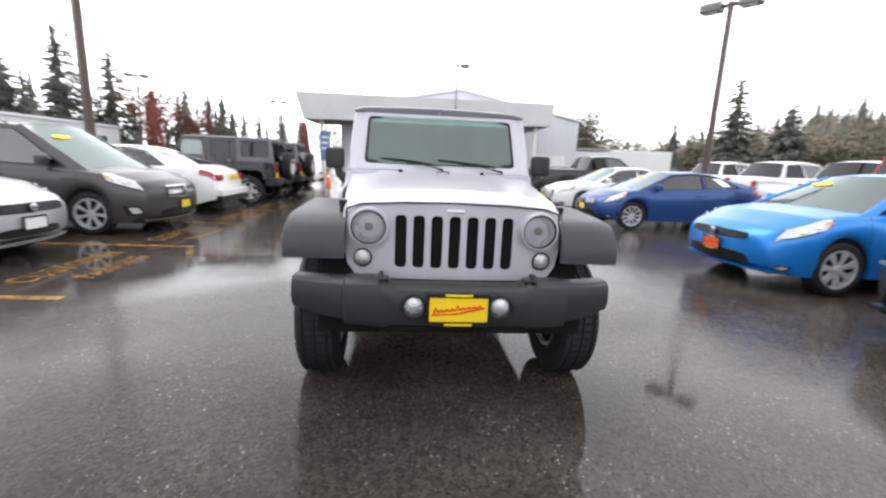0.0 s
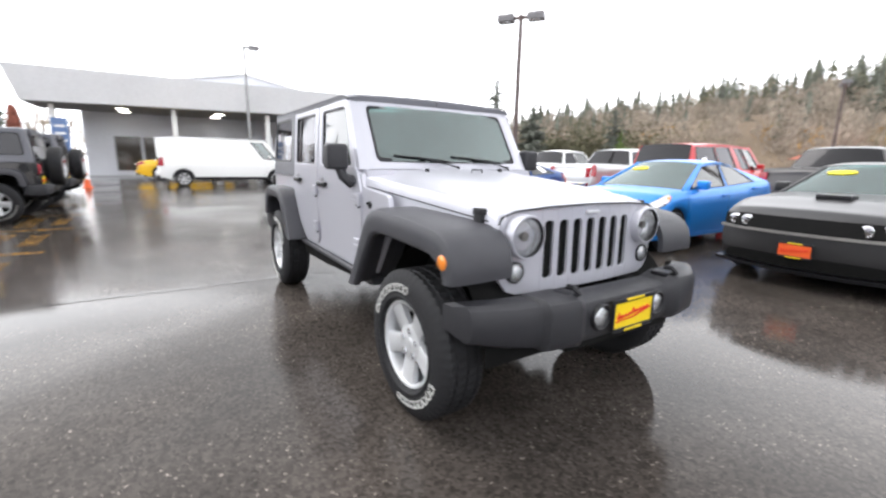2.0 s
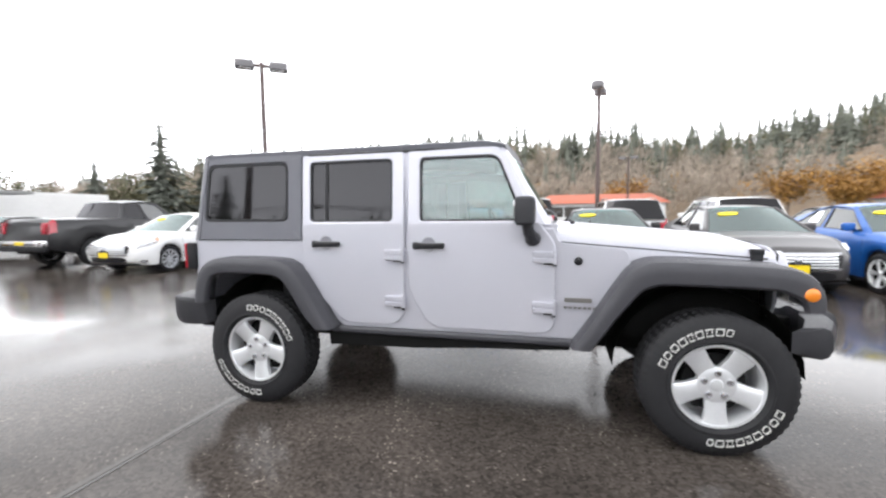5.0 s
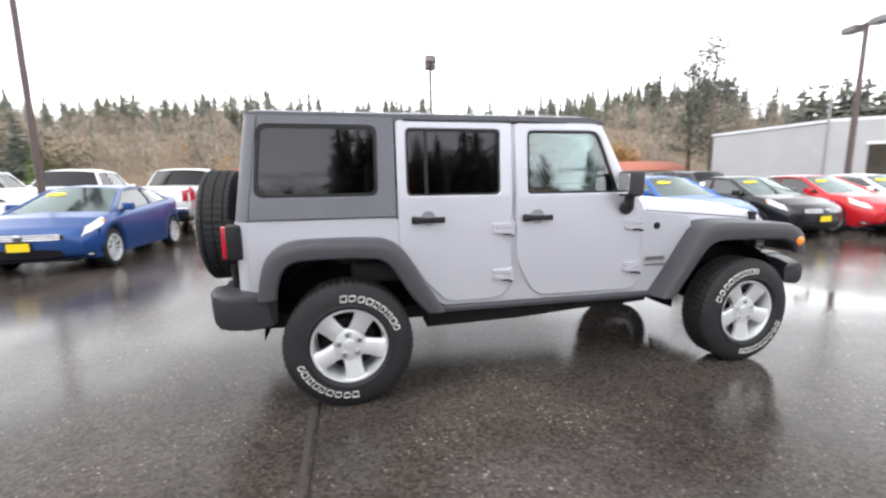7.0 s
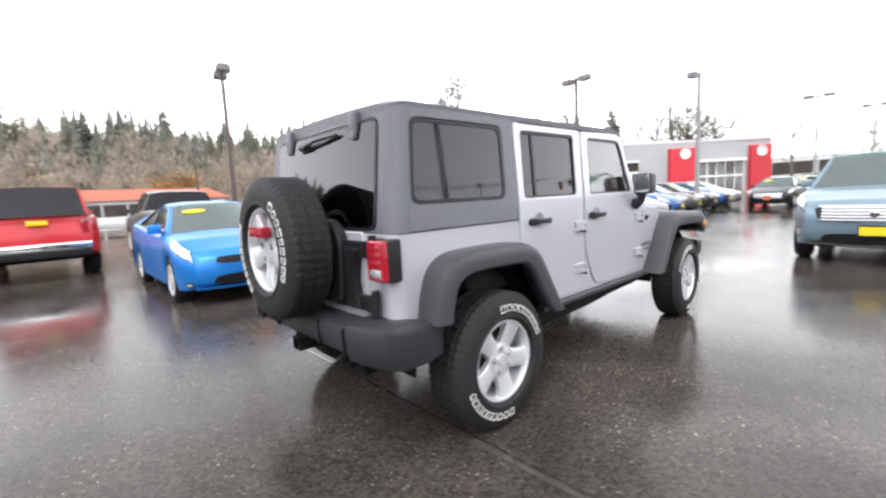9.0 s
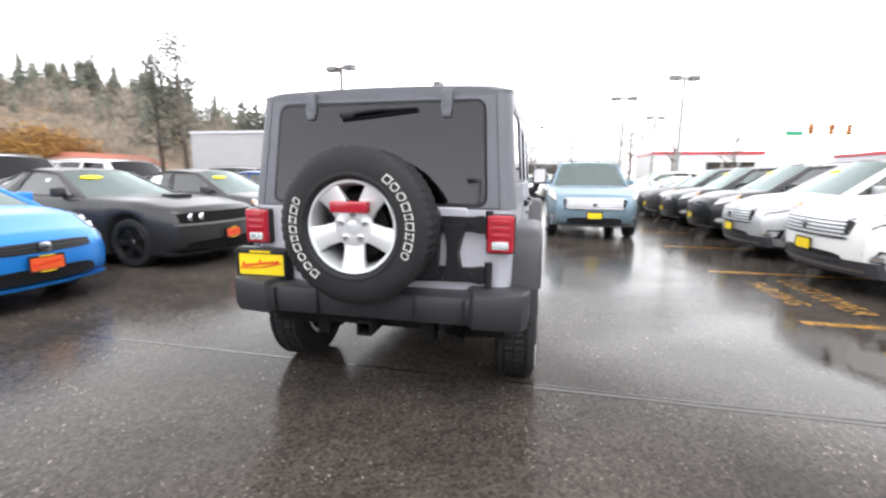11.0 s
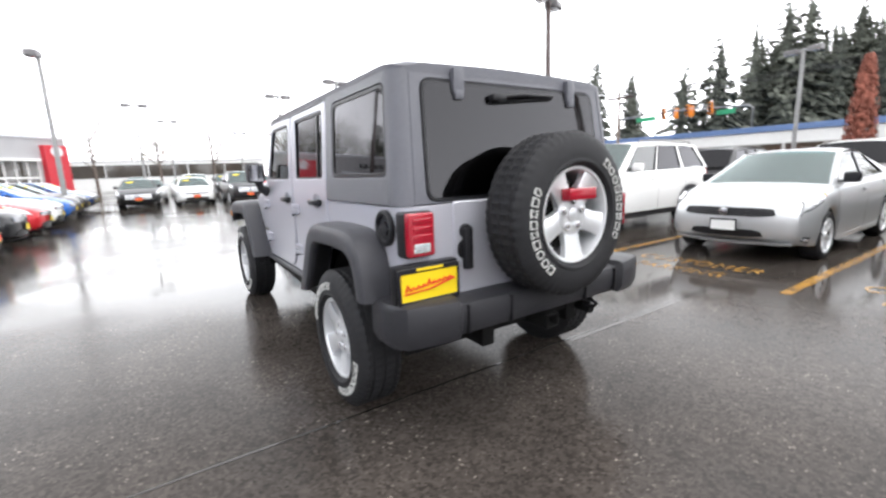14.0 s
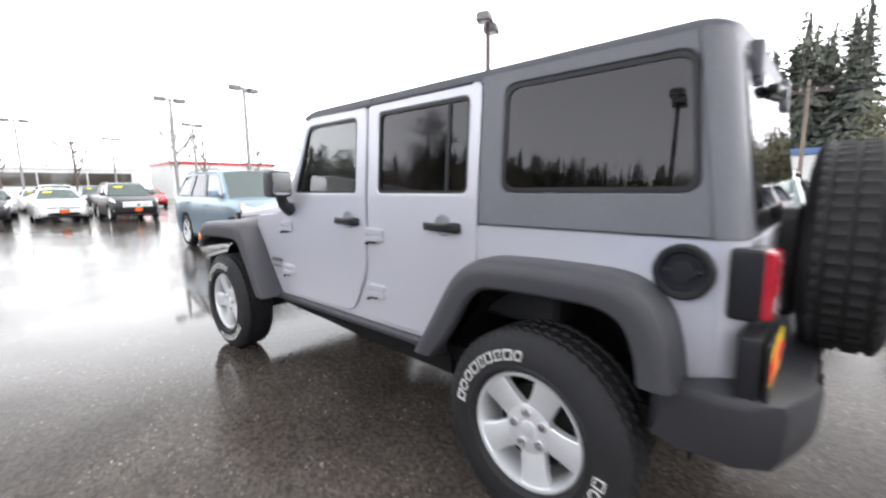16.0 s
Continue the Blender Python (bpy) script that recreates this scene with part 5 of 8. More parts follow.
    for s in (0.0, L):
        h = section(s)
        fine = []
        for (xa, za), (xb, zb_) in zip(h[:-1], h[1:-1]):
            m_ = 3 if zb_ - za > 0.08 else 1
            fine += [(lerp(xa, xb, q / m_), lerp(za, zb_, q / m_)) for q in range(m_)]
        fine.append(h[-2])
        grid_ = [[bm.verts.new((x * (1 - 2 * q / 12), y0 + s + bow(s, x * (1 - 2 * q / 12), z), z + (0.024 * (1 - abs(1 - 2 * q / 12)) if i == len(fine) - 1 else 0))) for q in range(13)] for i, (x, z) in enumerate(fine)]
        for ra_, rb_ in zip(grid_, grid_[1:]):
            for q in range(12):
                bm.faces.new([ra_[q], ra_[q + 1], rb_[q + 1], rb_[q]])
    bmesh.ops.remove_doubles(bm, verts=bm.verts, dist=0.0008)
    body = part("body", bm, body_mat, car)
    body.data.set_sharp_from_angle(angle=radians(62))
    # underside and wheel wells
    bm = B()
    box(bm, -W / 2 + 0.30, W / 2 - 0.30, y0 + 0.3, y0 + L - 0.3, p["zb"] - 0.02, p["zb"] + 0.4)
    for c in (fw, rw):
        for sd in (-1, 1):
            box(bm, sd * (W / 2 - 0.32), sd * (W / 2 - 0.05), y0 + c - r - 0.04, y0 + c + r + 0.04, r - 0.02, 2 * r + 0.03)
    part("underbody", bm, MATT, car)

    # cabin
    def roofz(s):
        t = (s - p["b"]) / (p["c"] - p["b"])
        return H - 0.035 - 0.05 * (2 * t - 0.9) ** 2 - (0.05 if p["H"] < 1.6 else 0.0) * max(0, t - 0.5) ** 2 * 4

    wr = W / 2 * p.get("roofw", 0.68)

    def cab(t, v, d=0.0, side=1):
        sb, st = lerp(p["a"], p["d"], t), lerp(p["b"], p["c"], t)
        s = lerp(sb, st, v)
        z = lerp(zt(sb) - 0.02, roofz(st), v)
        x = lerp(half(sb) * 0.925, wr, v + 0.10 * v * (1 - v)) - d
        return Vector((side * x, y0 + s, z))

    def slab(bm, pts, side, th=0.03, out=0.0):
        n = len(pts)
        a = [bm.verts.new(cab(t, v, -out, side)) for t, v in pts]
        b = [bm.verts.new(cab(t, v, th, side)) for t, v in pts]
        for k in range(n):
            bm.faces.new([a[k], a[(k + 1) % n], b[(k + 1) % n], b[k]])
        bm.faces.new(a)
        bm.faces.new(b[::-1])

    ts = [k / 20 for k in range(21)]
    frame_bm = B()
    wins = p["wins"]
    for sd in (-1, 1):
        slab(frame_bm, [(t, 0.0) for t in ts] + [(t, 0.07) for t in ts[::-1]], sd)
        slab(frame_bm, [(t, 0.90) for t in ts] + [(t, 1.0) for t in ts[::-1]], sd)
        edges = [0.0] + [e for w in wins for e in w] + [1.0]
        for e0, e1 in zip(edges[0::2], edges[1::2]):
            if e1 > e0:
                n = max(1, int((e1 - e0) / 0.05))
                q = [lerp(e0, e1, k / n) for k in range(n + 1)]
                slab(frame_bm, [(t, 0.07) for t in q] + [(t, 0.90) for t in q[::-1]], sd)
    # roof skin
    nx = 10
    rows = []
    for k in range(11):
        t = k / 10
        st = lerp(p["b"], p["c"], t)
        rows.append([Vector((lerp(-wr, wr, i / nx), y0 + st - 0.05 * (1 - (2 * i / nx - 1) ** 2) * (1 if k == 0 else 0) * 0.6, roofz(st) + 0.045 * (1 - (2 * i / nx - 1) ** 4))) for i in range(nx + 1)])
    lowrow = [[v - Vector((0, 0, 0.03)) for v in row] for row in rows]
    loft(frame_bm, [row + [v for v in low[::-1]] for row, low in zip(rows, lowrow)])
    cabin = part("cabin_frame", frame_bm, BLACK if black_roof else body_mat, car)
    for w in wins:
        for sd in (-1, 1):
            bm = B()
            n = 6
            q = [lerp(w[0] - 0.006, w[1] + 0.006, k / n) for k in range(n + 1)]
            slab(bm, [(t, 0.05) for t in q] + [(t, 0.92) for t in q[::-1]], sd, 0.022, -0.014)
            pane(part("side_window", bm, G_DARK if (w != wins[0] and H > 1.6) else G_CAR, car))
            bm = B()
            for e in w:
                slab(bm, [(e - 0.006, 0.05), (e + 0.006, 0.05), (e + 0.006, 0.92), (e - 0.006, 0.92)], sd, 0.02, 0.002)
            slab(bm, [(t, 0.045) for t in q] + [(t, 0.075) for t in q[::-1]], sd, 0.02, 0.003)
            part("window_trim", bm, BLACK, car)

    def screen(t, mat, name):
        bm = B()
        rows, back = [], []
        for k in range(7):
            v = lerp(-0.02, 1.02, k / 6)
            e = cab(t, v)
            out = 0.10 if t == 0 else -0.06
            rows.append([Vector((lerp(-e.x, e.x, i / 8) * 0.97, e.y - out * (1 - (2 * i / 8 - 1) ** 2), e.z + 0.035 * v * (1 - (2 * i / 8 - 1) ** 2))) for i in range(9)])
        sg = 1 if t == 0 else -1
        loft(bm, [row + [v + Vector((0, sg * 0.006, -0.004)) for v in row[::-1]] for row in rows])
        return pane(part(name, bm, mat, car)), rows

    ws, wrows = screen(0, G_SHIELD, "windshield")
    if not p.get("bed") and name != "cargo_van":
        screen(1, G_DARK if H > 1.6 else G_CAR, "rear_window")
    elif p.get("bed"):
        screen(1, G_DARK, "rear_window")
    else:
        bm = B()
        box(bm, -wr, wr, y0 + p["d"] - 0.03, y0 + p["d"], p["belt"], H - 0.06, 0.01)
        part("rear_doors", bm, body_mat, car)
    for sd in (-1, 1):
        bm = B()
        tube(bm, [Vector((sd * (abs(row[0].x) - 0.005), row[0].y, row[0].z)) for row in wrows], 0.026, 6)
        part("pillar", bm, body_mat, car)
    k0 = wrows[0]
    for i0, i1 in ((6, 3), (3, 1)):
        bm = B()
        tube(bm, [k0[i0] + Vector((0, -0.03, 0.015)), k0[i1] + Vector((0, -0.015, 0.025))], 0.009, 5)
        part("wiper", bm, BLACK, car)
    if sticker:
        bm = B()
        c = wrows[5][2].lerp(wrows[4][2], 0.6)
        ux = (wrows[5][3] - wrows[5][2]).normalized()
        uv = (wrows[5][2] - wrows[4][2]).normalized()
        nn = ux.cross(uv)
        if nn.y > 0:
            nn = -nn
        ring = [c + ux * 0.17 * math.cos(a) + uv * 0.055 * math.sin(a) for a in [k * math.pi / 10 for k in range(20)]]
        loft(bm, [[v + nn * 0.003 for v in ring], [v + nn * 0.012 for v in ring]])
        part("windshield_sticker", bm, STICKER, car, "yellow oval price sticker")
    # inside
    bm = B()
    sa, sd_ = p["a"] + 0.12, min(p["d"] - 0.1, p["c"] + 0.5)
    zf = p["belt"] - 0.02
    box(bm, -half(sa) * 0.80, half(sa) * 0.80, y0 + sa, y0 + sd_, zf - 0.12, zf + 0.03, 0.03)
    for yy in (p["b"] + 0.15, min(p["b"] + 1.15, p["c"] - 0.1)):
        for x in (-0.36, 0.36):
            box(bm, x - 0.24, x + 0.24, y0 + yy, y0 + yy + 0.14, zf - 0.05, zf + 0.16 * (H - zf) / 0.5, 0.05)
            box(bm, x - 0.13, x + 0.13, y0 + yy + 0.03, y0 + yy + 0.12, zf + 0.17 * (H - zf) / 0.5, zf + 0.33 * (H - zf) / 0.5, 0.03)
    part("cabin_trim", bm, CABIN, car)
    # mirrors
    for sd in (-1, 1):
        bm = B()
        c = cab(0.10, 0.16, 0, sd)
        box(bm, c.x + sd * 0.03, c.x + sd * 0.21, c.y - 0.06, c.y + 0.05, c.z - 0.05, c.z + 0.09, 0.035, 3)
        box(bm, c.x - sd * 0.02, c.x + sd * 0.08, c.y - 0.02, c.y + 0.03, c.z - 0.055, c.z - 0.015, 0.01)
        part("door_mirror", bm, body_mat if front != "dark" else BLACK, car)
    # shut lines, handles, sill
    cuts = [lerp(p["a"], lerp(p["a"], p["d"], w[0]), 0.35) for w in wins[:1]] + [lerp(p["a"], p["d"], (wins[k][1] + (wins[k + 1][0] if k + 1 < len(wins) else wins[k][1])) / 2) for k in range(min(2, len(wins)))]
    for cut in cuts:
        if abs(cut - rw) > 0.1:
            for sd in (-1, 1):
                bm = B()
                patch(bm, cut - 0.005, cut + 0.005, 2.0, 6.6, sd, 0.0015, 1, 6)
                part("shut_line", bm, BLACK, car)
    for cut in cuts[1:]:
        for sd in (-1, 1):
            bm = B()
            q = surface(cut - 0.16, 4.6, sd, 0.012)
            box(bm, q.x - 0.012, q.x + 0.022, q.y - 0.09, q.y + 0.09, q.z - 0.014, q.z + 0.014, 0.01)
            part("door_handle", bm, body_mat, car)
    for sd in (-1, 1):
        bm = B()
        patch(bm, fw + r + 0.08, rw - r - 0.08, 1.0, 1.45 if not cladding else 1.75, sd, 0.008, 6, 2)
        part("sill", bm, BLACK if (cladding or H > 1.6) else body_mat, car)
    if cladding:
        for c in (fw, rw):
            for sd in (-1, 1):
                bm = B()
                ra = r + 0.055
                rings = []
                for k in range(15):
                    a = math.pi * k / 14
                    w_ = half(c) * 1.0 + 0.004
                    rings.append([(sd * x, y0 + c + rr * math.cos(a), r + rr * math.sin(a)) for x, rr in ((w_ - 0.05, ra - 0.01), (w_ + 0.012, ra - 0.005), (w_ + 0.012, ra + 0.05), (w_ - 0.03, ra + 0.055))])
                loft(bm, rings)
                part("arch_cladding", bm, FLARE, car)
    # lamps and grille
    if front == "muscle":
        zc = p["nose"] - 0.14
        bm = B()
        across(bm, W / 2 * 0.86, zc - 0.085, zc + 0.075, 0.016, 0.06, 0.0, 16, 0.25)
        gr = part("grille", bm, MATT, car, "black slot with the headlamps in it")
        bm = B()
        across(bm, W / 2 * 0.90, zc - 0.115, zc - 0.085, 0.028, 0.05)
        part("lip", bm, STEEL, car, "pale lip below the grille")
        bm = B()
        across(bm, W / 2 * 0.80, p["zb"] + 0.05, p["zb"] + 0.19, 0.014, 0.05, 0.05, 12, 0.3)
        part("intake", bm, MATT, car)
        for x in (-0.68, -0.53, 0.53, 0.68):
            bm = B()
            m = Matrix.Translation((x, y0 + bow(0, x, zc) - 0.016, zc)) @ Matrix.Rotation(radians(-14 * x / abs(x)), 4, "Z") @ Matrix.Rotation(radians(90), 4, "X")
            lathe(bm, [(0.062, -0.02), (0.062, 0.006), (0.054, 0.010), (0.046, 0.0)], 20, m)
            lathe(bm, [(0.048, 0.002), (0.02, 0.008), (0, 0.008)], 20, m)
            part("headlamp", bm, CHROME, car)
        bm = B()
        across(bm, W / 2 * 0.96, p["zb"] - 0.01, p["zb"] + 0.03, 0.045, 0.15)
        part("splitter", bm, BLACK, car)
        bm = B()
        box(bm, -0.17, 0.17, y0 + 0.86, y0 + 1.12, p["hood"] - 0.03, p["hood"] + 0.028, 0.018)
        part("hood_scoop", bm, BLACK, car)
    else:
        for sd in (-1, 1):
            bm = B()
            patch(bm, 0.05, p.get("lamp", 0.50), 4.75, 6.2, sd, 0.008, 10, 5, 0.12)
            hl = part("headlamp", bm, CAR_LENS, car, "clear headlamp")
            bm = B()
            patch(bm, 0.035, p.get("lamp", 0.50) + 0.03, 4.62, 6.32, sd, 0.0045, 10, 5, 0.12)
            part("lamp_seal", bm, BLACK, hl)
            for u in (0.28, 0.62):
                q = surface(lerp(0.10, p.get("lamp", 0.50), u) + 0.05, 5.35, sd, 0.006)
                bm = B()
                lathe(bm, [(0.046, -0.01), (0.046, 0.008), (0.036, 0.011), (0.030, 0.006), (0, 0.012)], 16, Matrix.Translation(q) @ Vector((sd * 0.45, -1, 0.25)).to_track_quat("Z", "Y").to_matrix().to_4x4())
                part("projector", bm, CHROME, hl)
            bm = B()
            patch(bm, p.get("lamp", 0.50) - 0.10, p.get("lamp", 0.50) + 0.02, 4.9, 5.6, sd, 0.010, 3, 2, 0.08)
            part("turn_lens", bm, AMBER, hl)
            bm = B()
            f0, f1 = (2.1, 2.95) if H > 1.6 else (1.5, 2.2)
            patch(bm, 0.06, 0.30 if H > 1.6 else 0.20, f0, f1, sd, 0.006, 5, 2, 0.06)
            fg = part("fog_lamp", bm, BLACK, car)
            bm = B()
            patch(bm, 0.09, 0.22 if H > 1.6 else 0.17, f0 + 0.14, f1 - 0.14, sd, 0.011, 3, 2, 0.05)
            part("fog_lens", bm, CAR_LENS, fg)
            if front == "wide":
                bm = B()
                patch(bm, 0.05, 0.15, f0 + 0.05, f1 - 0.40, sd, 0.013, 3, 2, 0.03)
                part("fog_trim", bm, DULL_CHROME, fg, "bright trim round the fog lamp")
        spec = p.get("grille") or {"bars": (0.62, 0.05), "dark": (0.62, 0.055), "wide": (0.64, 0.115), "cross": (0.46, 0.10), "slim": (0.55, 0.05)}[front]
        gw, gh = W / 2 * spec[0], spec[1]
        zc = p["nose"] - 0.07 - gh
        bm = B()
        across(bm, gw, zc - gh, zc + gh, 0.015, 0.05, -0.06 if front == "wide" else 0.04, 14, 0.35)
        gr = part("grille", bm, BLACK, car)
        bars = 3 if gh < 0.08 else 5
        shiny = BLACK if front in ("dark", "slim") else DULL_CHROME
        for k in range(bars):
            bm = B()
            z = zc - gh + (k + 0.5) * 2 * gh / bars
            t = 0.013 if front == "wide" else 0.008
            across(bm, gw * 0.92, z - t, z + t, 0.023, 0.02)
            part("grille_bar", bm, STEEL if front == "cross" else ALLOY if front == "wide" else shiny, gr)
        if front == "cross":
            bm = B()
            across(bm, gw * 0.98, zc - 0.028, zc + 0.022, 0.032, 0.03)
            part("cross_bar", bm, DULL_CHROME, gr)
            bm = B()
            box(bm, -0.030, 0.030, y0 - 0.036, y0 + 0.03, zc - gh, zc + gh, 0.006)
            part("cross_bar", bm, DULL_CHROME, gr)
        if front in ("wide", "cross"):
            for z0, z1 in ((zc + gh - 0.012, zc + gh + 0.014), (zc - gh - 0.014, zc - gh + 0.008)):
                bm = B()
                across(bm, gw * 1.0, z0, z1, 0.026, 0.03)
                part("grille_surround", bm, DULL_CHROME, gr)
        bm = B()
        lathe(bm, [(0.055, 0), (0.055, 0.012), (0.04, 0.018), (0, 0.018)], 18, Matrix.Translation((0, y0 - 0.022, zc)) @ Matrix.Rotation(radians(90), 4, "X"))
        part("badge", bm, DULL_CHROME, gr)
        bm = B()
        lz = p["zb"] + 0.13
        across(bm, W / 2 * (0.50 if front == "dark" else 0.60), lz - (0.02 if front == "dark" else 0.05), lz + 0.085, 0.015, 0.05, 0.08, 14, 0.4)
        part("intake", bm, BLACK, car)
        if cladding:
            bm = B()
            across(bm, W / 2 * 0.93, p["zb"] - 0.02, p["zb"] + 0.15, 0.019, 0.06, 0.0)
            part("lower_cladding", bm, FLARE, car)
        bm = B()
        across(bm, W / 2 * 0.80, p["zb"] + 0.02, p["zb"] + 0.05, 0.025, 0.05)
        part("chin", bm, STEEL if H > 1.6 else (body_mat if front in ("dark", "slim") else BLACK), car)
    if tag is not None:
        tag_plate(car, Matrix.Translation((0, y0 - 0.024, p["zb"] + 0.26)), body=tag, mark=PLATE_R if tag is PLATE_O else None)
    # tail
    for sd in (-1, 1):
        bm = B()
        if H > 1.6:
            patch(bm, L - 0.16, L - 0.005, 3.6, 6.0, sd, 0.010, 4, 4)
        else:
            patch(bm, L - 0.30, L - 0.005, 4.6, 6.1, sd, 0.008, 5, 3)
        part("tail_lamp", bm, REDLENS, car, "red tail lamp")
    ze = p["end"] - 0.13
    for sd in (-1, 1):
        bm = B()
        wb_ = half(L)
        if H > 1.6:
            box(bm, sd * wb_ * 0.80, sd * wb_ * 0.95, y0 + L - 0.16, y0 + L - 0.055, ze - 0.26, ze + 0.04, 0.012)
        else:
            box(bm, sd * wb_ * 0.60, sd * wb_ * 0.92, y0 + L - 0.16, y0 + L - 0.045, ze - 0.09, ze + 0.05, 0.015)
        part("tail_lens", bm, REDLENS, car)
    bm = B()
    zr = p["zb"] + 0.30
    box(bm, -half(L) * 0.97, half(L) * 0.97, y0 + L - 0.10, y0 + L + 0.05, zr - 0.10, zr + 0.06, 0.03)
    rb = part("rear_bumper", bm, CHROME if p.get("bed") or name == "canopy_pickup" else body_mat, car)
    bm = B()
    box(bm, -0.16, 0.16, y0 + L + 0.005, y0 + L + 0.062, zr - 0.06 if p.get("bed") else ze - 0.06, zr + 0.03 if p.get("bed") else ze + 0.04, 0.005)
    part("rear_tag", bm, tag if tag is not None else PAPER, car)
    bm = B()
    box(bm, -half(L) * 0.95, half(L) * 0.95, y0 + L - 0.12, y0 + L + 0.02, zr - 0.24, zr - 0.10, 0.02)
    part("diffuser", bm, BLACK, car)
    if H > 1.6 and name in ("suv", "crossover", "minivan"):
        for sd in (-1, 1):
            bm = B()
            pts = [Vector((sd * (wr - 0.05), y0 + lerp(p["b"], p["c"], t), roofz(lerp(p["b"], p["c"], t)) + 0.06)) for t in (0.08, 0.12, 0.3, 0.5, 0.7, 0.9, 0.94)]
            pts[0].z -= 0.04
            pts[-1].z -= 0.04
            tube(bm, pts, 0.016, 6)
            part("roof_rail", bm, STEEL, car)
    # wheels
    k = r / 0.32
    for c in (fw, rw):
        for sd in (-1, 1):
            hub = new("wheel", wheels[0])
            hub.parent = car
            hub.matrix_basis = Matrix.Translation((sd * (W / 2 - 0.125), y0 + c, r)) @ Matrix.Rotation(0 if sd > 0 else math.pi, 4, "Z") @ Matrix.Rotation(random.random(), 4, "X") @ Matrix.Diagonal((1.1, k, k, 1))
            for nm, data in (("rim", wheels[1]), ("brake_disc", wheels[2])):
                o = new(nm, data)
                o.parent = hub
    return car


C_BLUE = paint("bright_blue_paint", (0.012, 0.20, 0.62), 0.35, 0.35)
C_NAVY = paint("deep_blue_paint", (0.012, 0.055, 0.20), 0.3, 0.35)
C_MID = paint("mid_blue_paint", (0.01, 0.095, 0.36), 0.3, 0.35)
C_BLACK = paint("black_paint", (0.012, 0.012, 0.014), 0.2, 0.3)
C_CHAR = paint("charcoal_paint", (0.024, 0.0235, 0.025), 0.25, 0.42)
C_GREY = paint("dark_grey_paint", (0.052, 0.049, 0.050), 0.3, 0.38)
C_WHITE = paint("white_paint", (0.78, 0.78, 0.77), 0.0, 0.3)
C_SILVER = paint("light_silver_paint", (0.55, 0.56, 0.57), 0.6, 0.35)
C_RED = paint("red_paint", (0.50, 0.012, 0.02), 0.1, 0.3)
C_ICE = paint("pale_blue_paint", (0.19, 0.27, 0.33), 0.5, 0.35)
C_YEL = paint("yellow_paint", (0.80, 0.46, 0.01), 0.0, 0.3)


def place(car, x, y, heading):
    """heading: 'w', 'e', 'n', 's' or degrees of turn; the nose points there."""
    turn = {"w": -90, "e": 90, "n": 180, "s": 0}.get(heading, heading)
    car.matrix_basis = pose(x, y, 0, 0, 0, turn)
    return car


def row_car(nose_x, y, heading, name, label, p, mat, **kw):
    """A car whose nose (or tail, for heading away) stands at nose_x."""
    off = p["L"] / 2
    c = make_car(name, label, p, mat, **kw)
    return place(c, nose_x + (off if heading in ("w", "tail_w") else -off), y, {"tail_w": "e", "tail_e": "w"}.get(heading, heading))


# east row, noses to the lane
row_car(4.20, 9.7, "w", "sedan", "white sedan with chrome grille on wet asphalt", SEDAN, C_WHITE, front="wide")
row_car(4.15, 6.35, "w", "hatchback", "dark blue coupe-like hatchback with bright alloy wheels", HATCH, C_NAVY, wheels=W_TEN)
row_car(3.85, 1.18, "w", "sedan", "bright blue compact sedan with silver wheel covers", dict(COMPACT, lamp=0.62), C_BLUE, wheels=W_CAP, tag=PLATE_O, front="slim")
row_car(3.90, -1.56, "w", "muscle_car", "matt charcoal muscle car with hood scoop and dark wheels", MUSCLE, C_CHAR, wheels=W_BLACK, tag=PLATE_O, front="muscle")
row_car(4.05, -4.08, "w", "sedan", "dark grey sedan with chrome grille bars", SEDAN, C_GREY, front="wide")
row_car(4.00, -6.5, "w", "sedan", "mid blue sedan with chrome lower trim", SEDAN, C_MID, wheels=W_FIVE, tag=PLATE_O)
row_car(4.05, -8.9, "w", "sedan", "black compact sedan parked in a long row", CIVIC, C_BLACK, wheels=W_BLACK)
row_car(4.00, -11.25, "w", "sedan", "red sedan parked in a long row", COMPACT, C_RED)
row_car(4.05, -13.6, "w", "sedan", "white sedan parked in a long row", SEDAN, C_WHITE)
row_car(4.00, -16.0, "w", "sedan", "blue sedan parked in a long row", COMPACT, C_MID)
row_car(4.10, -18.4, "w", "sedan", "dark grey sedan parked in a long row", SEDAN, C_GREY)
row_car(4.10, -20.8, "w", "sedan", "black sedan parked in a long row", SEDAN, C_BLACK)
row_car(4.10, -23.2, "w", "sedan", "deep blue sedan parked in a long row", COMPACT, C_NAVY)
row_car(4.15, -25.6, "w", "sedan", "silver sedan parked in a long row", CIVIC, C_SILVER)
# second east row, tails to the lane
row_car(9.3, 6.5, "tail_w", "pickup", "silver pickup truck with closed tailgate", PICKUP, C_SILVER, wheels=W_SEVEN, sticker=False, category="truck")
row_car(9.4, 3.45, "tail_w", "canopy_pickup", "red pickup truck with a red canopy over the bed", CANOPY, C_RED, wheels=W_SEVEN, sticker=False, category="truck")
row_car(9.6, 9.7, "tail_w", "pickup", "white pickup truck seen from behind", PICKUP, C_WHITE, sticker=False, category="truck")
row_car(9.8, 12.8, "tail_w", "pickup", "white pickup truck further down the row", PICKUP, C_WHITE, sticker=False, category="truck")
row_car(9.8, 0.4, "tail_w", "pickup", "grey pickup truck seen from behind", PICKUP, C_GREY, sticker=False, category="truck")
row_car(9.6, -2.7, "tail_w", "suv", "silver sport utility wagon seen from behind", SUV, C_SILVER, sticker=False)
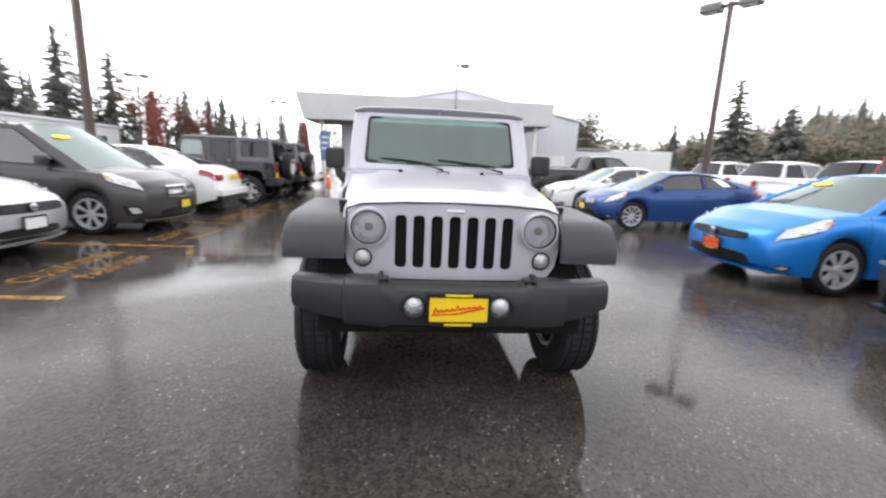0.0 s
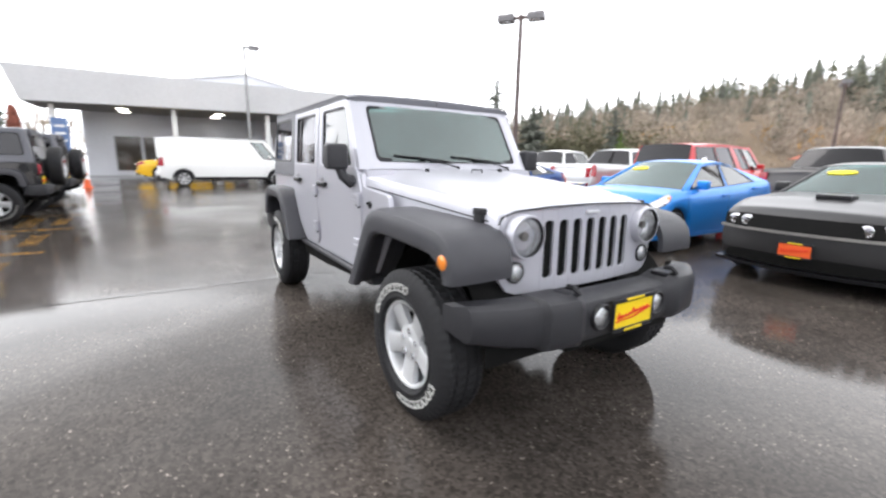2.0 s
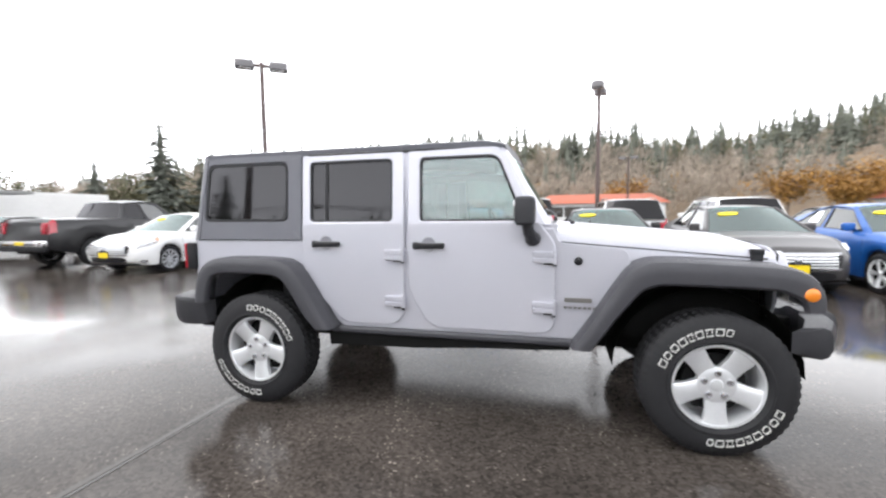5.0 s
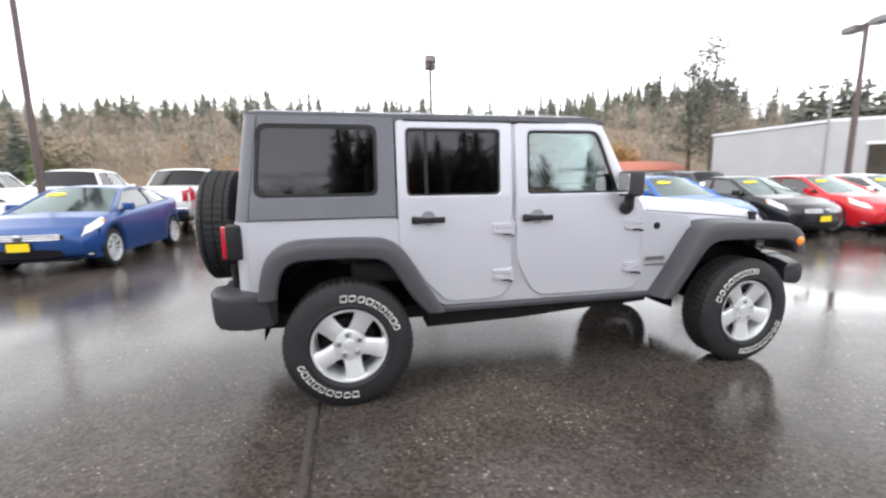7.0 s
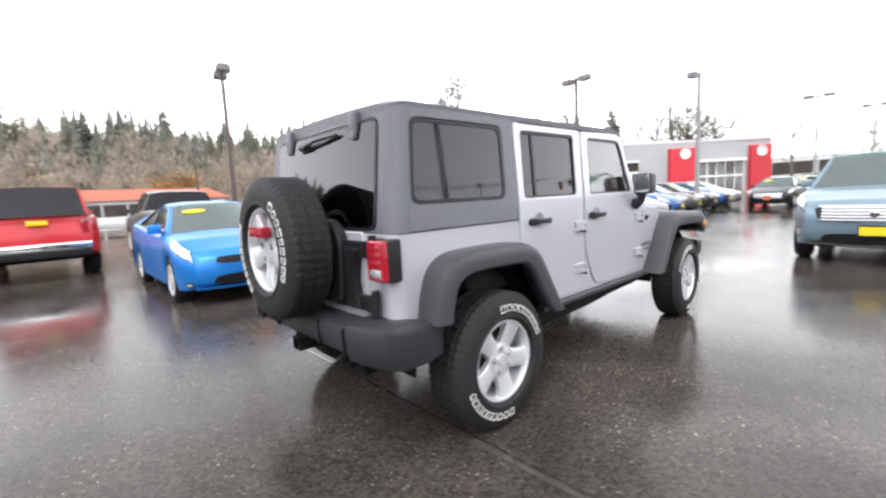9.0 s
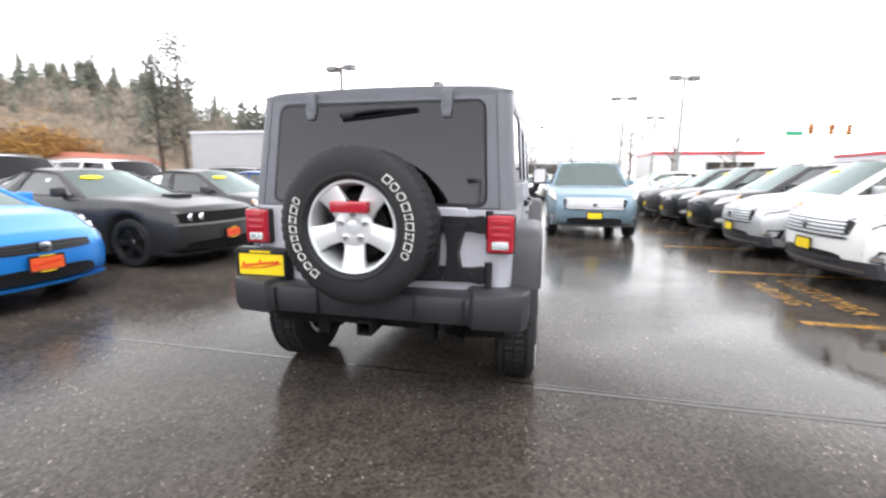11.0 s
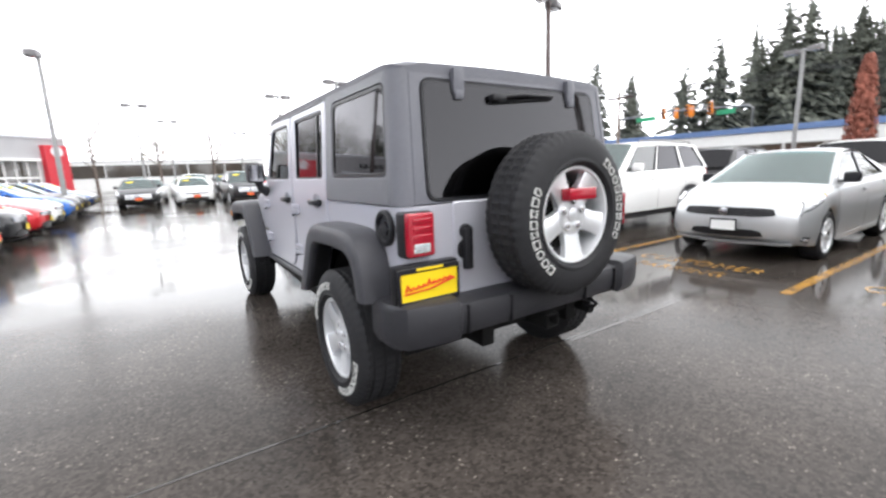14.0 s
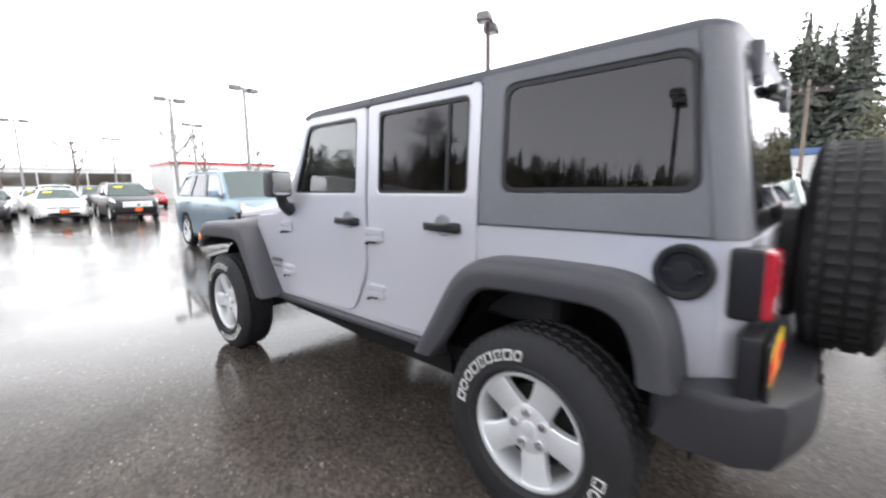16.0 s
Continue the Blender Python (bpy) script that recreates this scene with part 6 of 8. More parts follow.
row_car(9.8, -5.7, "tail_w", "suv", "white sport utility wagon seen from behind", SUV, C_WHITE, sticker=False)
row_car(9.8, -8.7, "tail_w", "sedan", "dark sedan seen from behind", SEDAN, C_BLACK, sticker=False)
row_car(9.8, -11.7, "tail_w", "crossover", "grey crossover seen from behind", CROSS, C_GREY, sticker=False)
row_car(9.8, -17.4, "tail_w", "sedan", "white sedan seen from behind", SEDAN, C_WHITE, sticker=False)
# west row
row_car(-4.31, -2.08, "e", "suv", "white large sport utility wagon with mesh grille", dict(SUV, lamp=0.70), C_WHITE, front="wide", cladding=True)
row_car(-4.62, 1.12, "e", "sedan", "pale silver sedan with a dark slim grille", CIVIC, C_SILVER, wheels=W_SEVEN, tag=PAPER, front="dark", sticker=False)
row_car(-4.30, 3.92, "e", "minivan", "dark grey minivan with cross-shaped chrome grille", dict(MINIVAN, lamp=0.56), C_GREY, wheels=W_SEVEN, front="cross")
row_car(-4.45, 6.6, "tail_e", "sedan", "white sedan with its tail to the lane", SEDAN, C_WHITE, sticker=False)
row_car(-4.35, -4.5, "e", "crossover", "pale silver crossover with dark lower cladding", CROSS, C_SILVER, cladding=True, front="wide")
row_car(-4.45, -7.0, "e", "crossover", "black crossover with clear headlamps", CROSS, C_BLACK)
row_car(-4.45, -9.5, "e", "crossover", "black crossover in a long row", CROSS, C_BLACK)
row_car(-4.5, -11.9, "e", "crossover", "charcoal crossover in a long row", CROSS, C_CHAR)
row_car(-4.5, -14.3, "e", "sedan", "charcoal sedan in a long row", SEDAN, C_CHAR)
row_car(-4.5, -16.7, "e", "sedan", "silver sedan in a long row", CIVIC, C_SILVER)
row_car(-4.5, -19.2, "e", "crossover", "white crossover in a long row", CROSS, C_WHITE)
row_car(-4.4, 14.6, "tail_e", "crossover", "white crossover with its tail to the lane", CROSS, C_WHITE, sticker=False)
row_car(-4.4, 17.4, "e", "sedan", "white sedan nosing into the lane", SEDAN, C_WHITE)
# pale blue crossover standing in the lane ahead of the wagon
mdx = make_car("suv", "pale blue sport utility wagon with shield grille", SUV, C_ICE, front="wide", wheels=W_FIVE, sticker=False, group="")
place(mdx, -2.07, -7.9, "n")
# second west row
row_car(-11.5, 4.0, "tail_e", "crossover", "white small crossover seen from behind", CROSS, C_WHITE, sticker=False)
row_car(-11.5, 0.6, "tail_e", "crossover", "white boxy crossover seen from behind", CROSS, C_WHITE, sticker=False)
row_car(-11.5, 7.0, "tail_e", "crossover", "white crossover seen from behind with a red roof rack", CROSS, C_WHITE, sticker=False)
row_car(-11.5, -2.6, "tail_e", "crossover", "charcoal crossover seen from behind", CROSS, C_CHAR, sticker=False)
row_car(-11.5, -5.8, "tail_e", "crossover", "white crossover seen from behind", CROSS, C_WHITE, sticker=False)
row_car(-11.7, 10.2, "tail_e", "sedan", "red sedan seen from behind", COMPACT, C_RED, sticker=False)
row_car(-19.5, 3.5, "e", "pickup", "white pickup truck in the far row", PICKUP, C_WHITE, sticker=False, category="truck")
row_car(-19.5, 7.2, "e", "sedan", "silver sedan in the far row", SEDAN, C_SILVER, sticker=False)
row_car(-19.5, 0.4, "e", "sedan", "black sedan in the far row", SEDAN, C_BLACK, sticker=False)
row_car(-19.4, -2.7, "e", "crossover", "silver crossover in the far row", CROSS, C_SILVER, sticker=False)
row_car(-19.6, -5.6, "e", "sedan", "white sedan in the far row", COMPACT, C_WHITE, sticker=False)
row_car(-19.5, -8.4, "e", "suv", "grey sport utility wagon in the far row", SUV, C_GREY, sticker=False)
row_car(-19.4, -11.3, "e", "sedan", "silver compact sedan in the far row", CIVIC, C_SILVER, sticker=False)
row_car(-19.6, -14.2, "e", "crossover", "white crossover in the far row", CROSS, C_WHITE, sticker=False)
row_car(-26.5, -1.0, "e", "sedan", "white sedan by the blue-edged building", SEDAN, C_WHITE, sticker=False)
row_car(-26.5, -7.4, "e", "sedan", "silver sedan by the blue-edged building", SEDAN, C_SILVER, sticker=False)
row_car(-26.5, 5.2, "e", "crossover", "grey crossover by the blue-edged building", CROSS, C_GREY, sticker=False)
# row across the lane's far end, noses to the wagon
for x, y, nm, lb, p, mt, fr in ((2.3, -24.6, "sedan", "black sedan with a broad chrome grille", SEDAN, C_BLACK, "wide"), (-0.2, -24.2, "sedan", "white sedan facing up the lane", COMPACT, C_WHITE, "bars"),
                                (-2.5, -22.6, "crossover", "black boxy crossover with bright headlamps", CROSS, C_BLACK, "wide"),
                                (-0.8, -30.6, "crossover", "white crossover behind the front row", CROSS, C_WHITE, "bars"), (1.8, -31.0, "sedan", "silver sedan behind the front row", SEDAN, C_SILVER, "bars"), (-3.6, -31.4, "sedan", "grey sedan behind the front row", SEDAN, C_GREY, "bars"),
                                (-0.5, -38.4, "sedan", "white sedan in the far rows", SEDAN, C_WHITE, "bars"), (-3.6, -38.0, "crossover", "black crossover in the far rows", CROSS, C_BLACK, "bars"), (-7.0, -38.4, "sedan", "red sedan in the far rows", COMPACT, C_RED, "bars"), (2.6, -38.8, "crossover", "grey crossover in the far rows", CROSS, C_GREY, "bars"),
                                (-10.4, -38.0, "sedan", "white sedan in the far rows", SEDAN, C_WHITE, "bars"), (-13.4, -38.2, "suv", "black sport utility wagon in the far rows", SUV, C_BLACK, "wide")):
    place(make_car(nm, lb, p, mt, front=fr, tag=PLATE_O), x, y, "n")
# north, by the building
van = make_car("cargo_van", "white panelled cargo van with black lower trim", VAN, C_WHITE, wheels=W_CAP, cladding=True, sticker=False, tag=None, group="", category="van")
place(van, 0.9, 20.8, "e")
place(make_car("muscle_car", "yellow sports coupe under the canopy", MUSCLE, C_YEL, front="muscle", tag=None, sticker=False, group=""), -0.6, 27.2, "e")
place(make_car("suv", "charcoal sport utility wagon by the building", SUV, C_CHAR, sticker=False, group=""), 4.7, 28.4, "e")
place(make_car("sedan", "dark grey sedan nosing out by the building", SEDAN, C_GREY, sticker=False, group=""), 8.1, 19.7, "w")
row_car(4.6, 13.1, "tail_w", "pickup", "black pickup truck with its tailgate to the lane", PICKUP, C_BLACK, sticker=False, category="truck")
# dark off-road wagons, alike in build to the silver one
for x, y, turn, mt, lb in ((-6.1, 8.95, -90, C_GREY, "dark grey four-door off-road wagon with spare wheel"), (-6.1, 11.7, -90, C_BLACK, "black four-door off-road wagon with spare wheel")):
    c = copy_thing(jeep, pose(x, y, 0, 0, 0, turn))
    tagged(c, lb, "car", "off-road wagons")
    for o in c.children_recursive:
        for slot in o.material_slots:
            if slot.material == SILVER:
                slot.link = "OBJECT"
                slot.material = mt

# ---- markings, buildings, poles ----
def worn_paint(name, col, keep):
    """Road paint that time has broken up: wet, with holes where the asphalt shows through."""
    m, nt, p = node_mat(name)
    tc = nt.nodes.new("ShaderNodeTexCoord")
    a = add(nt, "ShaderNodeTexNoise", Scale=7.0, Detail=7.0, Roughness=0.72)
    b = add(nt, "ShaderNodeTexNoise", Scale=70.0, Detail=3.0, Roughness=0.6)
    nt.links.new(tc.outputs["Object"], a.inputs["Vector"])
    nt.links.new(tc.outputs["Object"], b.inputs["Vector"])
    s = add(nt, "ShaderNodeMath")
    s.operation = "ADD"
    nt.links.new(a.outputs[0], s.inputs[0])
    nt.links.new(b.outputs[0], s.inputs[1])
    mr = nt.nodes.new("ShaderNodeMapRange")
    mr.inputs["From Min"].default_value, mr.inputs["From Max"].default_value = 1.0 - keep, 1.12 - keep
    nt.links.new(s.outputs[0], mr.inputs[0])
    mx = nt.nodes.new("ShaderNodeMix")
    mx.data_type = "RGBA"
    mx.inputs["A"].default_value = (0.041, 0.035, 0.030, 1)
    mx.inputs["B"].default_value = (*col, 1)
    nt.links.new(mr.outputs[0], mx.inputs["Factor"])
    nt.links.new(mx.outputs["Result"], p.inputs["Base Color"])
    p.inputs["Roughness"].default_value = 0.2
    p.inputs["Specular IOR Level"].default_value = 0.3
    return m


YELLOW = worn_paint("worn_yellow_paint", (0.46, 0.24, 0.045), 0.10)
WORD = worn_paint("worn_word_paint", (0.55, 0.30, 0.07), 0.07)
LINE_W = surf("smooth_wet_seal", (0.06, 0.054, 0.049), 0.10, 0, 0.3, 5, 0, 60, 0, 0.3, 0.2)
SEAM = surf("tar_seam", (0.028, 0.025, 0.022), 0.1, 0, 0.3, 7)
WALL_G = surf("grey_render", (0.36, 0.36, 0.37), 0.8, 0, 0.10, 0.6, 0.2, 40)
WALL_P = surf("pale_grey_panel", (0.60, 0.61, 0.65), 0.6, 0, 0.08, 0.5, 0.1, 30)
WALL_W = surf("white_wall", (0.70, 0.70, 0.69), 0.75, 0, 0.08, 0.4, 0.1, 30)
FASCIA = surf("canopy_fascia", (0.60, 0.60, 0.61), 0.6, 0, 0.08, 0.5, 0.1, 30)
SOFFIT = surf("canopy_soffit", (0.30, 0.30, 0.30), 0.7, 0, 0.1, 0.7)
RED_WALL = surf("red_panel", (0.52, 0.02, 0.035), 0.4, 0, 0.06, 1.0)
BLUE_TRIM = surf("blue_trim", (0.10, 0.17, 0.34), 0.5, 0, 0.08, 1.0)
ORANGE_ROOF = surf("orange_roof", (0.36, 0.105, 0.06), 0.6, 0, 0.12, 0.8)
BROWN_POLE = surf("brown_steel", (0.085, 0.060, 0.055), 0.45, 0.3, 0.2, 4)
GREY_POLE = surf("galvanised_pole", (0.26, 0.26, 0.26), 0.5, 0.4, 0.15, 4)
LAMP_HEAD = surf("lamp_housing", (0.15, 0.145, 0.15), 0.5, 0.2, 0.15, 5)
CONCRETE = surf("concrete", (0.34, 0.33, 0.31), 0.8, 0, 0.2, 2, 0.3, 30)
SHOP_GLASS = surf("dark_shop_glass", (0.05, 0.042, 0.034), 0.05, 0, 0.3, 0.8, 0, 10, 0.6)
ROAD_RED = surf("brown_red_panel", (0.16, 0.07, 0.06), 0.6, 0, 0.1, 1.0)
CONE_O = surf("cone_orange", (0.75, 0.12, 0.03), 0.5, 0, 0.06, 10)
LIGHT_ON = bpy.data.materials.new("canopy_lamp_glow")
LIGHT_ON.use_nodes = True
LIGHT_ON.node_tree.nodes["Principled BSDF"].inputs["Emission Color"].default_value = (1.0, 0.96, 0.88, 1)
LIGHT_ON.node_tree.nodes["Principled BSDF"].inputs["Emission Strength"].default_value = 4.0


def strip(name, label, x0, x1, y0, y1, mat, z=0.004, category="marking"):
    """A thin painted stripe with ragged ends."""
    bm = B()
    n = 14
    along_x = abs(x1 - x0) > abs(y1 - y0)
    a, b = [], []
    for k in range(n + 1):
        t = k / n
        j1, j2 = random.uniform(-0.006, 0.006), random.uniform(-0.006, 0.006)
        if along_x:
            x = lerp(x0, x1, t)
            a.append((x, y0 + j1))
            b.append((x, y1 + j2))
        else:
            y = lerp(y0, y1, t)
            a.append((x0 + j1, y))
            b.append((x1 + j2, y))
    loft(bm, [[(p[0], p[1], z) for p in a + b[::-1]], [(p[0], p[1], 0.0005) for p in a + b[::-1]]])
    return tagged(part(name, bm, mat), label, category, kind="structure")


for k, y in enumerate((-7.4, -5.0, -2.55, -0.2, 2.25, 4.6, 7.0, 9.4, 11.8)):
    strip("stall_line", "worn yellow parking stall line on wet asphalt", -8.6, -3.4, y - 0.05, y + 0.05, YELLOW)
# painted words before the stalls, worn and partly lost
def painted_word(text, x, y, size, turn):
    c = bpy.data.curves.new("painted_word", "FONT")
    c.body, c.size, c.align_x, c.extrude = text, size, "CENTER", 0.001
    c.space_character = 1.15
    c.materials.append(WORD)
    o = new("painted_word", c)
    o.matrix_world = pose(x, y, 0.003, 0, 0, turn)
    bpy.context.view_layer.update()
    me = bpy.data.meshes.new_from_object(o)
    bpy.data.objects.remove(o)
    m = new("painted_word", me)
    m.matrix_world = pose(x, y, 0.003, 0, 0, turn) @ Matrix.Diagonal((1.0, 1.5, 1, 1))
    return tagged(m, "worn yellow painted words on wet asphalt", "marking", kind="structure")


for y in (1.02, 3.42, 5.8, 8.2, -1.38):
    painted_word("CUSTOMER", -4.05, y, 0.27, 90)
    painted_word("PARKING", -3.60, y, 0.23, 90)
# the long joint and pale band across the lane beside the rear axle
strip("asphalt_joint", "dark tar joint across the lane", -3.3, 3.4, 1.668, 1.682, SEAM, 0.003, "joint")
strip("asphalt_joint", "pale worn line along the joint", -6.0, -0.85, 1.694, 1.734, LINE_W, 0.0025, "joint")


def lamp_post(label, x, y, h, turn, heads=2, mat=None, r=0.075):
    o = thing("lamp_post", label, "lamp post", "lamp posts of the lot")
    m = mat or BROWN_POLE
    bm = B()
    lathe(bm, [(0, 0), (0.26, 0), (0.26, 0.52), (0.23, 0.55), (0, 0.55)], 20)
    part("base", bm, CONCRETE, o, "round concrete base")
    bm = B()
    rings = []
    for z, q in ((0.55, r * 1.15), (h * 0.5, r), (h, r * 0.85)):
        rings.append([(sx * q, sy * q, z) for sx, sy in ((-1, -0.8), (-0.8, -1), (0.8, -1), (1, -0.8), (1, 0.8), (0.8, 1), (-0.8, 1), (-1, 0.8))])
    loft(bm, rings)
    part("pole", bm, m, o)
    bm = B()
    box(bm, -0.14, 0.14, -0.14, 0.14, 0.54, 0.60, 0.01)
    part("base_plate", bm, m, o)
    for k in range(heads):
        s = 1 if k == 0 else -1
        bm = B()
        box(bm, s * 0.04, s * 0.26, -0.04, 0.04, h - 0.14, h - 0.05, 0.008)
        part("arm", bm, m, o)
        bm = B()
        loft(bm, [[(s * x, y_, z) for y_, z in ((-wd, h - 0.20), (wd, h - 0.20), (wd, h - 0.04), (wd * 0.8, h + 0.02), (-wd * 0.8, h + 0.02), (-wd, h - 0.04))] for x, wd in ((0.24, 0.20), (0.30, 0.24), (0.72, 0.24), (0.80, 0.18))])
        hd = part("lamp_head", bm, LAMP_HEAD, o)
        bm = B()
        box(bm, s * 0.32, s * 0.70, -0.18, 0.18, h - 0.215, h - 0.199, 0.004)
        part("lens", bm, CLEARLENS, hd)
    o.matrix_basis = pose(x, y, 0, 0, 0, turn)
    return o


lamp_post("tall brown steel lamp post with two box heads", 9.0, 8.8, 6.35, 125)
lamp_post("tall brown steel lamp post between the rows", 15.4, -2.17, 6.45, 170)
lamp_post("brown steel lamp post beside the long car row", 9.1, -16.6, 6.75, -10)
lamp_post("tall brown lamp post behind the west row", -9.8, -6.8, 6.7, 25)
lamp_post("tall brown steel lamp post behind the minivan", -8.6, 8.1, 8.5, 60, r=0.085)
for x, y, h, tn, hd, mt in ((31.7, 6.2, 6.3, 20, 2, BROWN_POLE), (41.0, -7.0, 6.6, 70, 2, BROWN_POLE), (21.4, -31.9, 7.75, 60, 1, GREY_POLE), (4.8, -20.4, 6.5, 80, 1, GREY_POLE), (-8.1, -21.8, 6.7, 15, 2, GREY_POLE),
                            (-6.0, -27.0, 6.6, 5, 2, GREY_POLE), (-10.3, -37.1, 6.6, 10, 2, GREY_POLE), (-0.2, -43.0, 6.6, 0, 2, GREY_POLE), (-7.7, -53.0, 6.6, 20, 2, GREY_POLE), (-30.0, -31.0, 6.6, 50, 2, GREY_POLE),
                            (2.0, -33.8, 6.6, 0, 2, GREY_POLE), (-26.0, -5.0, 6.6, 80, 2, GREY_POLE), (2.75, 25.6, 7.75, 0, 1, GREY_POLE), (-21.0, 32.0, 7.0, 20, 2, BROWN_POLE), (-14.0, 44.0, 7.0, 20, 2, GREY_POLE)):
    lamp_post("lamp post with box heads far across the lot", x, y, h, tn, hd, mt)


def block(bm, x0, x1, y0, y1, z0, z1, bevel=0.03):
    box(bm, x0, x1, y0, y1, z0, z1, bevel, 1)


def windows_row(parent, axis, fixed, a, b, z0, z1, n, gap=0.12, mat=None, out=0.03, frame_mat=None):
    """A row of framed panes in a wall; axis: the wall's run."""
    w = (b - a) / n
    for k in range(n):
        u0, u1 = a + k * w + gap / 2, a + (k + 1) * w - gap / 2
        f = (lambda u, v, d: (u, fixed + out - d, v)) if axis == "x" else (lambda u, v, d: (fixed + out - d, u, v))
        if out < 0:
            f = (lambda u, v, d: (u, fixed + out + d, v)) if axis == "x" else (lambda u, v, d: (fixed + out + d, u, v))
        bm = B()
        ringplate(bm, [(u0, z0), (u1, z0), (u1, z1), (u0, z1)], [(u0 + .07, z0 + .07), (u1 - .07, z0 + .07), (u1 - .07, z1 - .07), (u0 + .07, z1 - .07)], f, abs(out) + 0.05, 0.005)
        fr = part("window", bm, frame_mat or GREY_POLE, parent)
        bm = B()
        plate(bm, [(u0 + .06, z0 + .06), (u1 - .06, z0 + .06), (u1 - .06, z1 - .06), (u0 + .06, z1 - .06)], lambda u, v, d: f(u, v, d + 0.04), 0.02, 0.003)
        part("pane", bm, mat or SHOP_GLASS, fr)


# service building with a wide canopy, to the north
bld = thing("service_building", "pale grey metal building with a deep flat canopy", "building")
bm = B()
loft(bm, [[(x, y, z) for x, z in ((-6.0, 0), (14.4, 0), (14.4, 5.4), (4.0, 7.4), (-6.0, 5.6))] for y in (33.6, 62)])
part("hall", bm, WALL_P, bld, "pale ribbed metal hall with a low gable")
bm = B()
for k in range(34):
    x = -5.8 + k * 0.6
    zt_ = 5.5 + (x + 6) * 0.19 if x < 4 else 7.4 - (x - 4) * 0.192
    box(bm, x - 0.04, x + 0.04, 33.55, 33.61, 0.1, zt_ - 0.05)
part("wall_rib", bm, WALL_P, bld)
bm = B()
tube(bm, [(-6.1, 33.5, 5.6), (4.0, 33.5, 7.45), (14.5, 33.5, 5.42)], 0.10, 6)
part("gable_trim", bm, FASCIA, bld)
bm = B()
loft(bm, [[(-8.0, 29.0, 4.15), (9.4, 25.8, 4.15), (9.4, 33.4, 4.15), (-8.0, 33.4, 4.15)], [(-8.5, 28.7, 5.95), (9.5, 25.5, 5.6), (9.5, 33.4, 5.6), (-8.5, 33.4, 5.95)]])
part("canopy", bm, FASCIA, bld, "deep pale canopy")
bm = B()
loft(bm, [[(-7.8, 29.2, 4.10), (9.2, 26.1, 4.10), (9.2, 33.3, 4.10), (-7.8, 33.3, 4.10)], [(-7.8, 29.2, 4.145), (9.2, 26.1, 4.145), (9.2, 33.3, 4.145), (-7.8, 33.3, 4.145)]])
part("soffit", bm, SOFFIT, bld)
for x, y in ((-6.8, 29.6), (-1.0, 28.5), (4.2, 27.6), (8.6, 26.8)):
    bm = B()
    box(bm, x - 0.14, x + 0.14, y - 0.14, y + 0.14, 0, 4.12, 0.02)
    part("column", bm, WALL_W, bld)
for x, y in ((-3.6, 30.0), (1.6, 29.6), (6.0, 28.5), (-3.6, 32.0), (1.6, 32.0)):
    bm = B()
    lathe(bm, [(0, 0), (0.30, 0), (0.26, -0.05), (0, -0.06)], 20, Matrix.Translation((x, y, 4.10)))
    part("ceiling_lamp", bm, LIGHT_ON, bld, "lit ceiling lamp under the canopy")
windows_row(bld, "x", 33.55, -4.5, 3.5, 0.3, 2.6, 5, mat=SHOP_GLASS, out=-0.05)
bm = B()
box(bm, -6.9, -6.15, 29.35, 29.47, 1.2, 3.35, 0.02)
part("sign", bm, BLUE_TRIM, bld, "blue sign board")
bm = B()
for z in (2.9, 2.5, 2.1):
    box(bm, -6.75, -6.30, 29.335, 29.35, z - 0.06, z + 0.06)
part("sign_mark", bm, PAPER, bld)
bm = B()
box(bm, 14.4, 17.5, 33.4, 36.0, 3.0, 3.2, 0.02)
part("side_awning", bm, GREY_POLE, bld)
bm = B()
block(bm, 14.45, 26, 38, 52, 0, 3.4)
part("annex", bm, WALL_W, bld, "white low annex")
bm = B()
for x in (10.4, 12.2):
    box(bm, x, x + 1.2, 33.52, 33.60, 0, 2.4, 0.01)
part("service_door", bm, WALL_W, bld)


def cone(x, y):
    o = thing("traffic_cone", "orange traffic cone on the asphalt", "cone", "traffic cones")
    bm = B()
    box(bm, -0.18, 0.18, -0.18, 0.18, 0, 0.03, 0.01)
    part("foot", bm, CONE_O, o)
    bm = B()
    lathe(bm, [(0.14, 0.03), (0.03, 0.68), (0.022, 0.70), (0, 0.70)], 18)
    part("cone", bm, CONE_O, o)
    bm = B()
    lathe(bm, [(0.086, 0.36), (0.064, 0.49), (0.060, 0.49), (0.082, 0.36)], 18)
    part("band", bm, PAPER, o)
    o.matrix_basis = pose(x, y, 0)


cone(-4.55, 19.6)

# grey showroom to the south-east
show = thing("showroom", "grey showroom with dark glass front and red entrance walls", "building")
SHELL = [(39.6, -39.9), (27.1, -40.1), (9.1, -60.1), (14.0, -68.0), (52.0, -66.0)]
bm = B()
loft(bm, [[(x, y, z) for x, y in SHELL] for z in (0.0, 6.15)])
part("shell", bm, WALL_G, show, "smooth grey rendered wall")
bm = B()
loft(bm, [[(x + (0.12 if x > 25 else -0.08), y + 0.12, z) for x, y in SHELL] for z in (6.15, 6.4)])
part("coping", bm, WALL_P, show)
base = Vector((27.1, -40.1, 0))
run = (Vector((9.1, -60.1, 0)) - base)
ln = run.length
run.normalize()
outn = Vector((run.y, -run.x, 0))


def on_front(u, v, d):
    """A place on the showroom's front: metres along it from the corner, height, depth."""
    return base + run * (u * 1.547) + Vector((0, 0, v * 1.30)) + outn * (0.06 - d)


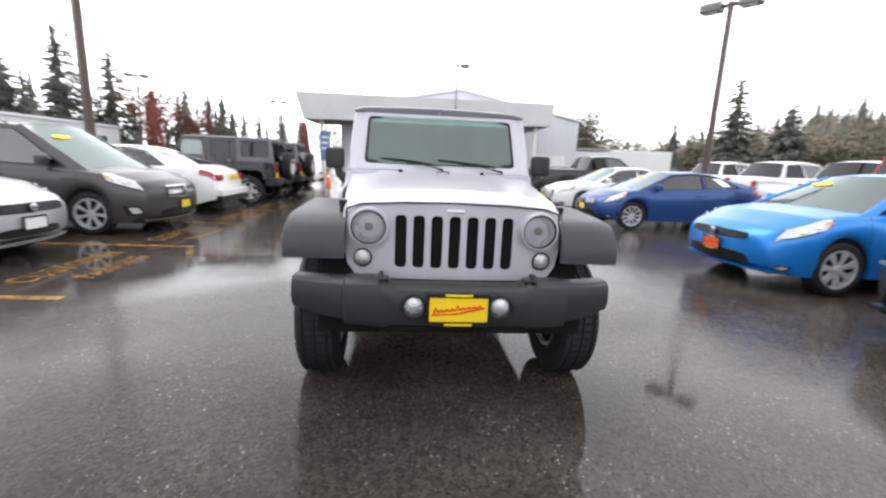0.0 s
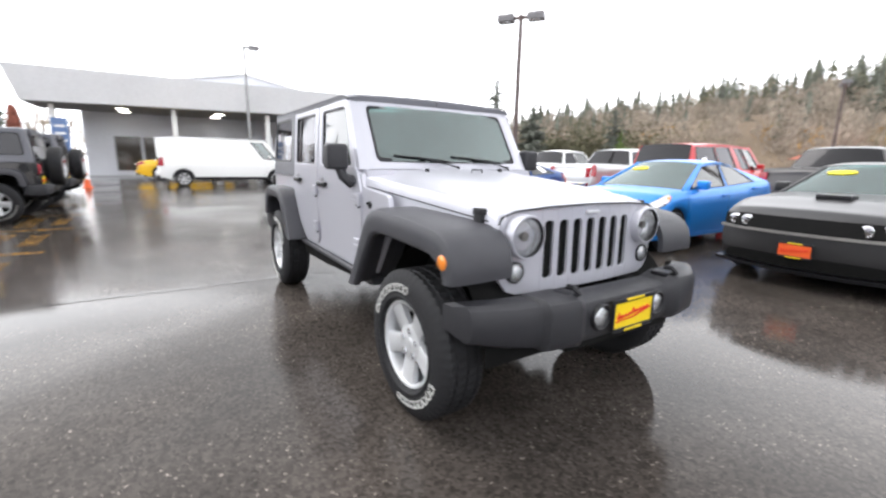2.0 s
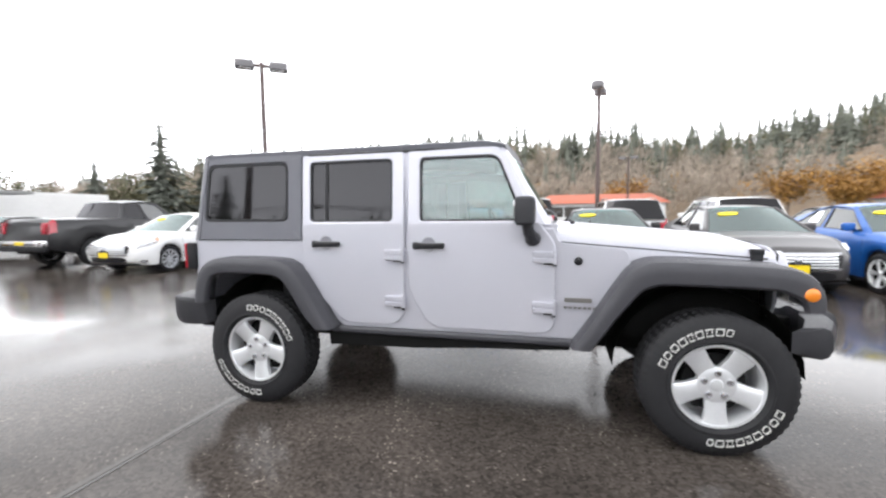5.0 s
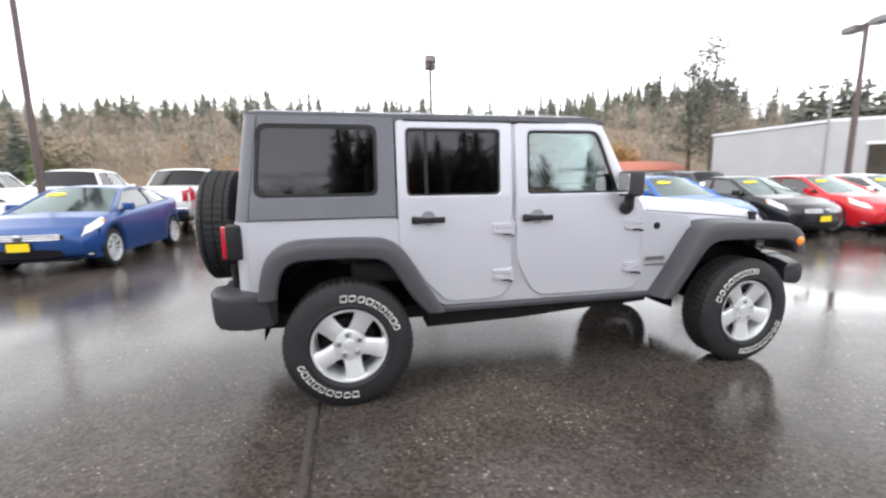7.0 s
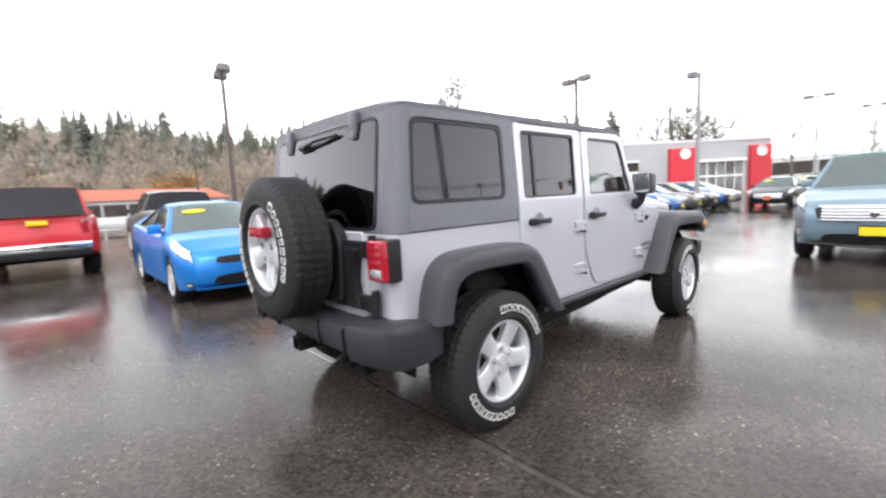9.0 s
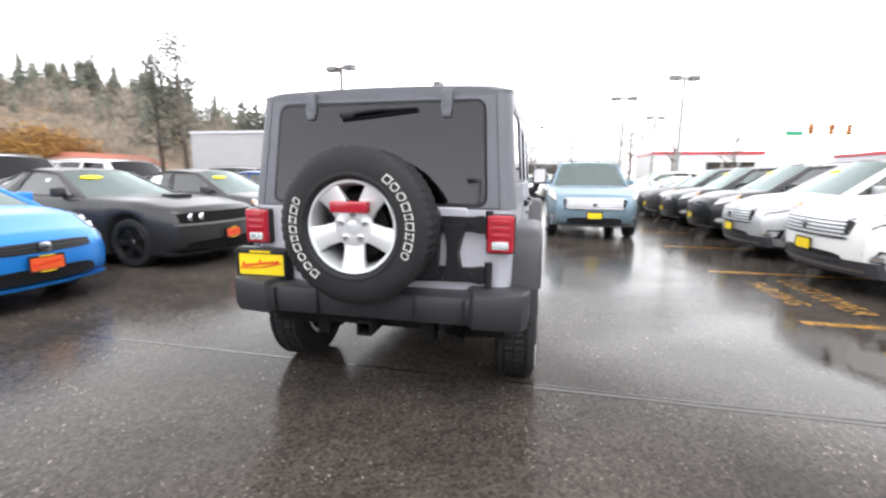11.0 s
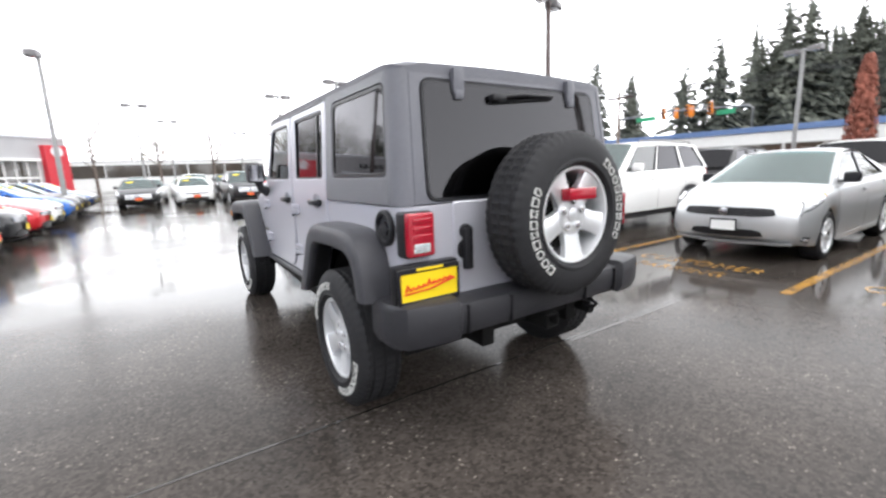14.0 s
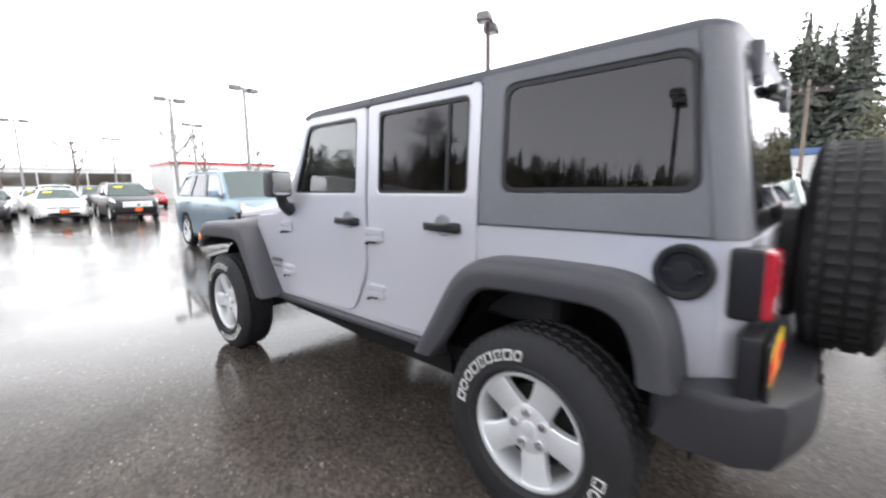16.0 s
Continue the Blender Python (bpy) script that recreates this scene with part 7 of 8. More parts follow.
def front_panel(name, u0, u1, v0, v1, mat, proud=0.0, label="", parent=None, th=0.1):
    bm = B()
    plate(bm, [(u0, v0), (u1, v0), (u1, v1), (u0, v1)], lambda u, v, d: on_front(u, v, d - proud), th, 0.01)
    return part(name, bm, mat, parent or show, label)


for k in range(4):
    front_panel("shop_window", 1.6 + k * 1.05, 2.6 + k * 1.05, 0.4, 3.15, SHOP_GLASS, 0.0, "dark plate glass")
front_panel("window_lintel", 1.5, 7.3, 3.15, 3.35, WALL_P, 0.06)
for u in (6.0, 6.65):
    d = front_panel("entrance_door", u, u + 0.6, 0.0, 2.3, PAPER, 0.02, "white framed glass door")
    front_panel("door_pane", u + 0.1, u + 0.5, 0.15, 2.15, SHOP_GLASS, 0.03, "", d, 0.02)
front_panel("transom", 6.0, 7.25, 2.4, 3.1, SHOP_GLASS, 0.0)
for k in range(8):
    front_panel("wall_mark", 2.6 + k * 0.42, 2.85 + k * 0.42, 3.75, 4.15, BLACK, 0.03, "dark raised mark", None, 0.06)
for u0, u1 in ((9.5, 11.7), (15.6, 17.2)):
    r_ = front_panel("red_wall", u0, u1, 0.0, 4.2, RED_WALL, 0.5, "glossy red entrance wall", None, 0.8)
    bm = B()
    m = Matrix.Translation(on_front((u0 + u1) / 2, 3.7, -0.52)) @ outn.to_track_quat("Z", "Y").to_matrix().to_4x4()
    lathe(bm, [(0.60, 0), (0.60, 0.05), (0.50, 0.06), (0.45, 0.03), (0, 0.03)], 24, m)
    part("round_mark", bm, ALLOY, r_, "round silver emblem plate")
for k in range(5):
    front_panel("shop_window", 11.8 + k * 0.70, 12.42 + k * 0.70, 0.3, 2.9, SHOP_GLASS, 0.0, "tall white framed pane")
    front_panel("mullion", 12.42 + k * 0.70, 12.50 + k * 0.70, 0.3, 2.9, PAPER, 0.05)
front_panel("window_rail", 11.7, 15.3, 1.55, 1.7, PAPER, 0.06)
front_panel("awning", 11.7, 15.3, 2.9, 3.1, PAPER, 0.5, "", None, 0.6)


def low_block(name, label, x0, x1, y0, y1, h, wall, trim=None, trim_h=0.5, category="building", windows=(), roof=None):
    o = thing(name, label, category)
    bm = B()
    block(bm, x0, x1, y0, y1, 0, h)
    part("wall", bm, wall, o)
    bm = B()
    block(bm, x0 - 0.15, x1 + 0.15, y0 - 0.15, y1 + 0.15, h - (trim_h if trim else 0.12), h + 0.12)
    part("roof_edge", bm, trim or WALL_P, o)
    for axis, fixed, a, b, z0, z1, n, out in windows:
        windows_row(o, axis, fixed, a, b, z0, z1, n, out=out)
    if roof:
        bm = B()
        loft(bm, [[(x0 - 0.6, y0 - 0.6, h), (x1 + 0.6, y0 - 0.6, h), (x1 + 0.6, y1 + 0.6, h), (x0 - 0.6, y1 + 0.6, h)], [(x0 + 1.5, y0 + 1.5, h + 1.3), (x1 - 1.5, y0 + 1.5, h + 1.3), (x1 - 1.5, y1 - 1.5, h + 1.3), (x0 + 1.5, y1 - 1.5, h + 1.3)]])
        part("roof", bm, roof, o)
    return o


low_block("garage", "white low building with a blue roof edge", -60, -38, -34, 1.2, 3.6, WALL_W, BLUE_TRIM, 0.32, windows=(("y", -38, -30, -6, 0.6, 2.4, 7, 0.05),))
low_block("workshop", "white workshop with grey panels behind the lot", -44, -30, 26, 44, 3.6, WALL_W, windows=(("y", -30, 28, 42, 0.8, 2.6, 4, 0.05),))
low_block("shop", "long low shop with an orange roof among trees", 58, 66, -14, 2, 2.6, WALL_W, roof=ORANGE_ROOF, windows=(("y", 58, -13, 1, 0.8, 2.2, 6, -0.05),))
low_block("shop", "low shop with an orange roof beyond the lot", 50, 58, -46, -34, 2.6, WALL_W, roof=ORANGE_ROOF)
low_block("shop", "low shop with an orange-red roof at the wood's edge", 62, 72, 10, 18, 2.4, WALL_W, roof=ORANGE_ROOF)
low_block("dealership", "white dealership far off with dark brown window bands", -16, 14, -92, -82, 4.6, WALL_W, windows=(("x", -82, -15, 13, 2.0, 4.0, 5, 0.05),))
low_block("dealership", "white and red dealership beyond the street", -34, -18, -84, -72, 5.5, WALL_W, RED_WALL, 0.35, windows=(("x", -72, -33, -26, 0.5, 4.0, 3, 0.05),))
low_block("store", "pale store across the street with a red band", -58, -42, -70, -56, 4.8, WALL_P, RED_WALL, 0.3)


def signal_mast(x, y, turn, length=9.0):
    o = thing("traffic_signal", "grey traffic signal mast with yellow signal heads", "traffic signal", "signal masts")
    bm = B()
    tube(bm, [(0, 0, 0), (0, 0, 5.8), (0.4, 0, 6.1), (length, 0, 6.5)], [0.14, 0.11, 0.10, 0.05], 10)
    part("mast", bm, GREY_POLE, o)
    for u in (length * 0.5, length * 0.75, length * 0.97):
        bm = B()
        box(bm, u - 0.18, u + 0.18, -0.14, 0.14, 5.7, 6.75, 0.03)
        hd = part("signal_head", bm, AMBER, o, "yellow signal head")
        for q in range(3):
            bm = B()
            lathe(bm, [(0.13, 0), (0.13, 0.15), (0.11, 0.15), (0.11, 0.02), (0, 0.02)], 14, Matrix.Translation((u, -0.14, 5.9 + 0.32 * q)) @ Matrix.Rotation(radians(90), 4, "X"))
            part("visor", bm, BLACK, hd)
    bm = B()
    box(bm, length * 0.2, length * 0.42, -0.03, 0.03, 5.55, 6.0, 0.01)
    part("street_sign", bm, surf("sign_green", (0.02, 0.28, 0.12), 0.5, 0, 0.05, 4), o, "plain green sign blade")
    o.matrix_basis = pose(x, y, 0, 0, 0, turn)


signal_mast(-22.0, -44.0, 200)
signal_mast(-42.0, -26.0, 100)
signal_mast(-44.0, -14.0, 265, 7.5)


def utility_pole(x, y, h, turn):
    o = thing("utility_pole", "weathered wooden utility pole with cross arm", "pole", "utility poles")
    bm = B()
    cyl(bm, (0, 0, 0), (0, 0, h), 0.13, 12, 0.09)
    part("pole", bm, surf("weathered_wood", (0.20, 0.16, 0.13), 0.8, 0, 0.2, 3, 0.3, 40), o)
    bm = B()
    box(bm, -1.2, 1.2, -0.06, 0.06, h - 0.8, h - 0.65, 0.01)
    part("cross_arm", bm, BROWN_POLE, o)
    for u in (-1.1, -0.4, 0.4, 1.1):
        bm = B()
        lathe(bm, [(0.05, 0), (0.06, 0.08), (0.03, 0.16), (0, 0.17)], 8, Matrix.Translation((u, 0, h - 0.65)))
        part("insulator", bm, CONCRETE, o)
    o.matrix_basis = pose(x, y, 0, 0, 0, turn)


for x, y in ((-33.0, -20.0), (-33.5, 0.0), (-34.0, 22.0)):
    utility_pole(x, y, 7.6, 90)
wires = thing("power_line", "thin power lines strung between poles", "cable")
for off in (-1.1, -0.4, 0.4, 1.1):
    for (xa, ya), (xb, yb) in (((-33.0, -20.0), (-33.5, 0.0)), ((-33.5, 0.0), (-34.0, 22.0)), ((-33.0, -20.0), (-30.0, -44.0)), ((-34.0, 22.0), (-34.0, 48.0))):
        bm = B()
        tube(bm, [Vector((lerp(xa, xb, t) + 0, lerp(ya, yb, t) , 7.1 - 1.0 * 4 * t * (1 - t) * 0.5)) + Vector((off, 0, 0)) for t in [k / 10 for k in range(11)]], 0.02, 5)
        part("wire", bm, BLACK, wires)

# ---- trees and the wooded ridge ----
def leaf_mat(name, col, var=0.35):
    m, nt, p = node_mat(name)
    g = nt.nodes.new("ShaderNodeNewGeometry")
    mr = nt.nodes.new("ShaderNodeMapRange")
    mr.inputs["To Min"].default_value, mr.inputs["To Max"].default_value = 1 - var, 1 + var
    nt.links.new(g.outputs["Random Per Island"], mr.inputs[0])
    tc = nt.nodes.new("ShaderNodeTexCoord")
    nz = add(nt, "ShaderNodeTexNoise", Scale=0.25, Detail=3.0)
    nt.links.new(tc.outputs["Object"], nz.inputs["Vector"])
    m2 = nt.nodes.new("ShaderNodeMapRange")
    m2.inputs["From Min"].default_value, m2.inputs["From Max"].default_value = 0.3, 0.7
    m2.inputs["To Min"].default_value, m2.inputs["To Max"].default_value = 0.7, 1.3
    nt.links.new(nz.outputs[0], m2.inputs[0])
    mm = nt.nodes.new("ShaderNodeMath")
    mm.operation = "MULTIPLY"
    nt.links.new(mr.outputs[0], mm.inputs[0])
    nt.links.new(m2.outputs[0], mm.inputs[1])
    mul = nt.nodes.new("ShaderNodeVectorMath")
    mul.operation = "SCALE"
    mul.inputs[0].default_value = col
    nt.links.new(mm.outputs[0], mul.inputs["Scale"])
    nt.links.new(mul.outputs[0], p.inputs["Base Color"])
    p.inputs["Roughness"].default_value = 0.8
    p.inputs["Specular IOR Level"].default_value = 0.2
    return m


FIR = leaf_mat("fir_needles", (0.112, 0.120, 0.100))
FIR_L = leaf_mat("young_fir_needles", (0.11, 0.15, 0.05))
# lighter than bare wood: misty haze is mixed into the twig colour
TWIG = leaf_mat("hazed_bare_twigs", (0.29, 0.245, 0.20), 0.25)
# paler copy of FIR: the haze of distance is put into this colour
FIR_HAZED = leaf_mat("hazed_fir_needles", (0.14, 0.148, 0.122), 0.25)
RUST = leaf_mat("rust_leaves", (0.24, 0.085, 0.06))
GOLD = leaf_mat("golden_leaves", (0.36, 0.20, 0.06))
OLIVE = leaf_mat("olive_leaves", (0.135, 0.13, 0.08))
BARK = surf("bark", (0.12, 0.095, 0.08), 0.9, 0, 0.3, 3, 0.5, 20)
SLOPE = surf("leaf_litter", (0.17, 0.125, 0.085), 0.95, 0, 0.35, 0.15, 0.4, 2)


def spray(vs, fs, c, d, up, ln, wd):
    """One thin tuft: a bent blade of two triangles with a raised spine."""
    c, d, up = Vector(c), Vector(d), Vector(up)
    s = d.cross(up)
    if s.length < 1e-4:
        s = Vector((1, 0, 0))
    s.normalize()
    i = len(vs)
    vs += [tuple(c), tuple(c + d * ln * 0.55 + s * wd), tuple(c + d * ln - up * ln * 0.18), tuple(c + d * ln * 0.55 - s * wd), tuple(c + d * ln * 0.5 + up * wd * 0.5)]
    fs += [(i, i + 1, i + 4), (i + 1, i + 2, i + 4), (i + 2, i + 3, i + 4), (i + 3, i, i + 4)]


def skirts(vs, fs, rng, x, y, z, h, r, tiers, base, sides=9, full=0.75):
    """The dark inner body of a fir: ragged skirts of boughs, one above the other."""
    for k in range(tiers):
        t = base + (0.97 - base) * k / tiers
        t1 = min(1.0, t + 1.75 * (1 - base) / tiers)
        rr = r * (1 - t) ** full * rng.uniform(0.55, 1.0)
        ox, oy = rng.uniform(-.15, .15) * rr, rng.uniform(-.15, .15) * rr
        i = len(vs)
        vs.append((x + rng.uniform(-.12, .12) * r, y + rng.uniform(-.12, .12) * r, z + h * t1))
        a0 = rng.random() * 6.283
        n = sides * 2
        for q in range(n):
            a = a0 + 6.283 * q / n
            f = rng.uniform(0.75, 1.2) if q % 2 == 0 else rng.uniform(0.45, 0.75)
            drop = 0.0 if q % 2 else rng.uniform(-0.03, 0.01) * h
            vs.append((x + ox + rr * f * math.cos(a), y + oy + rr * f * math.sin(a), z + h * t + drop))
        for q in range(n):
            fs.append((i, i + 1 + q, i + 1 + (q + 1) % n))


def conifer(vs, fs, rng, x, y, z, h, r, dense=1.0, base=0.12, ragged=0.35, tiers=9, full=0.75):
    """A thin dark core, and uneven whorls of drooping boughs, each hung with tufts, with gaps between them."""
    skirts(vs, fs, rng, x, y, z, h, r * 0.62, tiers, base, 5 if dense < 0.7 else 7, full)
    lv = int(h * 2.0 * dense) + 7
    ph1, ph2 = rng.random() * 6.283, rng.random() * 6.283
    lean = Vector((rng.uniform(-.02, .02) * h, rng.uniform(-.02, .02) * h, 0))
    for k in range(lv):
        t = base + (1 - base) * (k + rng.random()) / lv
        rr = 1.22 * r * ((1 - t) ** full) * rng.uniform(0.66, 1.06) + 0.05 * r
        n = max(3, int((7 * (1 - t) + 4) * (0.6 + 0.4 * dense)))
        o = Vector((x, y, z + h * t)) + lean * t
        for q in range(n):
            a = rng.random() * 6.283
            lobe = 0.82 + 0.20 * math.sin(2 * a + ph1 + 3 * t) + 0.16 * math.sin(3 * a + ph2)
            ln = rr * lobe * (1 - ragged * rng.random())
            slope = -0.34 + 0.62 * t + rng.uniform(-.12, .12)
            d = Vector((math.cos(a), math.sin(a), slope))
            steps = 2 if dense < 0.7 else (3 if dense < 1.2 else 4)
            for s_ in range(steps):
                f = 0.30 + 0.62 * (s_ + rng.random() * 0.6) / steps
                tl = ln * (0.70 / steps + 0.14) + 0.07 * r
                side = Vector((-math.sin(a), math.cos(a), 0)) * rng.uniform(-0.16, 0.16) * ln
                w = (d + Vector((rng.uniform(-.45, .45), rng.uniform(-.45, .45), rng.uniform(-.40, .10)))).normalized()
                spray(vs, fs, o + d * ln * f + side + Vector((0, 0, -0.16 * ln * f * f)), w, (rng.uniform(-.7, .7), rng.uniform(-.7, .7), 1), tl, tl * rng.uniform(0.20, 0.34))
    # leader
    spray(vs, fs, (x + lean.x, y + lean.y, z + h * 0.94), (0, 0, 1), (1, 0, 0), h * 0.09, h * 0.006)


def leafy(vs, fs, rng, x, y, z, h, r, n, size, upright=0.0, thin=0.22):
    """A broken crown of small tufts round several limbs."""
    limbs = [(Vector((x, y, z + h * 0.35)), Vector((x + r * 0.75 * math.cos(a), y + r * 0.75 * math.sin(a), z + h * (0.62 + 0.36 * rng.random())))) for a in [6.283 * k / 7 + rng.random() for k in range(7)]]
    limbs.append((Vector((x, y, z + h * 0.4)), Vector((x, y, z + h * 0.95))))
    for _ in range(n):
        a, b = limbs[int(rng.random() * len(limbs))]
        t = 0.25 + 0.8 * rng.random()
        c = a.lerp(b, t) + Vector((rng.gauss(0, r * 0.19), rng.gauss(0, r * 0.19), rng.gauss(0, h * 0.07)))
        d = Vector((rng.uniform(-1, 1), rng.uniform(-1, 1), rng.uniform(-0.5, 1) + upright)).normalized()
        spray(vs, fs, c, d, (0.3, 0.2, 1), size * rng.uniform(0.6, 1.4), size * thin)


def mesh_part(name, vs, fs, mat, parent=None, label=""):
    me = bpy.data.meshes.new(name)
    me.from_pydata(vs, [], fs)
    me.update()
    me.materials.append(mat)
    ob = new(name, me)
    if parent is not None:
        ob.parent = parent
    if label:
        tagged(ob, label)
    return ob


def trunk(parent, x, y, z, h, r, lean=0.0, limbs=0, rng=None):
    bm = B()
    tube(bm, [(x, y, z - 0.3), (x + lean * 0.3, y, z + h * 0.35), (x + lean, y, z + h * 0.98)], [r, r * 0.7, r * 0.08], 8)
    for k in range(limbs):
        a = 6.283 * k / limbs + rng.random()
        z0 = z + h * (0.28 + 0.4 * rng.random())
        ln = h * 0.30
        tube(bm, [(x, y, z0), (x + math.cos(a) * ln * 0.5, y + math.sin(a) * ln * 0.5, z0 + ln * 0.45), (x + math.cos(a) * ln * 0.85, y + math.sin(a) * ln * 0.85, z0 + ln * 1.1)], [r * 0.4, r * 0.25, r * 0.05], 6)
        for q in range(4):
            b = a + rng.uniform(-0.9, 0.9)
            p0 = Vector((x + math.cos(a) * ln * 0.5, y + math.sin(a) * ln * 0.5, z0 + ln * 0.45))
            tube(bm, [p0, p0 + Vector((math.cos(b) * ln * 0.4, math.sin(b) * ln * 0.4, ln * 0.5 * rng.uniform(0.5, 1.2)))], [r * 0.14, r * 0.03], 5)
    return part("trunk", bm, BARK, parent)


def fir_tree(x, y, h, r, label="tall dark fir with drooping boughs", z=0.0, mat=None, dense=1.0, base=0.12):
    rng = random.Random(int(x * 131 + y * 17 + h))
    o = thing("fir_tree", label, "tree", "standing firs")
    trunk(o, 0, 0, 0, h, 0.022 * h)
    vs, fs = [], []
    conifer(vs, fs, rng, 0, 0, 0, h, r, dense * 1.5, base, 0.35, int(h * 1.1) + 5)
    mesh_part("crown", vs, fs, mat or FIR, o)
    o.matrix_basis = pose(x, y, z)
    return o


def broad_tree(x, y, h, r, mat, label, n=1500, size=0.5, z=0.0, limbs=7, name="broadleaf_tree", thin=0.22, upright=0.0):
    rng = random.Random(int(x * 31 + y * 117 + h))
    o = thing(name, label, "tree", "")
    trunk(o, 0, 0, 0, h, 0.02 * h, 0.2, limbs, rng)
    vs, fs = [], []
    leafy(vs, fs, rng, 0, 0, 0, h, r, n, size, upright, thin)
    mesh_part("crown", vs, fs, mat, o)
    o.matrix_basis = pose(x, y, z)
    return o


# the big spruce pair and other trees that stand out
def ragged_pine(x, y, h, r, label):
    """A tall pine with a bare lower trunk and loose clumps of needles on uneven limbs."""
    rng = random.Random(int(x * 53 + y * 29 + h))
    o = thing("pine_tree", label, "tree", "standing pines")
    bm = B()
    tube(bm, [(0, 0, -0.3), (0.15, 0.1, h * 0.5), (0.0, 0.2, h * 0.99)], [0.018 * h, 0.012 * h, 0.002 * h], 8)
    vs, fs = [], []
    for k in range(34):
        t = 0.26 + 0.72 * (k + rng.random()) / 34
        a = rng.random() * 6.283
        ln = r * (1.0 - 0.75 * max(0, t - 0.45) / 0.55) * rng.uniform(0.45, 1.1)
        p0 = Vector((0.1, 0.1, h * t))
        p1 = p0 + Vector((math.cos(a) * ln, math.sin(a) * ln, ln * rng.uniform(-0.05, 0.45)))
        tube(bm, [p0, (p0 + p1) / 2 + Vector((0, 0, -0.06 * ln)), p1], [0.0045 * h, 0.003 * h, 0.001 * h], 5)
        for _ in range(58):
            c = p0.lerp(p1, 0.35 + 0.7 * rng.random()) + Vector((rng.gauss(0, 0.13 * r), rng.gauss(0, 0.13 * r), rng.gauss(0, 0.07 * r)))
            d = Vector((rng.uniform(-1, 1), rng.uniform(-1, 1), rng.uniform(-0.4, 0.8))).normalized()
            spray(vs, fs, c, d, (0.2, 0.3, 1), 0.55 * rng.uniform(0.6, 1.3), 0.12)
    part("trunk", bm, BARK, o)
    mesh_part("crown", vs, fs, FIR, o)
    o.matrix_basis = pose(x, y, 0)


ragged_pine(45.2, -45.0, 19.0, 5.4, "tall ragged pine above the grey wall")
ragged_pine(49.6, -45.6, 16.8, 4.6, "tall ragged pine beside its twin")
fir_tree(36.0, 43.0, 12.0, 3.2, "slim fir beyond the pickup row")
fir_tree(40.0, 40.0, 9.0, 3.6, "rounded dark fir beyond the pickup row", base=0.05)
fir_tree(47.0, 31.5, 5.6, 1.9, "small bright green fir behind the cars", mat=FIR_L, base=0.03)
for x, y, h in ((-36, 45, 13.5), (-40, 43, 12.5), (-33, 48, 12), (-44, 41, 13), (-24.5, 52, 8.6), (-27.5, 51, 8.0), (-16.5, 54, 7.0), (-14.5, 55, 6.6), (-19, 56, 5.6)):
    fir_tree(x, y, h, h * 0.24, "dark fir behind the west buildings")
for x, y, h in ((31.5, 47, 7.4), (49, 34, 8.6)):
    fir_tree(x, y, h, h * 0.30, "dark fir on the north-east skyline", base=0.05)
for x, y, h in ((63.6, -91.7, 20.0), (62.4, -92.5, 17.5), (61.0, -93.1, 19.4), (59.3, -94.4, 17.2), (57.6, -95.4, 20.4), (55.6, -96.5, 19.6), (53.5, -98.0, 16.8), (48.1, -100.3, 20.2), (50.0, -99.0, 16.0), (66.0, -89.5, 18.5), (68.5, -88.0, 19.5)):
    fir_tree(x, y, h, h * 0.30, "far fir on the rise behind the showroom, haze in its colour", mat=FIR_HAZED, base=0.05)
for x, y, h in ((38.8, -104, 21.5), (36.1, -104.9, 23.0), (33, -105.9, 21.5), (30.4, -106.6, 18.5), (28.0, -107.2, 20.0), (45.7, -101.3, 17.0)):
    broad_tree(x, y, h, h * 0.36, OLIVE, "round evergreen tree behind the showroom", 1600, 0.55)
for x, y, h in ((-47, -33, 14), (-50, -30, 12.5), (-55, -22, 15), (-53, -25, 12.5), (-60, -36, 12.0)):
    fir_tree(x, y, h, h * 0.25, "dark fir across the street")
broad_tree(22.5, 52.0, 8.6, 4.2, OLIVE, "round evergreen tree beyond the annex", 2600, 0.5)
for x, y, h in ((-29.5, 48.0, 9.6), (-24.0, 47.5, 7.2), (-26.5, 45, 8.5)):
    broad_tree(x, y, h, h * 0.3, RUST, "half-bare tree with rust-red leaves", 700, 0.40)


for x, y, h in ((-37.0, 4.2, 4.6), (-39.5, 8.0, 6.2), (-38.0, 12.0, 5.2), (-41.0, 16.5, 6.6), (-43.0, 5.5, 7.4)):
    broad_tree(x, y, h, h * 0.42, OLIVE, "leafy evergreen shrub beside the low building", 1300, 0.42)


def column_tree(x, y, h):
    rng = random.Random(int(x * 7 + y))
    o = thing("columnar_tree", "narrow columnar tree with rust-red leaves", "tree", "columnar trees")
    trunk(o, 0, 0, 0, h * 0.8, 0.10)
    vs, fs = [], []
    for _ in range(1500):
        t = rng.random()
        rr = 0.62 * (1 - t) ** 0.6 * rng.random() ** 0.5 + 0.08
        a = rng.random() * 6.283
        spray(vs, fs, (rr * math.cos(a), rr * math.sin(a), 0.4 + (h - 0.5) * t), (0.3 * math.cos(a), 0.3 * math.sin(a), 0.95), (math.cos(a), math.sin(a), 0.2), 0.32, 0.07)
    mesh_part("crown", vs, fs, RUST, o)
    o.matrix_basis = pose(x, y, 0)


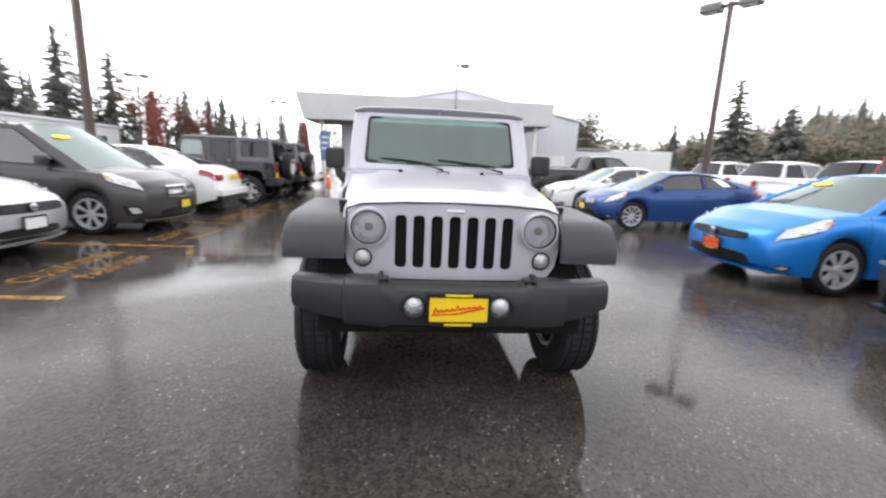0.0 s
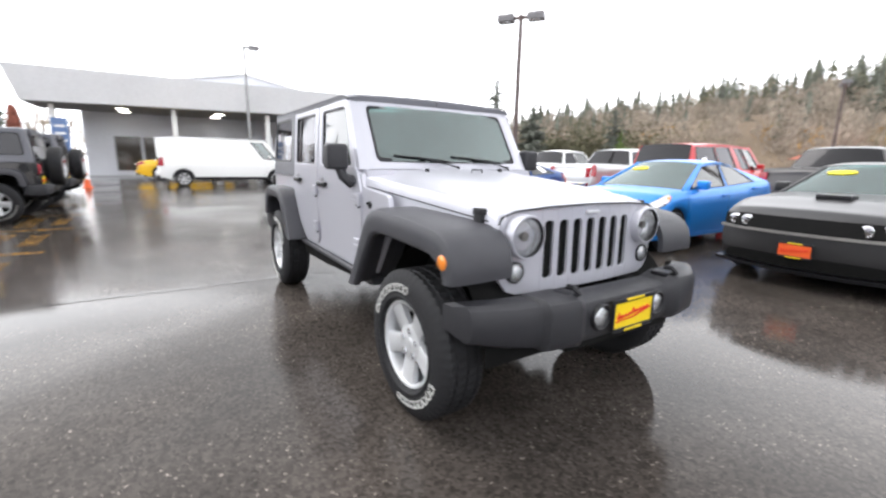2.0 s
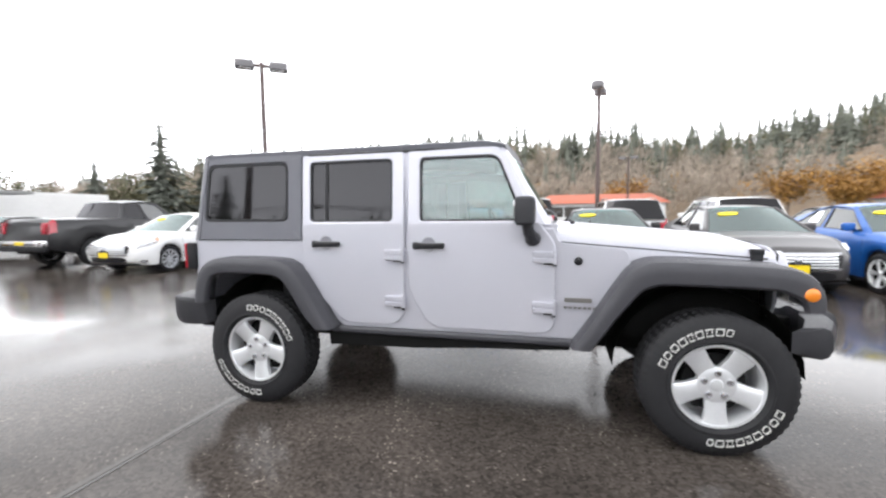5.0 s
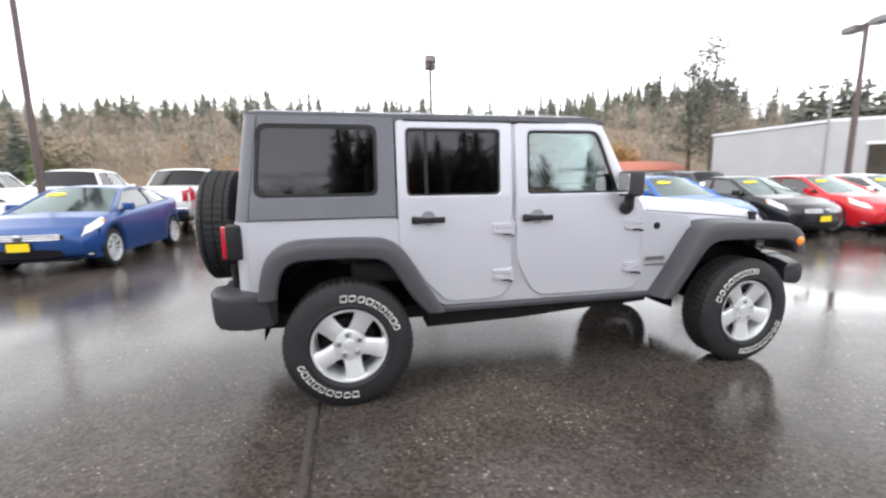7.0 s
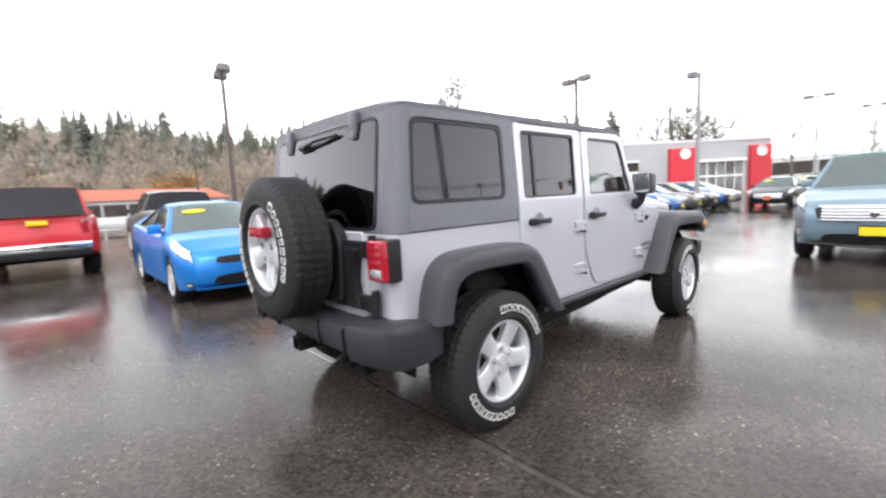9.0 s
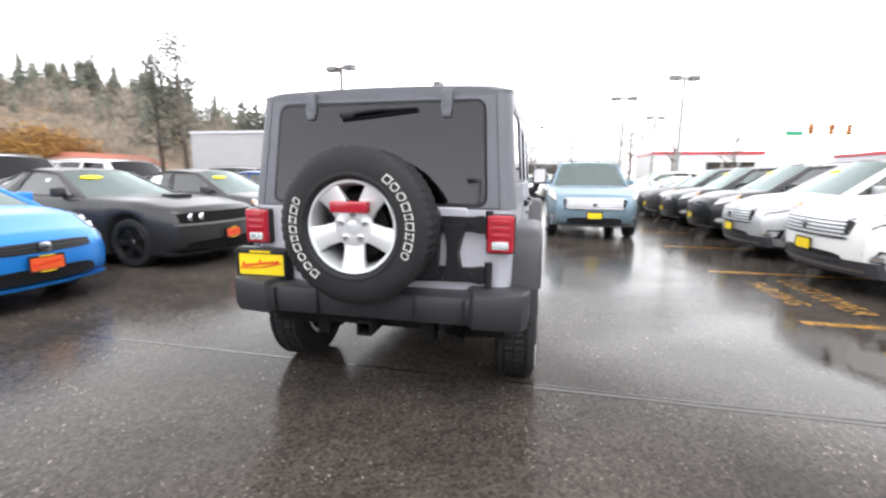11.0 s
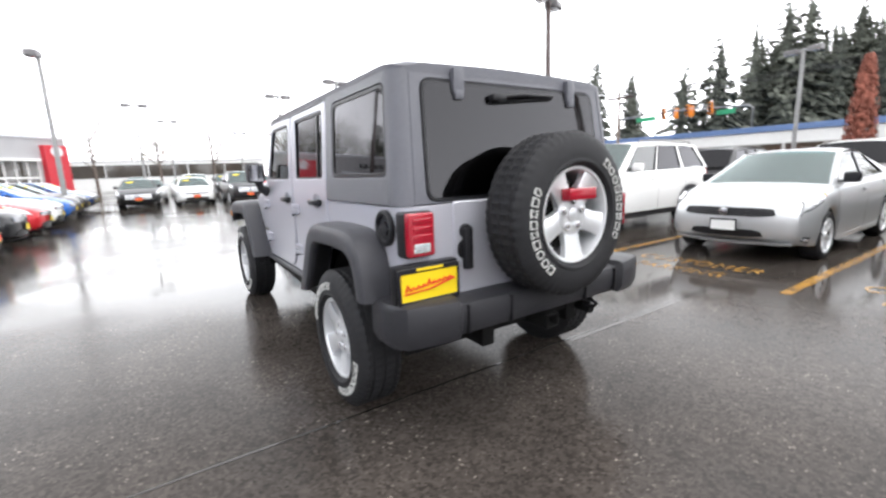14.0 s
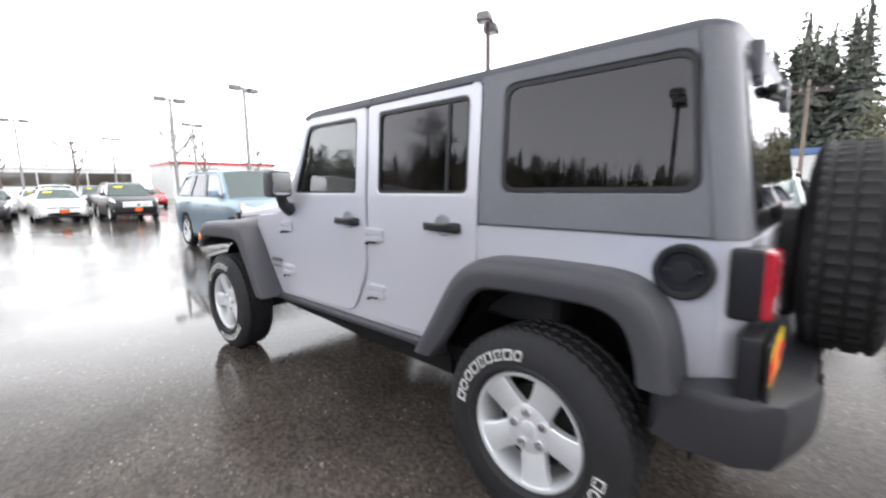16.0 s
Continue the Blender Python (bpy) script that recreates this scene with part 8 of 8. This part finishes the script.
column_tree(-25.5, -2.4, 5.6)
column_tree(-19.5, 31.0, 5.6)
column_tree(-10.5, 40.0, 4.6)
for x, y, h in ((-8.0, -34.0, 7.5), (-4.5, -52.0, 8.5), (6.5, -56.0, 9.0), (-16.0, -52.0, 9.5), (-24.0, -56.0, 9.0), (0.5, -60.0, 8.0)):
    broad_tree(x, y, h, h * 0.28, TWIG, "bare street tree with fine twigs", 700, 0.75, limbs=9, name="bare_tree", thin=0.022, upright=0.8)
for x, y, h in ((55, -34, 7.0), (59, -28, 6.4), (57, -40, 6.8), (64, -10, 6.0), (50, -29, 5.2)):
    broad_tree(x, y, h, h * 0.5, GOLD, "golden-leaved tree at the foot of the ridge", 1500, 0.5)


def ridge_height(x, y):
    """The wooded slope that closes the east, falling to the flat lot."""
    d = (x - 66) + 0.10 * abs(y)
    t = min(max(d / 60.0, 0.0), 1.0)
    h = 15.0 * t * t * (3 - 2 * t)
    k = min(max((-35 - y) / 55.0, 0.0), 1.0)
    return h * (0.74 + 0.12 * math.sin(y * 0.03 + 1.0) + 0.62 * k * k * (3 - 2 * k))


bm = B()
rows = []
for i in range(31):
    x = 66 + i * 5.0
    rows.append([bm.verts.new((x + 12 * math.sin(k * 0.5), -130 + k * 8.0, ridge_height(x, -130 + k * 8.0) + 0.02 * i + 0.3 * noise.noise((x * 0.1, k * 0.8, 0)) - (0.15 if i == 0 else 0))) for k in range(34)])
for a, b in zip(rows, rows[1:]):
    for k in range(33):
        bm.faces.new([a[k], a[k + 1], b[k + 1], b[k]])
tagged(part("hill", bm, SLOPE), "brown leaf-littered wooded slope", "hillside", kind="structure")

def brush(vs, fs, rng, x, y, z, h, r, n, size):
    """A bare tree seen from afar: upright fans of twigs from low down to the top."""
    for _ in range(n):
        t = rng.random()
        a = rng.random() * 6.283
        rr = r * (0.25 + 0.75 * math.sin(min(1.0, t * 1.15) * 2.6)) * rng.random() ** 0.5
        spray(vs, fs, (x + rr * math.cos(a), y + rr * math.sin(a), z + h * (0.08 + 0.88 * t)), (0.5 * math.cos(a) * rng.random(), 0.5 * math.sin(a) * rng.random(), 0.9), (math.cos(a), math.sin(a), 0.1), size * rng.uniform(0.6, 1.5), size * 0.085)


rng = random.Random(5)
fv, ff, tv, tf, gv_, gf_, ov_, of_ = [], [], [], [], [], [], [], []
for _ in range(1150):
    y = rng.uniform(-125, 128)
    x = 67 + 75 * rng.random() ** 0.9
    z = ridge_height(x, y)
    u = rng.random()
    clump = noise.noise((x * 0.035, y * 0.035, 3.1))
    if x > 80 and u < 0.30 + 0.5 * clump:
        h = rng.uniform(8, 15.0) if x > 100 else rng.uniform(7, 11)
        conifer(fv, ff, rng, x, y, z - 0.3, h, h * rng.uniform(0.17, 0.27), 0.6, 0.04, 0.5, 9, rng.uniform(0.62, 0.95))
    elif u < 0.80:
        h = rng.uniform(6, 10.5)
        brush(tv, tf, rng, x, y, z - 0.2, h * 0.85, h * 0.32, 150, 1.0)
    elif u < 0.93:
        h = rng.uniform(4, 8)
        brush(ov_, of_, rng, x, y, z - 0.2, h, h * 0.35, 110, 0.8)
    elif x < 95:
        h = rng.uniform(3, 6)
        brush(gv_, gf_, rng, x, y, z - 0.2, h, h * 0.45, 80, 0.9)
for _ in range(230):
    y = rng.uniform(-120, 125)
    x = rng.uniform(104, 136)
    h = rng.uniform(7, 10) + 4 * rng.random() ** 2 + 2.5 * min(1, max(0, (-30 - y) / 30))
    conifer(fv, ff, rng, x, y, ridge_height(x, y) - 0.3, h, h * rng.uniform(0.2, 0.32), 0.7, 0.05, 0.5, 9, rng.uniform(0.6, 0.9))
for _ in range(260):
    y = rng.uniform(-120, 125)
    x = rng.uniform(108, 134)
    h = rng.uniform(6, 11)
    brush(ov_, of_, rng, x, y, ridge_height(x, y) - 0.2, h, h * 0.42, 170, 0.9)
for _ in range(620):
    y = rng.uniform(-125, 128)
    x = rng.uniform(67, 128)
    h = rng.uniform(3.5, 8)
    brush(tv, tf, rng, x, y, ridge_height(x, y) - 0.2, h, h * 0.5, 80, 0.9)
tagged(mesh_part("far_firs", fv, ff, FIR_HAZED), "firs on the far wooded ridge, haze put into their colour", "woods", kind="stuff")
tagged(mesh_part("far_bare_trees", tv, tf, TWIG), "grey-brown bare trees covering the far slope, paled for haze", "woods", kind="stuff")
tagged(mesh_part("far_olive_trees", ov_, of_, OLIVE), "olive undergrowth on the far slope", "woods", kind="stuff")
tagged(mesh_part("far_golden_bushes", gv_, gf_, GOLD), "golden bushes at the foot of the slope", "woods", kind="stuff")
# taller dark wood to the west, behind the blue-edged building
wv, wf_ = [], []
for _ in range(300):
    y = rng.uniform(-34, 60)
    x = -62 - 26 * rng.random()
    if y > 8 and noise.noise((x * 0.06, y * 0.06, 1.7)) < 0.05:
        continue
    h = rng.uniform(11.5, 17.5) * (0.72 + 0.28 * min(1, (y + 40) / 30)) * (1.22 if -24 < y < 3 else 0.66)
    conifer(wv, wf_, rng, x, y, 0, h, h * rng.uniform(0.18, 0.27), 1.25, 0.03, 0.5, 18, rng.uniform(0.6, 0.9))
for _ in range(60):
    x = rng.uniform(-75, -12)
    y = rng.uniform(62, 82)
    if noise.noise((x * 0.07, y * 0.07, 5.3)) < -0.05:
        continue
    h = rng.uniform(8, 16) * (0.45 + 0.55 * min(1, (-x - 5) / 45))
    conifer(wv, wf_, rng, x, y, 0, h, h * rng.uniform(0.18, 0.28), 0.8, 0.03, 0.5, 14, rng.uniform(0.6, 0.9))
tagged(mesh_part("west_wood", wv, wf_, FIR), "tall dark fir wood behind the low buildings", "woods", kind="stuff")
sv, sf = [], []
for _ in range(75):
    u = rng.random()
    x, y = 20 + 42 * u + rng.uniform(-3, 3), 64 - 26 * u + rng.uniform(-5, 9)
    h = 4.0 + 5.5 * rng.random() * (0.75 + 0.5 * noise.noise((x * 0.12, y * 0.12, 0.4)))
    leafy(sv, sf, rng, x, y, -0.25 * h, h * 1.25, h * 0.42, 330, 0.55)
tagged(mesh_part("thicket", sv, sf, OLIVE), "dense dark evergreen thicket beyond the pickup row", "woods", kind="stuff")
hv, hf = [], []
for _ in range(120):
    a = rng.uniform(0.0, 2.0)
    y = -110 - 30 * rng.random()
    x = rng.uniform(-120, 70)
    brush(hv, hf, rng, x, y, 0, rng.uniform(5, 8), 3.0, 70, 1.3)
for _ in range(60):
    x = rng.uniform(-70, 60)
    brush(hv, hf, rng, x, 75 + 20 * rng.random(), 0, rng.uniform(5, 8), 2.6, 80, 1.2)
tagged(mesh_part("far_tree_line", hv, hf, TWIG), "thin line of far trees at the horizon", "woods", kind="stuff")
